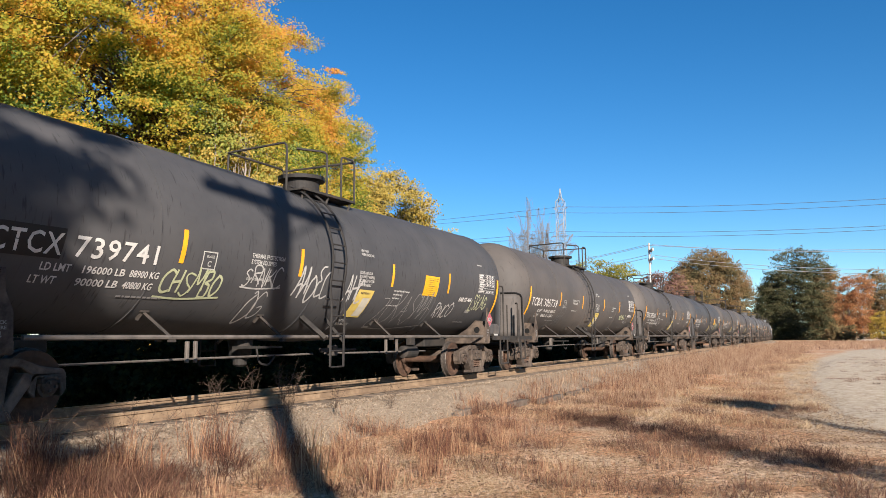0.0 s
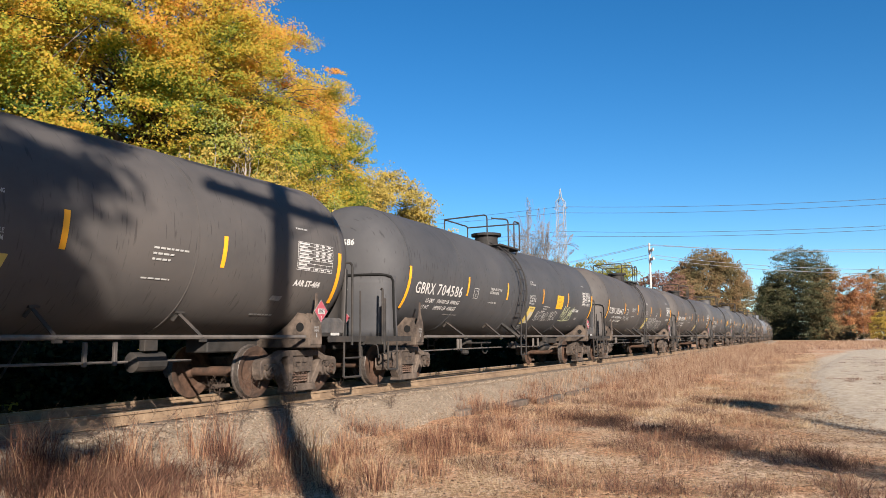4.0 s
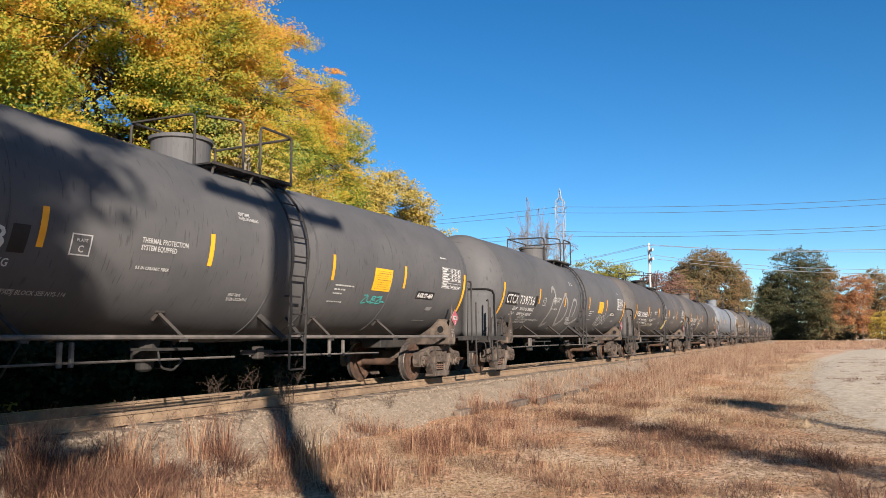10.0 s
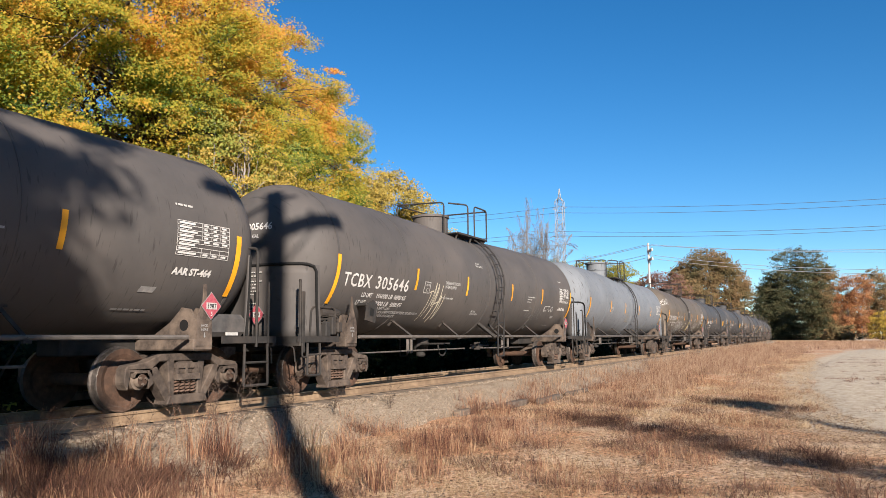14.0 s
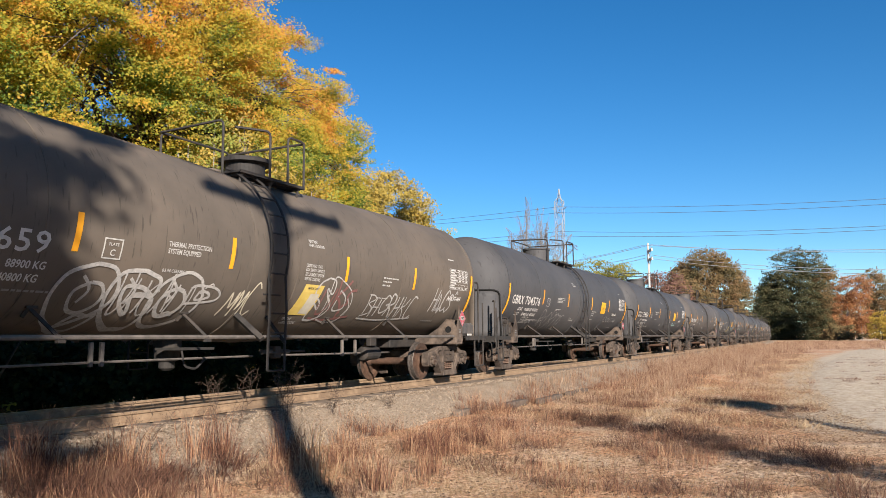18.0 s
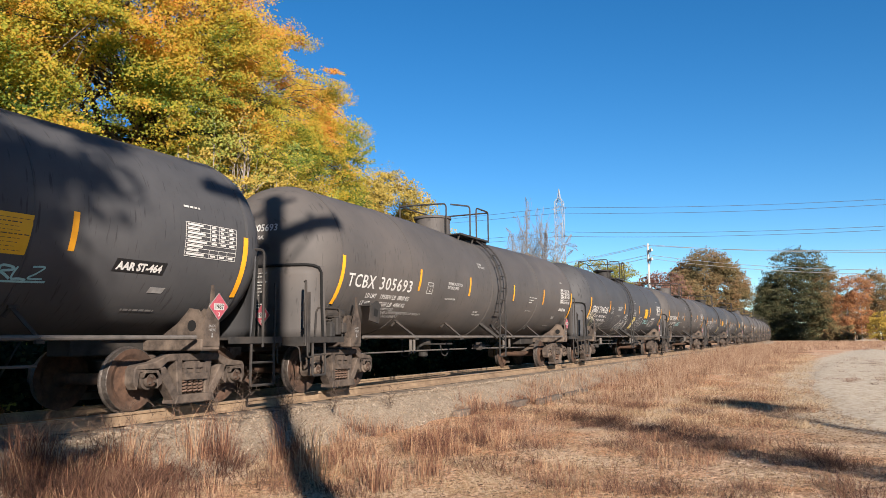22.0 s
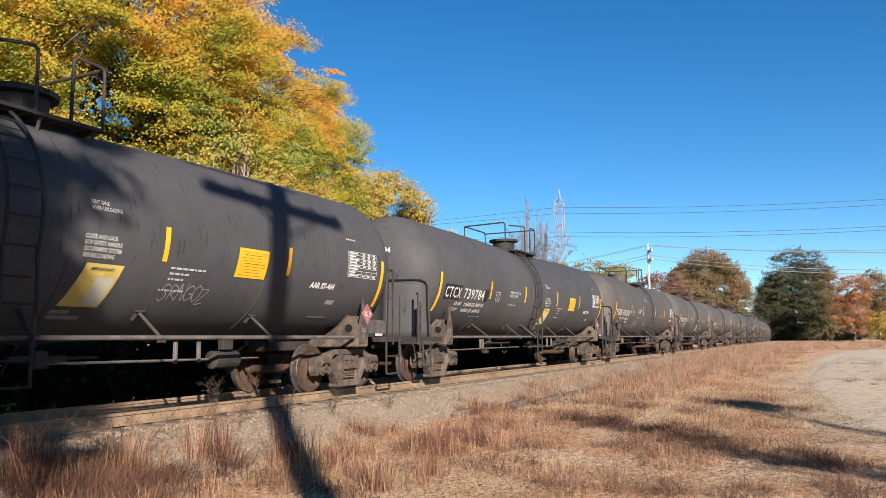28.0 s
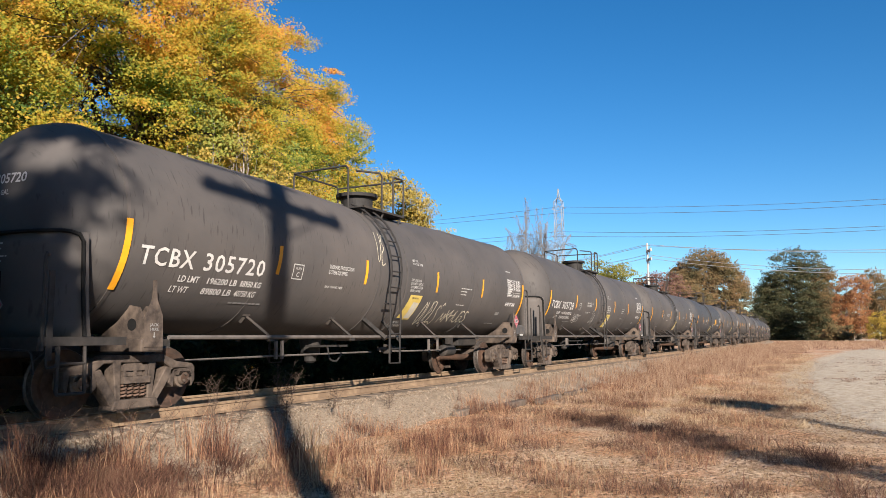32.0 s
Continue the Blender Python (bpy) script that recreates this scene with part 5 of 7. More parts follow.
cars = []
protos = {}
for i, (mark, kind, rev, sq) in enumerate(TRAIN):
    key = (kind, rev, sq)
    if key not in protos:
        protos[key] = build_car(*key)
        head_bars(protos[key])
        cars.append(protos[key])
    else:
        cars.append(None)
for i, (mark, kind, rev, sq) in enumerate(TRAIN):
    if cars[i] is None:
        cars[i] = copy_thing(protos[(kind, rev, sq)], Matrix.Identity(4))
for i, (mark, kind, rev, sq) in enumerate(TRAIN):
    car = cars[i]
    tone = {"black": "charcoal-black", "brown": "dusty brown-black", "grey": "light grey, dark-streaked", "worn": "worn dark grey-black", "tan": "tan-dusted dark"}[kind]
    extra = ", yellow contact panel" if sq else ""
    tagged(car, tone + " jacketed tank car on the rails" + extra)
    if mark:
        word, number = mark.split()
        if word == "CTCX":
            decal("mark_patch", [(-7.42, 2.03), (-6.42, 2.03), (-6.40, 2.40), (-7.40, 2.40)], M["black"], car, lift=0.008)
            if i > 1:
                decal("mark_patch", [(-4.86, 2.05), (-4.64, 2.05), (-4.62, 2.38), (-4.84, 2.38)], M["black"], car, lift=0.008)
        m0, mw, n0, nw = {"TCBX": (-7.46, 1.04, -6.22, 1.40), "CTCX": (-7.36, 0.94, -6.24, 1.33), "GBRX": (-7.34, 0.98, -6.20, 1.40)}[word]
        paint_words("reporting_mark", word, m0, 2.08, 0.37, M["white"], car, mw, 0.012, spacing=1.12)
        paint_words("car_number", number, n0, 2.08, 0.37, M["white"], car, nw, 0.012, spacing=1.12)
        paint_words("weight_stencil", "LD LMT", -6.64, 1.89, 0.13, M["white"], car, 0.42, 0.02)
        paint_words("weight_stencil", "LT WT", -6.72, 1.735, 0.13, M["white"], car, 0.36, 0.02)
        load, empty = WEIGHTS.get(mark, (("196100", "88900"), ("89900", "40800")))
        for x0, z0, (pounds, kilos) in ((-6.04, 1.89, load), (-6.08, 1.735, empty)):
            paint_words("weight_stencil", pounds + " LB", x0, z0, 0.13, M["white"], car, 0.66, 0.02)
            paint_words("weight_stencil", kilos + " KG", x0 + 0.74, z0, 0.13, M["white"], car, 0.51, 0.02)
        head_words("head_mark", mark, 0.58, 3.12, 0.19, 1.12, M["white"], car)
        head_words("head_capacity", "CAPY 30500 US GAL", 0.46, 2.96, 0.10, 0.72, M["white"], car)
        head_words("head_capacity", "CAPY 115450 L", 0.46, 2.84, 0.10, 0.55, M["white"], car)

# graffiti, car by car: place, size, seed, paint, number of glyphs, line, manner
GRAFFITI = {
    1: [(-4.70, 1.70, 1.2, 0.36, 3, "spray_yellow", 6, 0.040, "tag"), (-3.05, 1.92, 0.92, 0.32, 4, "spray", 5, 0.035, "tag"), (-2.75, 1.30, 0.45, 0.6, 60, "spray", 2, 0.03, "tag"), (-1.70, 1.75, 1.0, 0.54, 5, "spray", 5, 0.045, "tag"),
        (-0.1, 1.77, 0.6, 0.5, 61, "spray", 3, 0.045, "tag"), (1.4, 1.36, 2.4, 0.66, 6, "spray_pale", 7, 0.026, "tag"), (4.1, 1.55, 0.95, 0.34, 7, "spray", 4, 0.04, "tag"), (6.0, 1.78, 1.0, 0.38, 8, "spray_yellow", 6, 0.032, "tag")],
    2: [(-4.35, 1.45, 0.72, 0.60, 62, "spray_dim", 4, 0.025, "tag"), (4.75, 1.85, 1.05, 0.18, 9, "spray_yellow", 5, 0.035, "tag"), (6.2, 1.72, 0.4, 0.22, 63, "spray_pale", 2, 0.025, "tag")],
    3: [(-4.55, 1.80, 0.82, 0.16, 12, "spray", 5, 0.022, "tag")],
    4: [(1.25, 1.60, 0.64, 0.30, 14, "spray", 5, 0.035, "tag"), (1.98, 1.60, 0.58, 0.27, 14, "spray", 5, 0.035, "tag"), (2.72, 1.63, 0.75, 0.30, 14, "spray", 5, 0.04, "tag"), (4.05, 1.70, 1.2, 0.42, 15, "spray_yellow", 5, 0.042, "tag")],
    5: [(-4.5, 1.82, 1.2, 0.18, 17, "spray", 5, 0.03, "tag"), (1.25, 1.55, 2.2, 0.52, 18, "spray", 5, 0.036, "bubble"), (3.55, 1.48, 1.85, 0.52, 19, "spray", 4, 0.036, "bubble")],
    7: [(2.9, 1.78, 0.9, 0.16, 21, "spray_teal", 5, 0.03, "tag")],
    8: [(3.2, 1.55, 1.6, 0.40, 23, "spray", 6, 0.045, "tag")],
    9: [(-4.0, 1.88, 0.95, 0.16, 64, "spray_cream", 5, 0.030, "tag"), (-4.75, 1.70, 0.3, 0.26, 25, "spray_cream", 2, 0.022, "tag"), (2.3, 1.60, 0.7, 0.5, 26, "spray_pale", 3, 0.02, "tag"), (-1.6, 1.82, 0.42, 0.16, 27, "spray_pale", 3, 0.02, "tag")],
    10: [(-3.75, 1.48, 0.85, 0.80, 28, "spray_cream", 4, 0.032, "tag"), (3.3, 1.64, 1.5, 0.36, 65, "spray_dim", 6, 0.025, "tag"), (4.85, 1.93, 1.0, 0.18, 66, "spray", 4, 0.035, "tag")],
    12: [(-8.42, 3.02, 0.78, 0.34, 75, "spray", 5, 0.040, "tag"), (-4.5, 1.28, 2.2, 0.80, 29, "spray", 3, 0.06, "bubble"), (-3.6, 1.36, 1.5, 0.50, 67, "spray", 6, 0.035, "tag"), (-2.35, 1.6, 0.55, 0.26, 68, "spray", 1, 0.04, "bubble"), (-1.45, 1.45, 0.62, 0.46, 30, "spray_cream", 3, 0.035, "tag"), (0.85, 1.42, 1.5, 0.8, 31, "spray", 2, 0.035, "bubble"), (1.0, 1.5, 1.2, 0.6, 69, "spray_red", 3, 0.06, "tag"), (2.7, 1.52, 2.1, 0.50, 32, "spray", 7, 0.045, "tag"), (5.6, 1.66, 1.1, 0.52, 33, "spray", 4, 0.045, "tag")],
    13: [(-4.2, 1.30, 2.5, 0.56, 34, "spray_pale", 7, 0.035, "tag"), (0.95, 1.63, 0.65, 0.26, 35, "spray_dim", 3, 0.02, "tag"), (4.1, 1.68, 2.1, 0.20, 36, "spray_pale", 6, 0.03, "tag")],
    14: [(2.45, 1.57, 0.55, 0.36, 70, "spray_pale", 3, 0.025, "tag"), (3.2, 1.75, 1.0, 0.17, 71, "spray_ice", 5, 0.035, "tag")],
    16: [(-7.70, 1.82, 0.95, 0.26, 37, "spray_cream", 6, 0.045, "tag"), (-6.9, 1.50, 0.42, 0.28, 72, "spray_yellow", 3, 0.03, "tag"), (-6.3, 1.42, 1.8, 0.34, 38, "spray_pale", 5, 0.06, "tag"), (-4.45, 1.50, 1.75, 0.50, 39, "spray_dim", 5, 0.035, "tag"), (-2.4, 1.26, 1.7, 0.52, 40, "spray", 6, 0.05, "tag"), (-1.55, 1.85, 0.7, 0.28, 41, "spray", 3, 0.045, "tag"), (1.3, 1.48, 1.6, 0.46, 42, "spray", 6, 0.035, "tag"), (3.1, 1.75, 1.35, 0.18, 43, "spray_ice", 5, 0.04, "tag"), (4.55, 1.62, 0.7, 0.28, 44, "spray", 3, 0.045, "tag"), (5.4, 1.63, 0.85, 0.28, 73, "spray", 3, 0.045, "tag")],
    17: [(-4.5, 1.82, 1.25, 0.19, 45, "spray_ice", 5, 0.035, "tag")],
    18: [(-4.25, 1.45, 1.3, 0.66, 46, "spray", 3, 0.055, "tag"), (-4.3, 2.0, 0.55, 0.40, 74, "spray", 2, 0.055, "tag"), (1.75, 1.6, 0.95, 0.24, 47, "spray_pale", 6, 0.022, "tag")],
    20: [(-3.4, 1.50, 0.95, 0.32, 49, "spray", 4, 0.025, "tag")],
    21: [(1.2, 1.38, 1.0, 0.5, 50, "spray_cream", 5, 0.035, "tag"), (2.4, 1.45, 1.65, 0.28, 51, "spray_cream", 6, 0.035, "tag"), (-1.2, 2.60, 0.4, 0.66, 52, "spray_cream", 2, 0.025, "tag")],
    22: [(-4.4, 1.6, 0.8, 0.3, 53, "spray", 5, 0.03, "tag"), (-2.0, 1.6, 0.5, 0.5, 54, "spray", 3, 0.03, "tag")],
}
for i, tags in GRAFFITI.items():
    for x, z, w, h, seed, paint, glyphs, line, manner in tags:
        scrawl(cars[i], x, z, w, h, seed, M[paint], glyphs, line, manner)
# three words in a slanting hand
paint_words("graffito", "DAY WELL SPENT", -4.42, 1.62, 0.21, M["spray_cream"], cars[9], 1.85, -0.004, 0.22, 0.012, "hand-sprayed slanting words")
# faded orange lines on the grey car
bars("faded_writing", -1.15, 2.08, [0.5, 0.62, 0.4, 0.55], 0.10, 0.024, M["spray_orange"], cars[11])
# a cloud outline on one car, broad pale loops on another
bm = bmesh.new()
stroke(bm, [(-4.85, 1.72), (-4.6, 1.95), (-4.3, 2.08), (-4.1, 2.02), (-3.8, 2.1), (-3.45, 2.05), (-3.4, 1.9), (-3.2, 1.85), (-3.3, 1.72), (-3.7, 1.70), (-4.2, 1.8), (-4.6, 1.78), (-4.85, 1.72)], 0.035)
part("graffito", bm, M["spray"], cars[3], "hand-sprayed cloud outline")
bm = bmesh.new()
stroke(bm, [(-3.35, 2.55), (-3.2, 2.75), (-2.95, 2.60), (-2.75, 2.20), (-3.0, 2.35), (-3.1, 1.95), (-3.2, 1.60), (-3.05, 1.45), (-2.75, 1.55)], 0.12)
stroke(bm, [(-1.75, 2.60), (-1.35, 2.25), (-1.35, 1.75), (-1.75, 1.48), (-2.05, 1.70), (-2.1, 2.15), (-1.75, 2.60)], 0.11)
stroke(bm, [(-0.45, 1.80), (-0.30, 2.35), (-0.7, 2.40), (-0.85, 2.0), (-0.75, 1.75), (-0.85, 1.60), (-0.35, 1.55), (0.25, 1.75)], 0.10)
part("graffito", bm, M["spray_pale"], cars[8], "broad faded hand-sprayed loops")


# ---- plants ----
def leaf_quads(centres, length, width, droop=0.3, rng=None, turn=0.75):
    """Pointed leaves in random poses round the given centres."""
    n = len(centres)
    # blades turn their faces up and to the sun, more or less
    face = rng.normal(size=(n, 3)) * 0.55 + np.array([-SUN_WAY.x, -SUN_WAY.y, 0.8]) * turn
    face /= np.linalg.norm(face, axis=1)[:, None]
    u = np.cross(face, rng.normal(size=(n, 3)))
    u /= np.linalg.norm(u, axis=1)[:, None]
    u[:, 2] -= droop * 0.5
    v = np.cross(u, face)
    v /= np.linalg.norm(v, axis=1)[:, None]
    k = rng.uniform(0.65, 1.35, size=(n, 1))
    a, b = u * length * 0.5 * k, v * width * 0.5 * k
    out = np.empty((n, 4, 3))
    out[:, 0], out[:, 1], out[:, 2], out[:, 3] = centres - a, centres + b - a * 0.1, centres + a, centres - b - a * 0.1
    return out.reshape(-1, 3)


def crown_points(rng, lobes, clumps, per, spread, shell=0.45, gap=-0.1, scale=0.35, flat=0.32, hollows=()):
    """Leaf centres in clumps through a crown of several lobes (x, y, z, rx, ry, rz), with gaps."""
    pts = []
    vol = np.array([l[3] * l[4] * l[5] for l in lobes]) ** 0.8
    vol /= vol.sum()
    while len(pts) < clumps:
        l = lobes[rng.choice(len(lobes), p=vol)]
        d = rng.normal(size=3)
        d /= np.linalg.norm(d)
        r = rng.uniform(shell ** 3, 1.0) ** (1 / 3)
        c = np.array(l[:3]) + d * r * np.array(l[3:])
        q = noise.noise(Vector(c * scale))
        if any((Vector(c) - Vector(h[:3])).length < h[3] for h in hollows):
            continue
        if q > gap or r > 0.9 and q > gap - 0.15:
            pts.append(c)
    c = np.repeat(np.array(pts), per, axis=0)
    # each clump is a flat spray that hangs outwards
    k = len(pts)
    off = np.clip(rng.normal(size=c.shape), -1.45, 1.45) * np.array([spread, spread, spread * flat])
    tilt = np.repeat(rng.normal(size=(k, 2)) * 0.35, per, axis=0)
    big = np.repeat(rng.uniform(0.55, 1.3, size=(k, 1)), per, axis=0)
    off[:, 2] += off[:, 0] * tilt[:, 0] + off[:, 1] * tilt[:, 1]
    return c + off * big, np.array(pts)


def limb(bm, a, b, r0, r1, rng, n=5, sag=0.06, sides=6):
    a, b = Vector(a), Vector(b)
    L = (b - a).length
    pts = []
    for k in range(n + 1):
        f = k / n
        p = a.lerp(b, f)
        if 0 < k < n:
            p += Vector(rng.normal(size=3)) * L * sag
        p.z += L * 0.12 * math.sin(math.pi * f)
        pts.append(p)
    tube(bm, pts, [r0 + (r1 - r0) * k / n for k in range(n + 1)], sides)
    return pts


def tree(name, label, base, top, trunk_r, lobes, leaf, clumps, per, spread, size, seed, bark="bark", limbs=14, gap=-0.1, shell=0.45, category="tree", leaf_ratio=0.7, stems=1, scale=0.35, twig=0.008, flat=0.32, twigs=4, hollows=()):
    rng = np.random.default_rng(seed)
    thing = tagged(new(name), label, category)
    thing.location = base
    fork = top * 0.42
    for s in range(stems):
        bm = bmesh.new()
        off = Vector((rng.uniform(-0.5, 0.5), rng.uniform(-0.5, 0.5), 0)) * (stems > 1)
        mid = Vector(lobes[0][:3]) * 0.35
        tops = Vector((lobes[0][0], lobes[0][1], top * 0.9)) + off * 3
        pts = [off + Vector((0, 0, -0.3)), off + Vector((0.05, 0, 0.2)), off + Vector((mid.x * 0.4, mid.y * 0.4, fork * 0.6)), off * 2 + Vector((mid.x, mid.y, fork)), tops.lerp(Vector((mid.x, mid.y, fork)), 0.5) + off, tops]
        tube(bm, pts, [trunk_r * 1.5, trunk_r * 1.1, trunk_r * 0.9, trunk_r * 0.75, trunk_r * 0.4, 0.02], 9)
        part("trunk", bm, M[bark], thing)
    centres, clumps_at = crown_points(rng, lobes, clumps, per, spread, shell, gap, scale, flat, hollows) if clumps else (np.zeros((0, 3)), np.array([[l[0] + rng.normal() * l[3] * 0.6, l[1] + rng.normal() * l[4] * 0.6, l[2] + rng.normal() * l[5] * 0.6] for l in lobes for _ in range(30)]))
    for k in range(limbs):
        bm = bmesh.new()
        target = clumps_at[rng.integers(len(clumps_at))]
        h = fork * rng.uniform(0.8, 1.7)
        a = Vector((lobes[0][0] * min(1, h / top), lobes[0][1] * min(1, h / top), h))
        pts = limb(bm, a, target, trunk_r * 0.34, max(0.012, twig), rng, 6, 0.03)
        for _ in range(twigs):
            near = clumps_at[np.argmin(np.linalg.norm(clumps_at - target + rng.normal(size=3) * 1.2, axis=1))]
            limb(bm, pts[rng.integers(2, 5)], near, max(trunk_r * 0.07, twig), twig, rng, 3, 0.05, 4)
        part("limb", bm, M[bark], thing)
    if len(centres):
        islands("crown", leaf_quads(centres, size, size * leaf_ratio, 0.3, rng), 4, M[leaf], thing)
    return thing


GL = -0.62
# open places in the two crowns where the branches and the sky show
GAPS = [(Vector((14.3, 8.0, 8.0)), Vector((20.7, 16.0, 11.1)), 0.92), (Vector((14.8, 8.0, 8.9)), Vector((21.5, 16.0, 12.4)), 0.58)]
HOLLOWS_A = [tuple(a.lerp(b, k / 7) - Vector((20.5, 11.5, GL))) + (r,) for a, b, r in GAPS for k in range(8)]
HOLLOWS_B = [tuple(a.lerp(b, k / 7) - Vector((9.2, 13.5, GL))) + (r,) for a, b, r in GAPS for k in range(8)]
tree("maple_tree", "tall maple with yellow, orange and green leaves behind the track", (20.5, 11.5, GL), 17.5, 0.38,
     [(-1.2, 0.6, 12.3, 5.2, 4.4, 7.0), (-5.8, 0.3, 10.0, 5.6, 4.4, 6.8), (3.6, 0.3, 8.3, 4.2, 3.6, 4.4), (7.6, 1.0, 12.8, 3.5, 3.0, 3.7), (9.2, 0.5, 10.2, 3.1, 2.8, 3.9), (9.0, 0, 5.5, 3.8, 3.0, 3.6)],
     "maple", 3150, 240, 0.46, 0.092, 21, limbs=46, twigs=8, twig=0.012, gap=0.03, shell=0.62, scale=0.5, flat=0.26, hollows=HOLLOWS_A)
tree("maple_tree", "green and yellow maple at the edge of the wood", (9.2, 13.5, GL), 15, 0.30,
     [(0, 0, 9.0, 5.2, 4.0, 6.0), (3.0, -1, 6.0, 3.6, 3.0, 4.2), (-3, 0, 12, 3.5, 3, 4)], "maple", 900, 210, 0.48, 0.080, 22, limbs=20, gap=0.02, shell=0.6, scale=0.5, flat=0.26, hollows=HOLLOWS_B)
tree("birch_tree", "slim tree with bright yellow leaves beyond the maple", (39.3, 13.2, GL), 12.4, 0.18,
     [(-3.6, -0.4, 7.9, 2.5, 2.2, 3.2), (0.5, 0, 8.0, 2.8, 2.6, 3.9), (4.0, 0.5, 6.2, 3.6, 2.6, 3.5), (-4.0, 0, 5.0, 3.6, 2.6, 4.2), (8.4, 0, 4.4, 3.4, 2.4, 2.9)], "yellow_leaf", 1500, 120, 0.42, 0.115, 23, limbs=16, gap=-0.12, scale=0.5, flat=0.26)
for k, (x, y, h, w, lf) in enumerate([(12.5, 8.6, 4.6, 2.2, "maple_green"), (18.0, 8.8, 4.8, 2.4, "yellow_leaf"), (24.0, 9.0, 5.0, 2.6, "yellow_leaf"), (29.5, 9.5, 5.0, 2.8, "maple_green"), (35.0, 9.5, 4.4, 2.6, "yellow_leaf"), (55.0, 15.0, 4.0, 3.0, "olive_leaf")]):
    tree("shrub", "tangled shrub with yellowing leaves behind the track", (x, y, GL), h, 0.05, [(0, 0, h * 0.5, w, 1.6, h * 0.5)], lf, 170, 70, 0.30, 0.13, 40 + k, limbs=8, gap=-0.3, category="shrub", stems=3)
# slim saplings whose pale stems show at the edge of the wood
for k, (x, y, h) in enumerate(((18.2, 8.4, 9.0), (19.6, 8.6, 10.2), (20.7, 8.2, 9.6), (21.5, 8.9, 10.6), (22.6, 8.4, 9.2), (23.9, 8.8, 9.8), (25.3, 8.6, 8.6), (27.2, 9.0, 8.2))):
    tree("sapling", "slim pale-stemmed sapling at the edge of the wood", (x, y, GL), h, 0.045, [(0, 0, h * 0.72, 0.9, 0.8, h * 0.30)], ("yellow_leaf", "maple_green")[k % 2], 34, 70, 0.26, 0.10, 140 + k, bark="bark_pale", limbs=5, gap=-0.3)
# low undergrowth in the shade of the train; its leaf colour deepens that shade
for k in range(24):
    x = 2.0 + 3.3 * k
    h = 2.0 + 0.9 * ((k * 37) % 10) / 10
    tree("bush", "dense low bush beyond the track with leaves darkened for the shade", (x, 5.0 + 0.5 * ((k * 53) % 7) / 7 + max(0, x - 60) * 0.02, GL), h, 0.04, [(0, 0, h * 0.48, 1.9, 1.0, h * 0.5)], "shade_leaf", 170, 64, 0.24, 0.15, 70 + k, limbs=5, gap=-0.6, shell=0.2, category="bush", stems=2)

# trees and a pole behind the camera, known by their shadows
tree("roadside_tree", "leafy tree beside the road that shades the passing cars", (-10.0, -15.0, GL), 13.0, 0.2,
     [(-0.75, 0, 12.6, 2.3, 2.2, 1.6), (-1.2, 0.3, 11.5, 1.8, 1.6, 0.9), (0.7, -0.2, 12.2, 1.2, 1.0, 0.6), (-1.6, 0.9, 10.9, 1.3, 1.3, 0.6)], "maple", 150, 64, 0.27, 0.17, 31, limbs=24, gap=0.16, scale=0.85)
tree("roadside_tree", "slim young tree beside the road", (-8.6, -14.5, GL), 9.8, 0.06,
     [(-0.2, 0, 9.7, 1.2, 1.0, 0.30), (-0.9, 0, 10.3, 1.4, 1.3, 0.8), (-0.6, 0, 8.6, 1.2, 1.0, 0.6)], "maple", 165, 55, 0.26, 0.16, 34, limbs=6, gap=-0.4)
tree("roadside_tree", "slim leafy sapling beside the road", (-8.3, -14.8, GL), 8.9, 0.03,
     [(-0.05, 0.05, 8.65, 0.5, 0.45, 0.5), (-0.3, 0.3, 8.5, 0.5, 0.45, 0.5), (0.35, -0.35, 7.7, 0.25, 0.2, 0.2)], "maple", 50, 40, 0.20, 0.14, 35, limbs=5, gap=-0.4)
tree("roadside_tree", "low spreading tree beside the road", (2.8, -17.2, GL), 5.2, 0.045,
     [(0.1, 0.2, 5.0, 1.0, 0.7, 0.35), (1.3, 1.3, 5.0, 0.8, 0.6, 0.3), (2.4, 2.3, 5.0, 0.8, 0.6, 0.3), (3.4, 3.3, 5.0, 0.7, 0.5, 0.25), (-1.0, -1.0, 4.95, 0.9, 0.7, 0.35), (-2.0, -2.0, 4.9, 1.2, 1.0, 0.4), (-2.8, -3.0, 4.8, 1.2, 1.2, 0.5)], "maple_green", 62, 18, 0.33, 0.11, 32, limbs=9, gap=-0.5, shell=0.1)
tree("sapling", "thin leaning tree beside the road with few leaves", (2.5, -19.0, GL), 8.6, 0.14,
     [(4.3, -0.8, 6.6, 0.7, 0.7, 0.45)], "maple_green", 16, 45, 0.22, 0.16, 33, limbs=3, gap=-1)


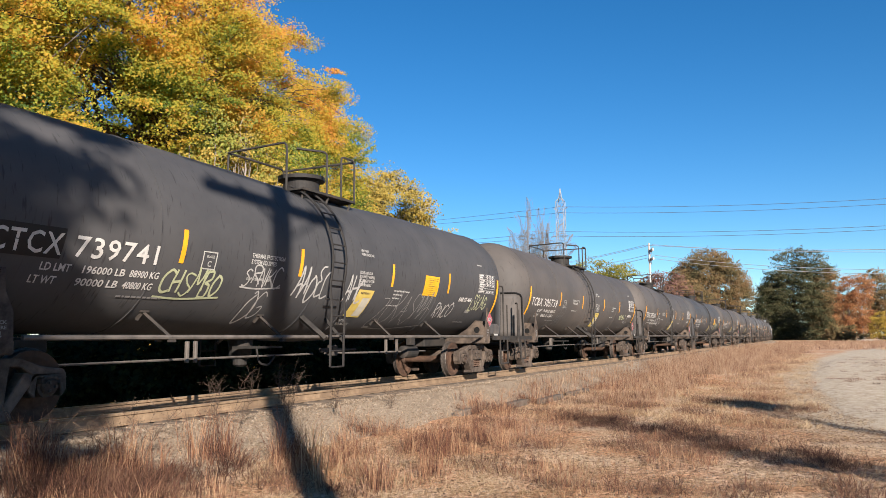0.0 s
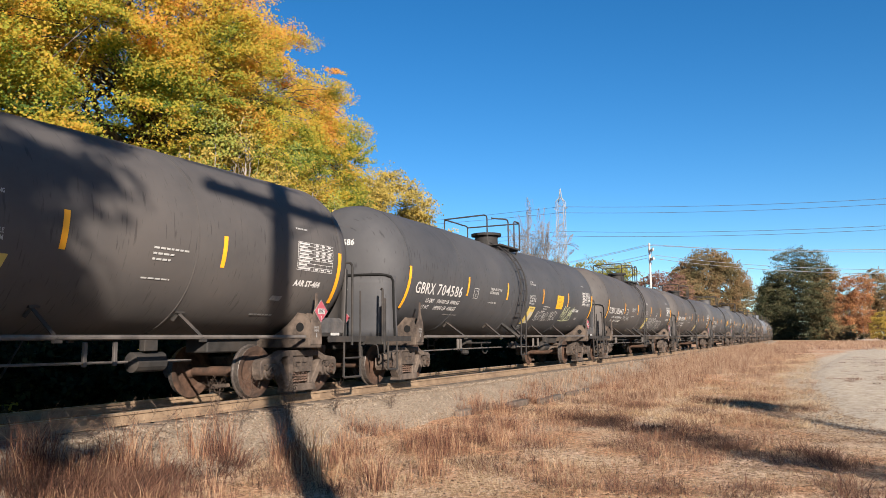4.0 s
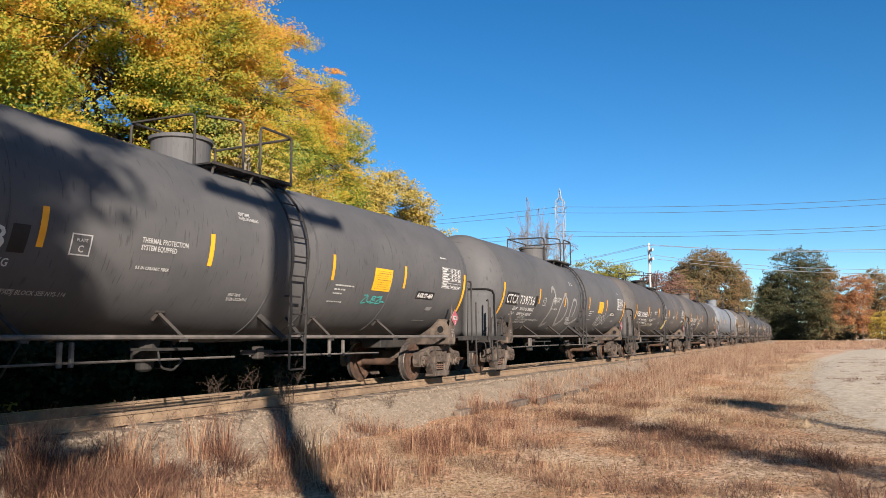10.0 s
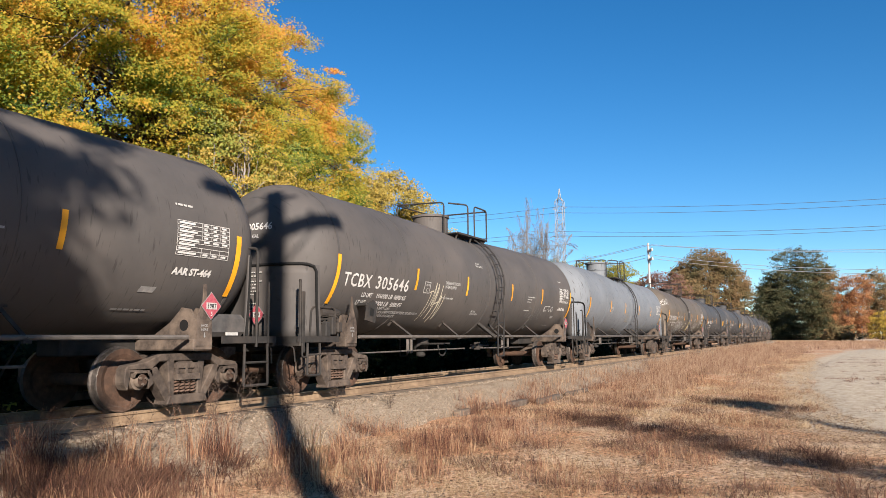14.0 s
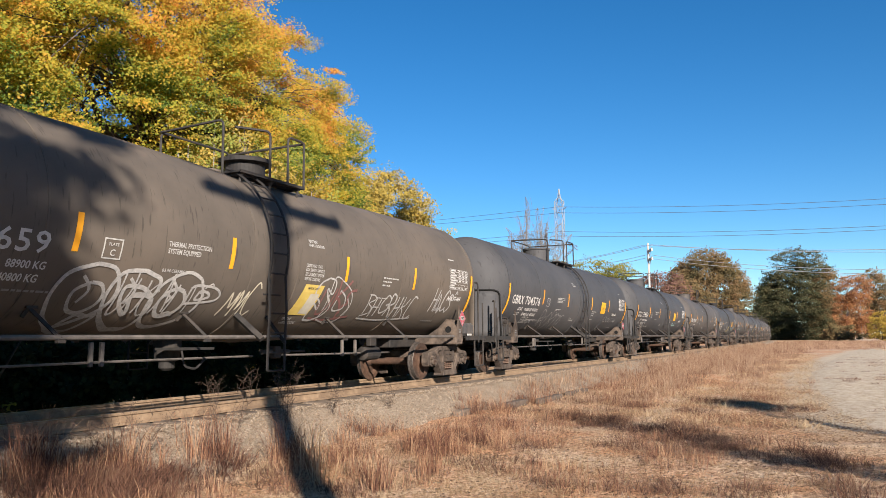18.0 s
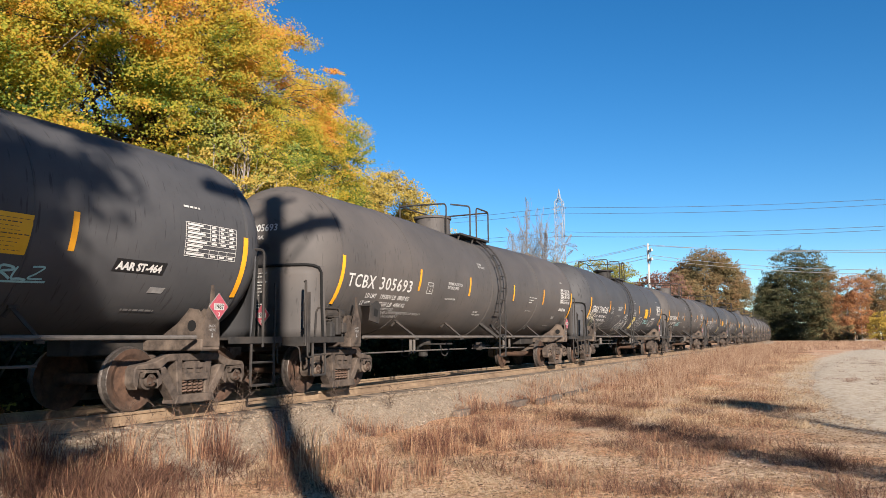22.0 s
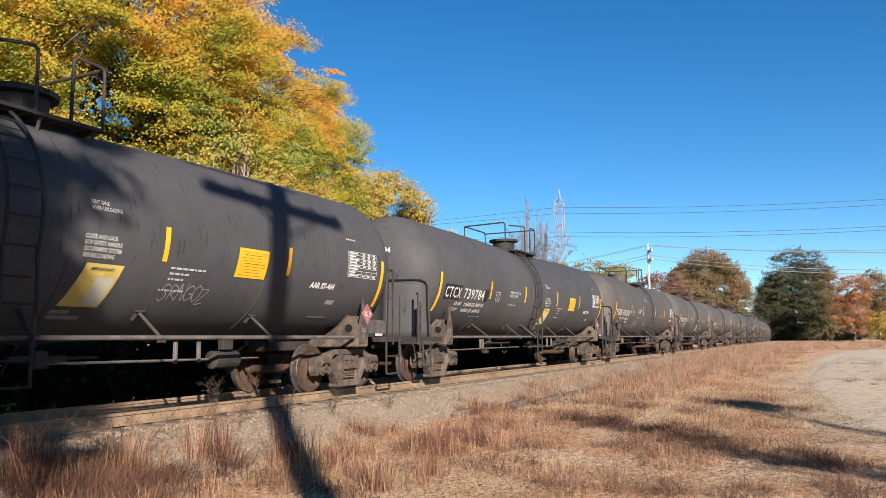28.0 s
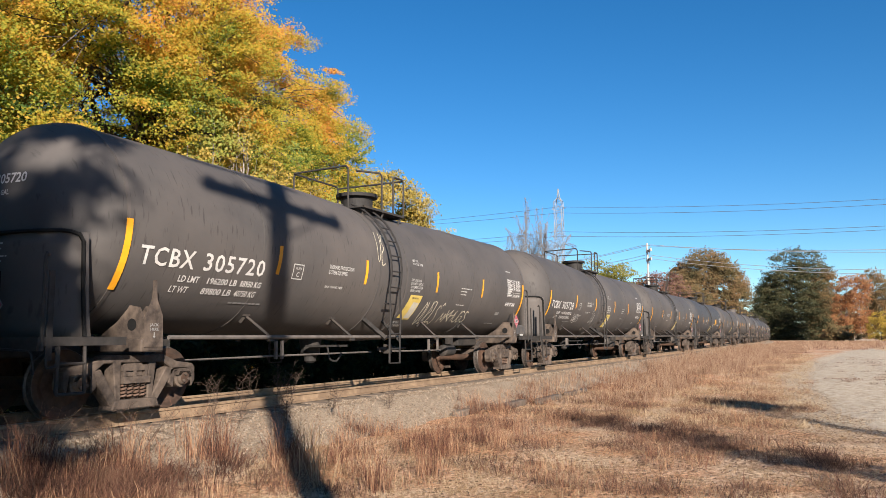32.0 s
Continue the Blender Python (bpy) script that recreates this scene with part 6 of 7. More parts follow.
def utility_pole(x, y, z, h, r, arm, turn, label, arms=1, skew=0.0):
    pole = tagged(new("utility_pole"), label, "utility pole")
    pole.matrix_world = pose(x, y, z, 0, 0, turn)
    bm = bmesh.new()
    tube(bm, [(0, 0, -0.3), (0.02, 0, h * 0.5), (0, 0, h)], [r * 1.05, r, r * 0.95], 12)
    part("shaft", bm, M["pole_wood"], pole)
    for k in range(arms):
        za = h - 0.9 - 1.1 * k
        x0, x1 = -arm / 2 - skew * 0.4, arm / 2 - skew
        bm = bmesh.new()
        box(bm, x0, x1, -r - 0.15, -r + 0.02, za - 0.14, za + 0.14, 0.01)
        a = part("crossarm", bm, M["pole_wood"], pole)
        bm = bmesh.new()
        for e in (-1, 1):
            tube(bm, [(e * arm * 0.27, -r - 0.04, za - 0.04), (0, -r - 0.02, za - 0.72)], 0.035, 4)
        part("arm_brace", bm, M["steel"], pole)
        for f in (0.04, 0.22, 0.76, 0.96):
            bm = bmesh.new()
            lathe(bm, [(0, 0.03), (0.05, 0.06), (0.09, 0.04), (0.13, 0.06), (0.17, 0.03)], "z", 8, (x0 + (x1 - x0) * f, -r - 0.05, za + 0.12))
            part("insulator", bm, M["steel"], a)
    if skew:
        bm = bmesh.new()
        box(bm, -arm * 0.55, arm * 0.2, r - 0.02, r + 0.07, h - 0.42, h - 0.34, 0.01)
        part("crossarm", bm, M["pole_wood"], pole, "slim upper crossarm")
    return pole


utility_pole(-3.35, -14.4, GL, 12.4, 0.205, 3.5, -7.5, "wooden utility pole with a thick and a slim crossarm", skew=0.3)


# ---- distance ----
def far(slope, r):
    """A spot r metres off along a line of sight that leaves the camera with that slope."""
    k = r / math.hypot(1, slope)
    return k, EYE.y + slope * k, GL


r = 215
tree("oak_tree", "broad round oak with bronze leaves far beyond the bend", far(0.118, r), 24.4, 0.6,
     [(0, 0, 14.0, 8.5, 10.5, 10.0), (0, 6.0, 12.5, 6, 5.6, 8.5), (0, -5.4, 11.5, 6, 5.6, 9.5), (0, 0.5, 20.0, 5, 6.5, 5.2), (0, -3, 5.5, 6, 8, 4.5)], "oak_leaf", 1500, 64, 0.85, 0.36, 51, limbs=8, gap=-0.3, shell=0.6, scale=0.3)
r = 320
for slope, h, w, seed in ((0.052, 21, 6.0, 52), (0.040, 28, 7.5, 70), (0.022, 34, 10.5, 53), (0.002, 33, 10.5, 54), (-0.014, 27, 7.5, 55)):
    bluff = 0.34 if h > 30 else 0.6
    lobes = [(0, 0, h * f, 1 + w * (1.08 - f) ** bluff, 1 + w * (1.08 - f) ** bluff, h * 0.11) for f in (0.08, 0.2, 0.32, 0.44, 0.56, 0.68, 0.8, 0.92)]
    tree("pine_tree", "tall dark pine at the far end of the field", far(slope, r), h, 0.5, lobes, "oak_leaf" if seed == 55 else "pine_leaf", 620, 60, 1.35, 0.62, seed, limbs=6, gap=-0.3, shell=0.5, leaf_ratio=0.35, scale=0.25, flat=0.16)
r = 290
for slope, h, w, seed in ((-0.036, 22, 3.6, 56), (-0.049, 22.5, 4.6, 72)):
    tree("red_maple", "red-leaved maple with a pale stem beyond the field", far(slope, r), h, 0.2,
         [(0, 0, h * 0.74, w * 0.9, w, h * 0.25), (0, 0.8, h * 0.45, w * 0.9, w, h * 0.26), (0, -0.6, h * 0.22, w * 0.8, w * 0.8, h * 0.14)], "red_leaf", 260, 46, 0.75, 0.34, seed, "bark_pale", 14, -0.05, 0.3, scale=0.4)
tree("oak_tree", "bronze and green oak behind the red maple", far(-0.064, 330), 28, 0.4, [(0, 0, 18, 6, 6.5, 9), (0, -4, 12, 6, 6, 8)], "oak_leaf", 420, 50, 0.9, 0.45, 57, limbs=6, gap=-0.3, scale=0.2)
tree("shrub", "yellow shrub at the far end of the field", far(-0.069, 240), 8, 0.1, [(0, 0, 4, 3.4, 3.6, 4), (0, -3.0, 3.6, 3, 3, 3.6)], "ochre_leaf", 150, 60, 0.5, 0.30, 58, limbs=6, gap=-0.4, category="shrub", scale=0.2)
tree("shrub", "olive brush at the far end of the field", far(-0.030, 250), 5, 0.1, [(0, 0, 2.2, 3, 6, 2.6)], "oak_leaf", 120, 30, 0.5, 0.45, 59, limbs=6, gap=-0.4, category="shrub", scale=0.2)
woods_rng = np.random.default_rng(77)
lobes = [(360 / math.hypot(1, sl), EYE.y + sl * 360, GL + 4 + 3.5 * woods_rng.random(), 6, 7, 6 + 4 * woods_rng.random()) for sl in np.linspace(-0.35, -0.01, 22)]
centres, _ = crown_points(woods_rng, lobes, 1500, 26, 0.9, 0.3, -0.6, 0.2)
tagged(islands("far_woods", leaf_quads(centres, 1.0, 0.6, 0.3, woods_rng), 4, M["oak_leaf"]), "low bronze woods closing the field", "woods", kind="stuff")
for slope, rr, h, w, lf, seed in ((0.31, 190, 21, 8, "olive_leaf", 60), (0.265, 185, 20.5, 8, "olive_leaf", 61), (0.225, 190, 20, 6, "olive_leaf", 62), (0.175, 180, 16.5, 7, "twig_leaf", 63), (0.352, 138, 14.8, 4.5, "twig_leaf", 71), (0.145, 185, 15, 6, "oak_leaf", 64), (0.36, 190, 24, 9, "oak_leaf", 65), (0.42, 170, 22, 9, "oak_leaf", 66)):
    tree("far_tree", "distant tree in autumn leaf beyond the train", far(slope, rr), h, 0.3, [(0, 0, h * 0.62, w, w, h * 0.38), (0, w * 0.6, h * 0.5, w * 0.7, w * 0.7, h * 0.34)], lf, 260, 56, 0.85, 0.34, seed, limbs=5, gap=-0.25, scale=0.3)
for slope, h, seed in ((0.356, 24.8, 67), (0.333, 25.5, 68), (0.345, 21.5, 69), (0.312, 18.5, 73), (0.370, 19.5, 74)):
    tree("bare_tree", "leafless pale-barked tree beyond the train", far(slope, 130), h, 0.10, [(0, 0, h * 0.80, 3.0, 3.0, h * 0.2), (0, 0.3, h * 0.58, 4.6, 4.6, h * 0.16)], "oak_leaf", 0, 0, 0, 0, seed, "bark_far", 28, twig=0.013, twigs=13)


def lattice_tower(x, y, h):
    t = tagged(new("power_pylon"), "grey steel lattice pylon in the distance", "pylon")
    t.location = (x, y, GL)
    def half(z):
        return 1.0 + 1.5 * max(0, 0.5 - z / h) if z < h * 0.92 else 1.0 * (h - z) / (h * 0.08) * 0.35 + 0.05
    levels = [h * f for f in (0, 0.14, 0.27, 0.38, 0.47, 0.55, 0.62, 0.69, 0.76, 0.84, 0.915, 0.94, 1.0)]
    for sx, sy in ((-1, -1), (1, -1), (1, 1), (-1, 1)):
        bm = bmesh.new()
        tube(bm, [(sx * half(z), sy * half(z), z) for z in levels], 0.07, 4)
        part("leg", bm, M["steel"], t)
    bm = bmesh.new()
    for a, b in zip(levels[:-1], levels[1:-1]):
        for (ax, ay), (bx, by) in (((-1, -1), (1, -1)), ((1, -1), (1, 1)), ((1, 1), (-1, 1)), ((-1, 1), (-1, -1))):
            tube(bm, [(ax * half(a), ay * half(a), a), (bx * half(b), by * half(b), b)], 0.05, 3)
            tube(bm, [(bx * half(a), by * half(a), a), (ax * half(b), ay * half(b), b)], 0.05, 3)
            tube(bm, [(ax * half(b), ay * half(b), b), (bx * half(b), by * half(b), b)], 0.045, 3)
    part("lattice", bm, M["steel"], t)
    for z in (h * 0.87, h * 0.69):
        bm = bmesh.new()
        for s in (-1, 1):
            tube(bm, [(0, 0, z + 0.7), (s * 0.2, s * 2.0, z)], 0.07, 3)
            tube(bm, [(0, 0, z - 0.5), (s * 0.2, s * 2.0, z)], 0.07, 3)
        part("arm", bm, M["steel"], t)


lattice_tower(191.2, 49.0, 41.0)


def wire(pts, sag, rad, label, mat="wire"):
    bm = bmesh.new()
    line = []
    for a, b in zip(pts, pts[1:]):
        a, b = Vector(a), Vector(b)
        for k in range(16):
            f = k / 16
            p = a.lerp(b, f)
            p.z -= sag * 4 * f * (1 - f)
            line.append(p)
    line.append(Vector(pts[-1]))
    tube(bm, line, rad, 4)
    tagged(part("power_line", bm, M[mat]), label, "power line", "power lines", "")


for p in ([(235, 173, 43.3), (191.2, 49.0, 35.5), (188.8, -31.0, 30.4), (186, -110, 34)], [(235, 173, 42.8), (191.2, 49.0, 33.9), (188.8, -30.9, 29.2), (186, -110, 33)],
          [(252, 140, 38.5), (191.1, 49.1, 28.9), (188.9, -30.6, 24.5), (186, -110, 28)], [(252, 140, 37.4), (191.1, 49.2, 27.7), (188.9, -30.5, 23.7), (186, -110, 27)]):
    wire(p, 0.8, 0.045, "long high-voltage wire strung from the pylon")
utility_pole(93.3, 7.9, GL, 13.0, 0.12, 2.2, 25, "pale wooden utility pole beyond the track", 2)
utility_pole(118.0, 34.0, GL, 13.0, 0.16, 2.2, 25, "pale wooden utility pole beyond the track", 1)
for p, sag in (([(118.0, 34.0, 11.6), (93.3, 7.9, 11.0), (79.6, -18.2, 6.8), (66, -44, 8)], 0.5), ([(118.0, 34.2, 11.2), (93.3, 8.0, 10.6), (79.6, -18.2, 6.4), (66, -44, 7.6)], 0.5),
               ([(118.3, 33.5, 12.3), (93.5, 7.5, 12.2), (79.5, -18.3, 8.4), (66, -44, 11)], 0.3), ([(118.3, 34.6, 12.3), (93.5, 8.4, 12.2), (79.5, -17.6, 8.7), (66, -43, 11)], 0.3)):
    wire(p, sag, 0.024, "slack pale wire between the utility poles", "wire_pale")


# ---- ground cover ----
def ground_z(x, y):
    return max(level(x, y), bed(y) - 0.02 if abs(y) < 3.2 else -9)


def blades(name, spots, height, width, lean, mat, label, seed, per=1, tuft=0.08, short=0.35):
    """Blades of grass: each spot carries a tuft whose blades spread outwards and droop at the tip."""
    rng = np.random.default_rng(seed)
    spots = np.repeat(np.asarray(spots, dtype=float), per, axis=0)
    n = len(spots)
    hs = spots[:, 3] if spots.shape[1] > 3 else np.full(n, height)
    out = rng.normal(size=(n, 2))
    base = spots[:, :3] + np.concatenate([out * tuft, np.full((n, 1), -0.02)], axis=1)
    h = hs * (short + (1.1 - short) * rng.random(n) ** 1.4)
    a = math.atan2(SUN_WAY.x, -SUN_WAY.y) + rng.uniform(-0.8, 0.8, size=n)
    w = width * rng.uniform(0.5, 1.4, size=n)
    side = np.stack([np.cos(a) * w, np.sin(a) * w, np.zeros(n)], axis=1)
    bendv = rng.normal(size=(n, 2)) * lean + out * lean * 0.7
    mid = base + np.concatenate([bendv * 0.35, np.ones((n, 1)) * 0.60], axis=1) * h[:, None]
    tip = base + np.concatenate([bendv, np.ones((n, 1)) * 0.94], axis=1) * h[:, None]
    v = np.empty((n, 5, 3))
    v[:, 0], v[:, 1], v[:, 2], v[:, 3], v[:, 4] = base - side * 0.5, base + side * 0.5, mid + side * 0.4, tip, mid - side * 0.4
    tagged(islands(name, v.reshape(-1, 3), 5, M[mat], faces=((0, 1, 2, 4), (4, 2, 3))), label, "grass", kind="stuff")


def patch(x, y, size, seed):
    return noise.noise(Vector((x / size, y / size, seed)))


rng = np.random.default_rng(5)
tufts, litter, tall, low = [], [], [], []
while len(tufts) < 900:
    x, y = 4.0 + 26 * rng.random() ** 1.1, rng.uniform(-9.6, -2.1)
    if rng.random() < min(0.8, max(0.0, 2.4 * (patch(x, y, 1.5, 3) + 0.35 * patch(x, y, 0.4, 9)) - 0.1)) and y < -2.0 - 0.7 * rng.random():
        tufts.append((x, y, ground_z(x, y), rng.uniform(0.12, 0.42) * (1.1 if y > -5.5 else 0.6)))
# the large tussocks that stand by themselves
for x, y, h in ((5.45, -2.25, 0.80), (5.55, -2.35, 0.7), (5.35, -2.2, 0.75), (5.6, -2.2, 0.6), (5.9, -2.45, 0.45), (6.1, -2.35, 0.45), (5.75, -2.5, 0.5), (6.4, -2.5, 0.75), (6.55, -2.7, 0.65), (7.6, -2.5, 0.8), (7.9, -2.6, 0.8), (8.5, -3.2, 0.8), (9.1, -3.85, 0.65), (7.3, -5.4, 0.55), (8.3, -5.4, 0.6), (4.6, -4.9, 0.5), (9.9, -4.4, 0.55), (10.3, -4.6, 0.5), (10.8, -4.3, 0.5), (9.7, -4.9, 0.5), (18.5, -3.4, 0.75), (15.0, -3.1, 0.7), (15.3, -3.6, 0.6), (12.2, -4.2, 0.55), (11.6, -4.8, 0.5), (13.0, -4.6, 0.5)):
    for _ in range(6):
        xx, yy = x + rng.normal() * 0.09, y + rng.normal() * 0.09
        tufts.append((xx, yy, ground_z(xx, yy), h))
blades("russet_grass", tufts, 0.4, 0.0046, 0.24, "red_grass", "tufts of dry russet bunchgrass on the field", 6, 27, 0.075, 0.22)
# low dark weeds in patches; some are added to darken shaded ground
while len(low) < 430:
    x, y = 4.5 + 17 * rng.random(), rng.uniform(-9.8, -2.4)
    if patch(x, y, 1.3, 21) > 0.20 or abs(x - 13.8) < 1.6 and abs(y + 7.6 + (x - 13.8) * 0.5 * -0.4) < 0.45:
        low.append((x, y, ground_z(x, y), rng.uniform(0.10, 0.26)))
# extra weeds that darken the dappled tree shade at the near left
while len(low) < 560:
    x, y = rng.uniform(5.0, 6.9), rng.uniform(-3.5, -2.2)
    if patch(x, y, 0.5, 33) > 0.02 + 0.12 * (x - 6.0):
        low.append((x, y, ground_z(x, y), rng.uniform(0.12, 0.38)))
# weed patches that deepen the tree-shade band at right and the near-left shade
for px0, py0, pr in ((15.0, -5.3, 0.5), (14.2, -6.2, 0.6), (13.6, -6.9, 0.5), (12.3, -7.8, 0.7), (11.9, -8.5, 0.5), (11.6, -9.5, 0.6), (11.0, -9.9, 0.5), (8.9, -10.1, 0.6), (5.9, -2.9, 0.5), (6.6, -2.8, 0.4)):
    for _ in range(22):
        x, y = px0 + rng.normal() * pr * 0.6, py0 + rng.normal() * pr * 0.35
        low.append((x, y, ground_z(x, y), rng.uniform(0.10, 0.26)))
# a denser set beside the ballast, its dark blades again in place of shade
while len(low) < 900:
    x, y = rng.uniform(4.8, 8.2), rng.uniform(-3.6, -2.2)
    if patch(x, y, 0.45, 37) > 0.02 + 0.08 * (x - 6.0):
        low.append((x, y, ground_z(x, y), rng.uniform(0.10, 0.34)))
# short weed rows across the road stand in for thin shadow lines
for _ in range(46):
    x, y = 17 + 45 * rng.random() ** 1.3, rng.uniform(-14.5, -10.6)
    for _ in range(5):
        xx, yy = x + rng.normal() * 0.12, y + rng.normal() * 0.45
        low.append((xx, yy, ground_z(xx, yy) + 0.07, rng.uniform(0.05, 0.12)))
blades("low_weeds", low, 0.2, 0.006, 0.55, "dark_weed", "low dark red-brown dead weeds, partly added to darken shaded ground", 16, 34, 0.10, 0.2)
while len(litter) < 24000:
    x, y = 2.5 + 26 * rng.random() ** 1.4, rng.uniform(-11.5, -2.3)
    if patch(x, y, 0.9, 5) + 0.4 * patch(x, y, 0.25, 15) > -0.12:
        litter.append((x, y, ground_z(x, y), rng.uniform(0.02, 0.11)))
for _ in range(16000):
    x, y = rng.uniform(4.0, 10.0), rng.uniform(-7.5, -2.6)
    if patch(x, y, 0.6, 25) > -0.2:
        litter.append((x, y, ground_z(x, y), rng.uniform(0.03, 0.10)))
for _ in range(26000):
    x, y = 7.5 + 16 * rng.random() ** 1.2, rng.uniform(-12.0, -3.2)
    if patch(x, y, 0.8, 27) + 0.5 * patch(x, y, 0.25, 28) > -0.25:
        litter.append((x, y, ground_z(x, y), rng.uniform(0.03, 0.12)))
blades("dry_grass", litter, 0.1, 0.0045, 0.95, "straw", "short straw-coloured dead grass", 7, 3, 0.05, 0.2)
while len(tall) < 6500:
    x, y = 19 + 112 * rng.random() ** 1.25, rng.uniform(-9.3, -2.0)
    if y > -9.0 + 2.2 * (patch(x, 0, 6, 8) + 0.3) and patch(x, y, 2.2, 2) > -0.05 + 0.35 * (y < -6.0) - 0.012 * (x - 20):
        grow = min(1.0, (x - 14) / 24)
        tall.append((x, y, ground_z(x, y), (0.22 + 0.42 * grow) * rng.uniform(0.5, 1.15) * (0.5 if y < -6.8 else 1.0) * (1.0 + 0.9 * max(-0.5, patch(x, y, 1.1, 41)))))
blades("tall_grass", tall, 0.6, 0.010, 0.16, "pale_grass", "tall russet grass along the track bed", 8, 14, 0.20, 0.3)
mown = []
while len(mown) < 3600:
    x, y = 15 + 60 * rng.random() ** 1.3, rng.uniform(-9.6, -3.6)
    if patch(x, y, 1.4, 43) + 0.7 * patch(x, y, 0.5, 44) > 0.0 + 0.10 * (y + 6.0):
        mown.append((x, y, ground_z(x, y), rng.uniform(0.05, 0.20)))
blades("pale_straw", mown, 0.2, 0.009, 0.45, "straw", "short golden straw between the russet tufts", 17, 10, 0.16, 0.25)
verge = [(x, y, GL, rng.uniform(0.3, 0.7)) for x, y in zip(rng.uniform(95, 230, 5000), rng.uniform(-40, 6, 5000)) if y < -9 or x > 130]
blades("far_grass", verge, 0.6, 0.05, 0.2, "pale_grass", "dry grass at the far side of the field", 9, 5, 0.5)
side = [(x, y, GL, rng.uniform(0.15, 0.45)) for x, y in zip(rng.uniform(20, 100, 2500), -15.4 - rng.gamma(2.0, 2.5, 2500))]
blades("verge_grass", side, 0.4, 0.012, 0.3, "straw", "dry grass on the far verge of the road", 10, 14, 0.15)


def stones(name, spots, mat, label, seed):
    """Broken stones, each a lump with eight faces."""
    rng = np.random.default_rng(seed)
    spots = np.asarray(spots, dtype=float)
    n = len(spots)
    axes = np.array([[1, 0, 0], [0, 1, 0], [-1, 0, 0], [0, -1, 0], [0, 0, 1], [0, 0, -1]], dtype=float)
    pts = axes[None] * rng.uniform(0.55, 1.3, size=(n, 6, 1)) + rng.normal(size=(n, 6, 3)) * 0.18
    ang = rng.uniform(0, 6.28, n)
    c, s = np.cos(ang)[:, None], np.sin(ang)[:, None]
    x, y = pts[..., 0] * c - pts[..., 1] * s, pts[..., 0] * s + pts[..., 1] * c
    pts = np.stack([x, y, pts[..., 2] * 0.7], axis=-1) * spots[:, None, 3:4] + spots[:, None, :3]
    tri = np.array([[0, 1, 4], [1, 2, 4], [2, 3, 4], [3, 0, 4], [1, 0, 5], [2, 1, 5], [3, 2, 5], [0, 3, 5]])
    tagged(islands(name, pts[:, tri].reshape(-1, 3), 3, M[mat]), label, "stones", kind="stuff")


heap = []
while len(heap) < 52000:
    x, y = 1 + 38 * rng.random() ** 1.4, -rng.uniform(0.9, 3.3)
    heap.append((x, y, bed(y) - 0.005, 0.012 + 0.022 * rng.random() ** 2))
for _ in range(2500):
    x, y = 2 + 20 * rng.random(), rng.uniform(-0.6, 0.6)
    heap.append((x, y, -0.2, rng.uniform(0.018, 0.04)))
stones("ballast_stones", heap, "stone", "loose crushed stones on the track bed", 11)
grit = []
while len(grit) < 24000:
    x, y = 3 + 20 * rng.random() ** 1.2, rng.uniform(-12.5, -3.2)
    if patch(x, y, 1.1, 6) < 0.12:
        grit.append((x, y, ground_z(x, y), 0.005 + 0.016 * rng.random() ** 2))
stones("gravel", grit, "stone", "small pale stones strewn over the soil", 12)


flakes = []
while len(flakes) < 26000:
    x, y = 2.5 + 24 * rng.random() ** 1.3, rng.uniform(-13.5, -3.0)
    flakes.append((x, y, ground_z(x, y) + 0.012))
for _ in range(9000):
    x = 13.0 + 40 * rng.random() ** 1.5
    y = float(np.interp(x, [13.0, 16.8, 20.7, 27.0, 33.0, 54.7], [-10.4, -9.8, -9.4, -9.05, -8.85, -9.9])) + 0.9 * rng.normal() + 0.5
    flakes.append((x, y, ground_z(x, y) + 0.03))
flat = leaf_quads(np.array(flakes), 0.05, 0.035, 0.0, rng).reshape(-1, 4, 3)
flat[:, :, 2] = flat[:, :1, 2] * 0 + np.array(flakes)[:, None, 2] + (flat[:, :, 2] - np.array(flakes)[:, None, 2]) * 0.2
tagged(islands("leaf_litter", flat.reshape(-1, 3), 4, M["litter"]), "brown fallen leaves scattered over the soil", "leaves", kind="stuff")


def weed(x, y, h, seed):
    """A dry branching weed."""
    rr = np.random.default_rng(seed)
    z = ground_z(x, y)
    plant = tagged(new("dry_weed"), "dead branching weed beside the rail", "weed")
    plant.location = (x, y, z)
    for k in range(5):
        bm = bmesh.new()
        top = Vector((rr.normal() * 0.16, rr.normal() * 0.16, h * rr.uniform(0.7, 1.0)))
        pts = limb(bm, (rr.normal() * 0.03, rr.normal() * 0.03, -0.03), top, 0.0038, 0.0016, rr, 4, 0.03, 4)
        for _ in range(16):
            p = pts[rr.integers(1, 5)]
            q = p + Vector((rr.normal() * 0.09, rr.normal() * 0.09, rr.uniform(0.02, 0.16)))
            limb(bm, p, q, 0.0022, 0.0010, rr, 2, 0.03, 3)
            bmesh.ops.create_icosphere(bm, subdivisions=1, radius=0.0045, matrix=Matrix.Translation(q))
        tagged(part("stem", bm, M["weed"], plant), kind="stuff")


for k, (x, y, h) in enumerate(((9.9, -2.1, 1.0), (10.1, -1.9, 0.85), (9.75, -2.25, 0.8), (8.9, -2.0, 0.85), (8.4, -2.0, 0.75), (11.4, -2.0, 0.6), (7.0, -2.2, 0.6), (13.2, -2.1, 0.5), (6.3, -2.3, 0.55))):
    weed(x, y, h, 90 + k)
stalks = [(7.2 + 0.25 * k + rng.normal() * 0.05, -4.7 + 0.22 * k + rng.normal() * 0.08, -0.62, rng.uniform(0.5, 0.85)) for k in range(9) for _ in range(4)]
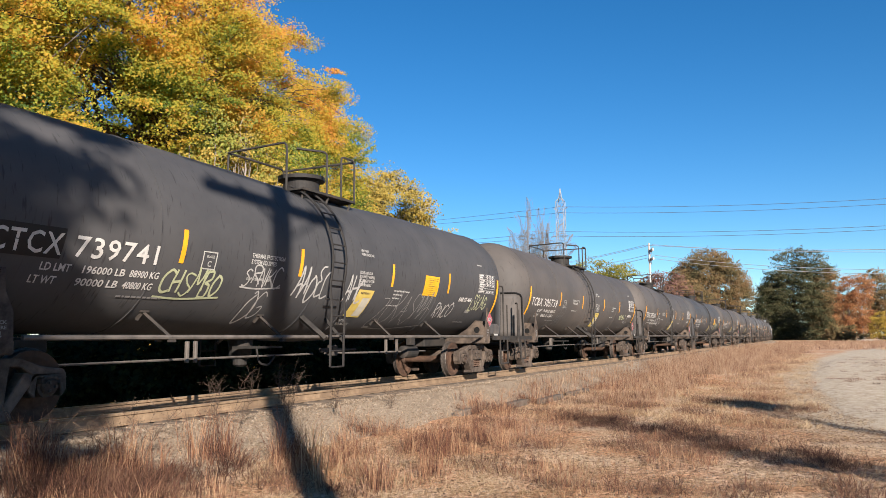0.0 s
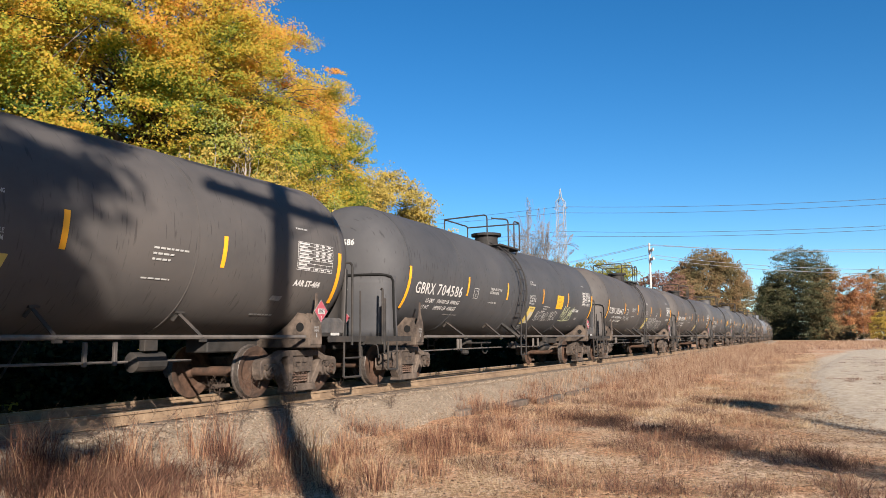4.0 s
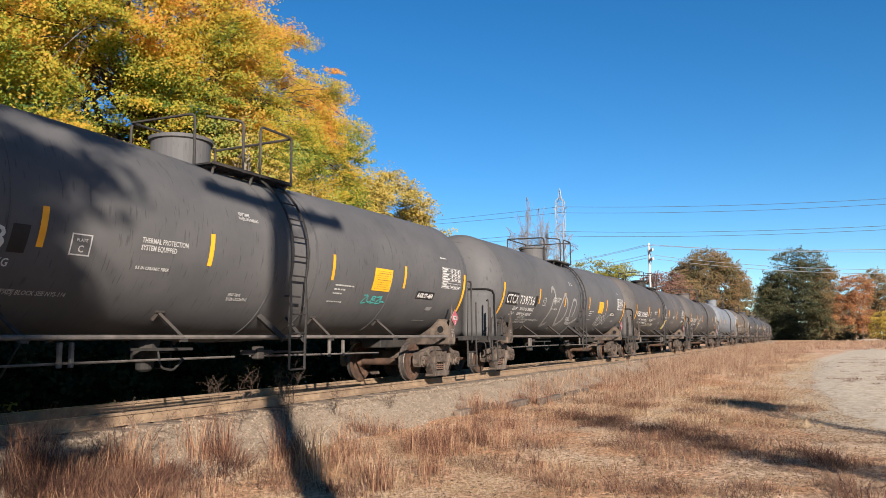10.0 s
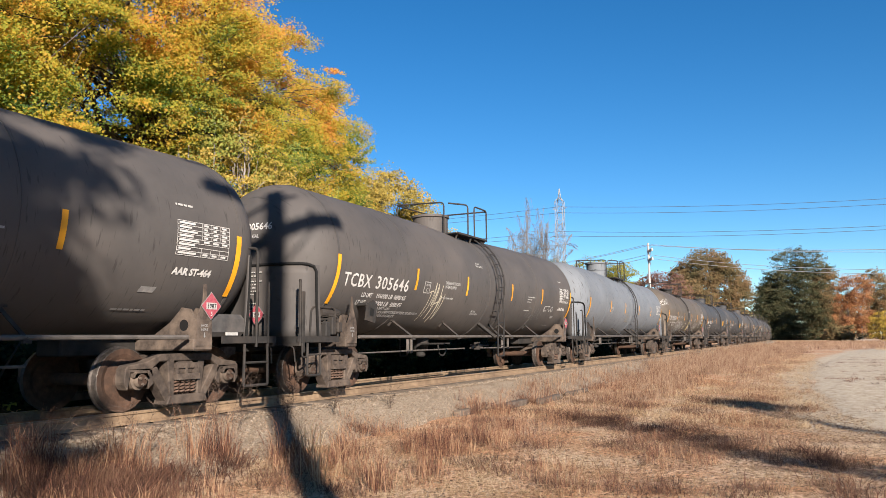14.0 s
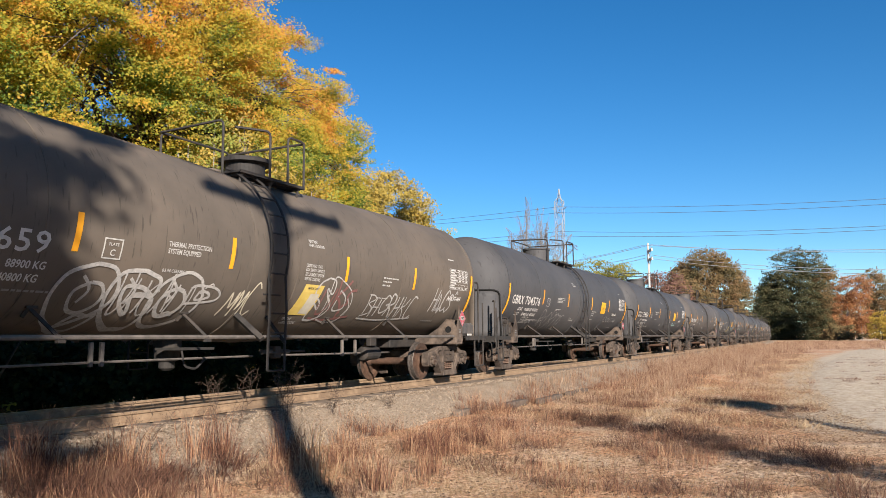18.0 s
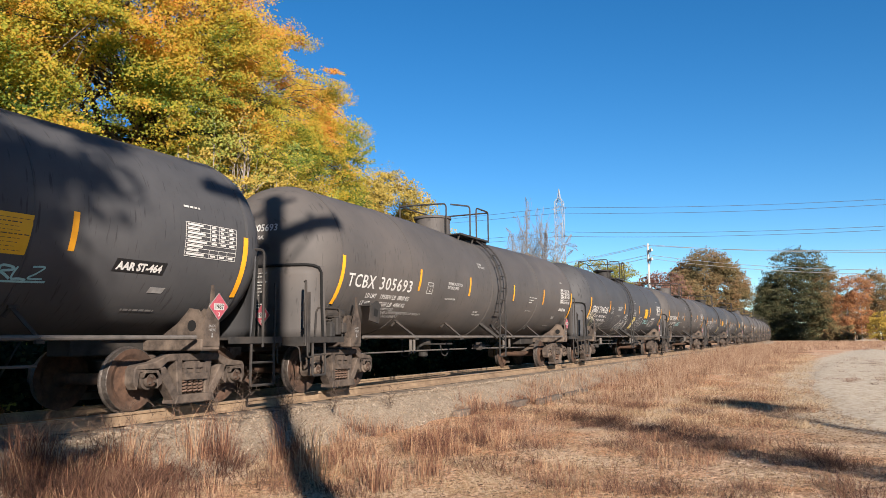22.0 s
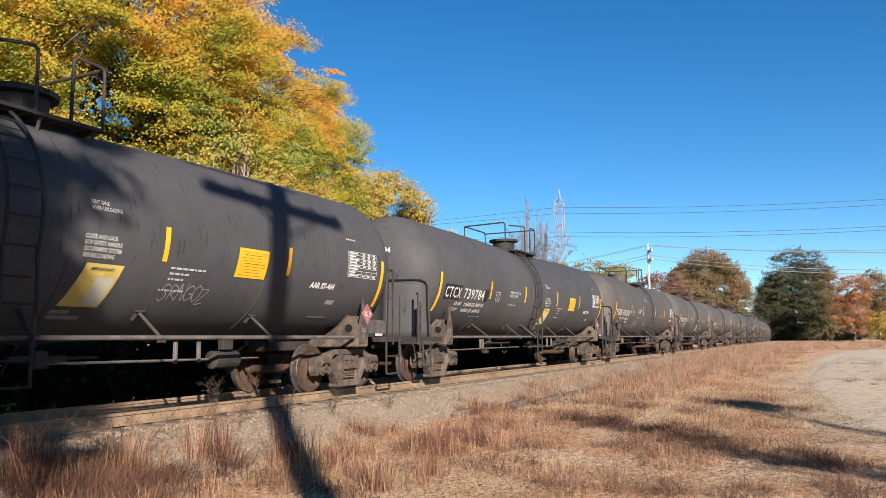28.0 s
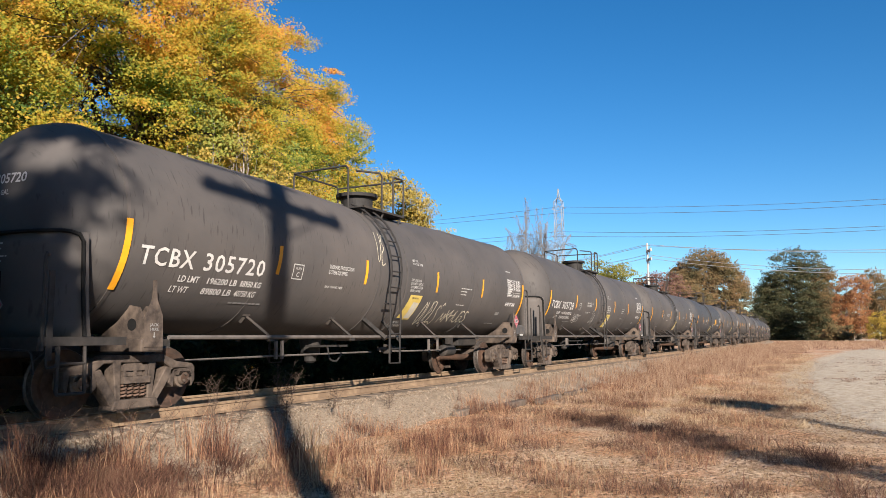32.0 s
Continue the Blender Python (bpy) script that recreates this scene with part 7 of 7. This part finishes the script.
blades("tall_stalks", stalks, 0.8, 0.010, 0.25, "straw", "tall bleached grass stalks", 13, 2, 0.03)

for x0, x1, y, z, w in ((16.6, 18.0, -3.15, -0.555, 0.10), (18.3, 20.0, -3.45, -0.56, 0.09), (20.6, 22.4, -3.5, -0.555, 0.10), (14.4, 15.1, -3.0, -0.53, 0.09)):
    bm = bmesh.new()
    box(bm, x0, x1, y - w, y + w, z - 0.1, z + 0.06, 0.02)
    tagged(part("old_timber", bm, M["tie"]), "weathered old timber lying beside the track bed", "timber")

ballast = bpy.data.objects["ballast"]
bm = bmesh.new()
box(bm, -0.115, 0.115, -1.30, 1.30, -0.36, -0.178, 0.012)
tie = part("tie", bm, M["tie"], ballast)
tie.location = (-6, 0, 0)
for k in range(1, 150):
    s = -6 + 0.52 * k
    x, y, a = track(s)
    again(tie, pose(x, y + 0.05 * math.sin(k * 2.3), 0.004 * math.sin(k * 1.7), 0, 0, math.degrees(a) + 1.2 * math.sin(k * 3.1)), ballast)


# ---- motion ----
def motions():
    for i, car in enumerate(cars):
        rows = []
        for k in range(33):
            s = FIRST + LAP * i - travel(k)
            a, b = beside(s + TRUCKS[0], 0, 0), beside(s + TRUCKS[1], 0, 0)
            h = math.degrees(math.atan2(b.y - a.y, b.x - a.x))
            f = -TRUCKS[0] / (TRUCKS[1] - TRUCKS[0])
            p = a.lerp(b, f)
            rows.append((float(k), pose(p.x, p.y, 0, 0, 0, h)))
        walk(car, rows)
        # the wheels roll while the car runs past
        t0 = max(0.0, (FIRST + LAP * i - 34.0) / 11.2)
        t1 = min(LENGTH, (FIRST + LAP * i + 6.0) / 11.2)
        if t1 - t0 < 0.1 or t0 > LENGTH:
            continue
        for truck in [o for o in car.children if o.name.startswith("truck")]:
            for w in [o for o in truck.children if o.name.startswith("wheelset")]:
                x, y, z = w.location
                n = max(1, int((t1 - t0) * FPS))
                times = [0.0] * (t0 > 0.05) + [t0 + (t1 - t0) * k / n for k in range(n + 1)] + [LENGTH] * (t1 < LENGTH - 0.05)
                walk(w, [(t, pose(x, y, z, 0, -math.degrees((travel(min(max(t, t0), t1)) - travel(t0)) / 0.457), 0)) for t in times])


motions()
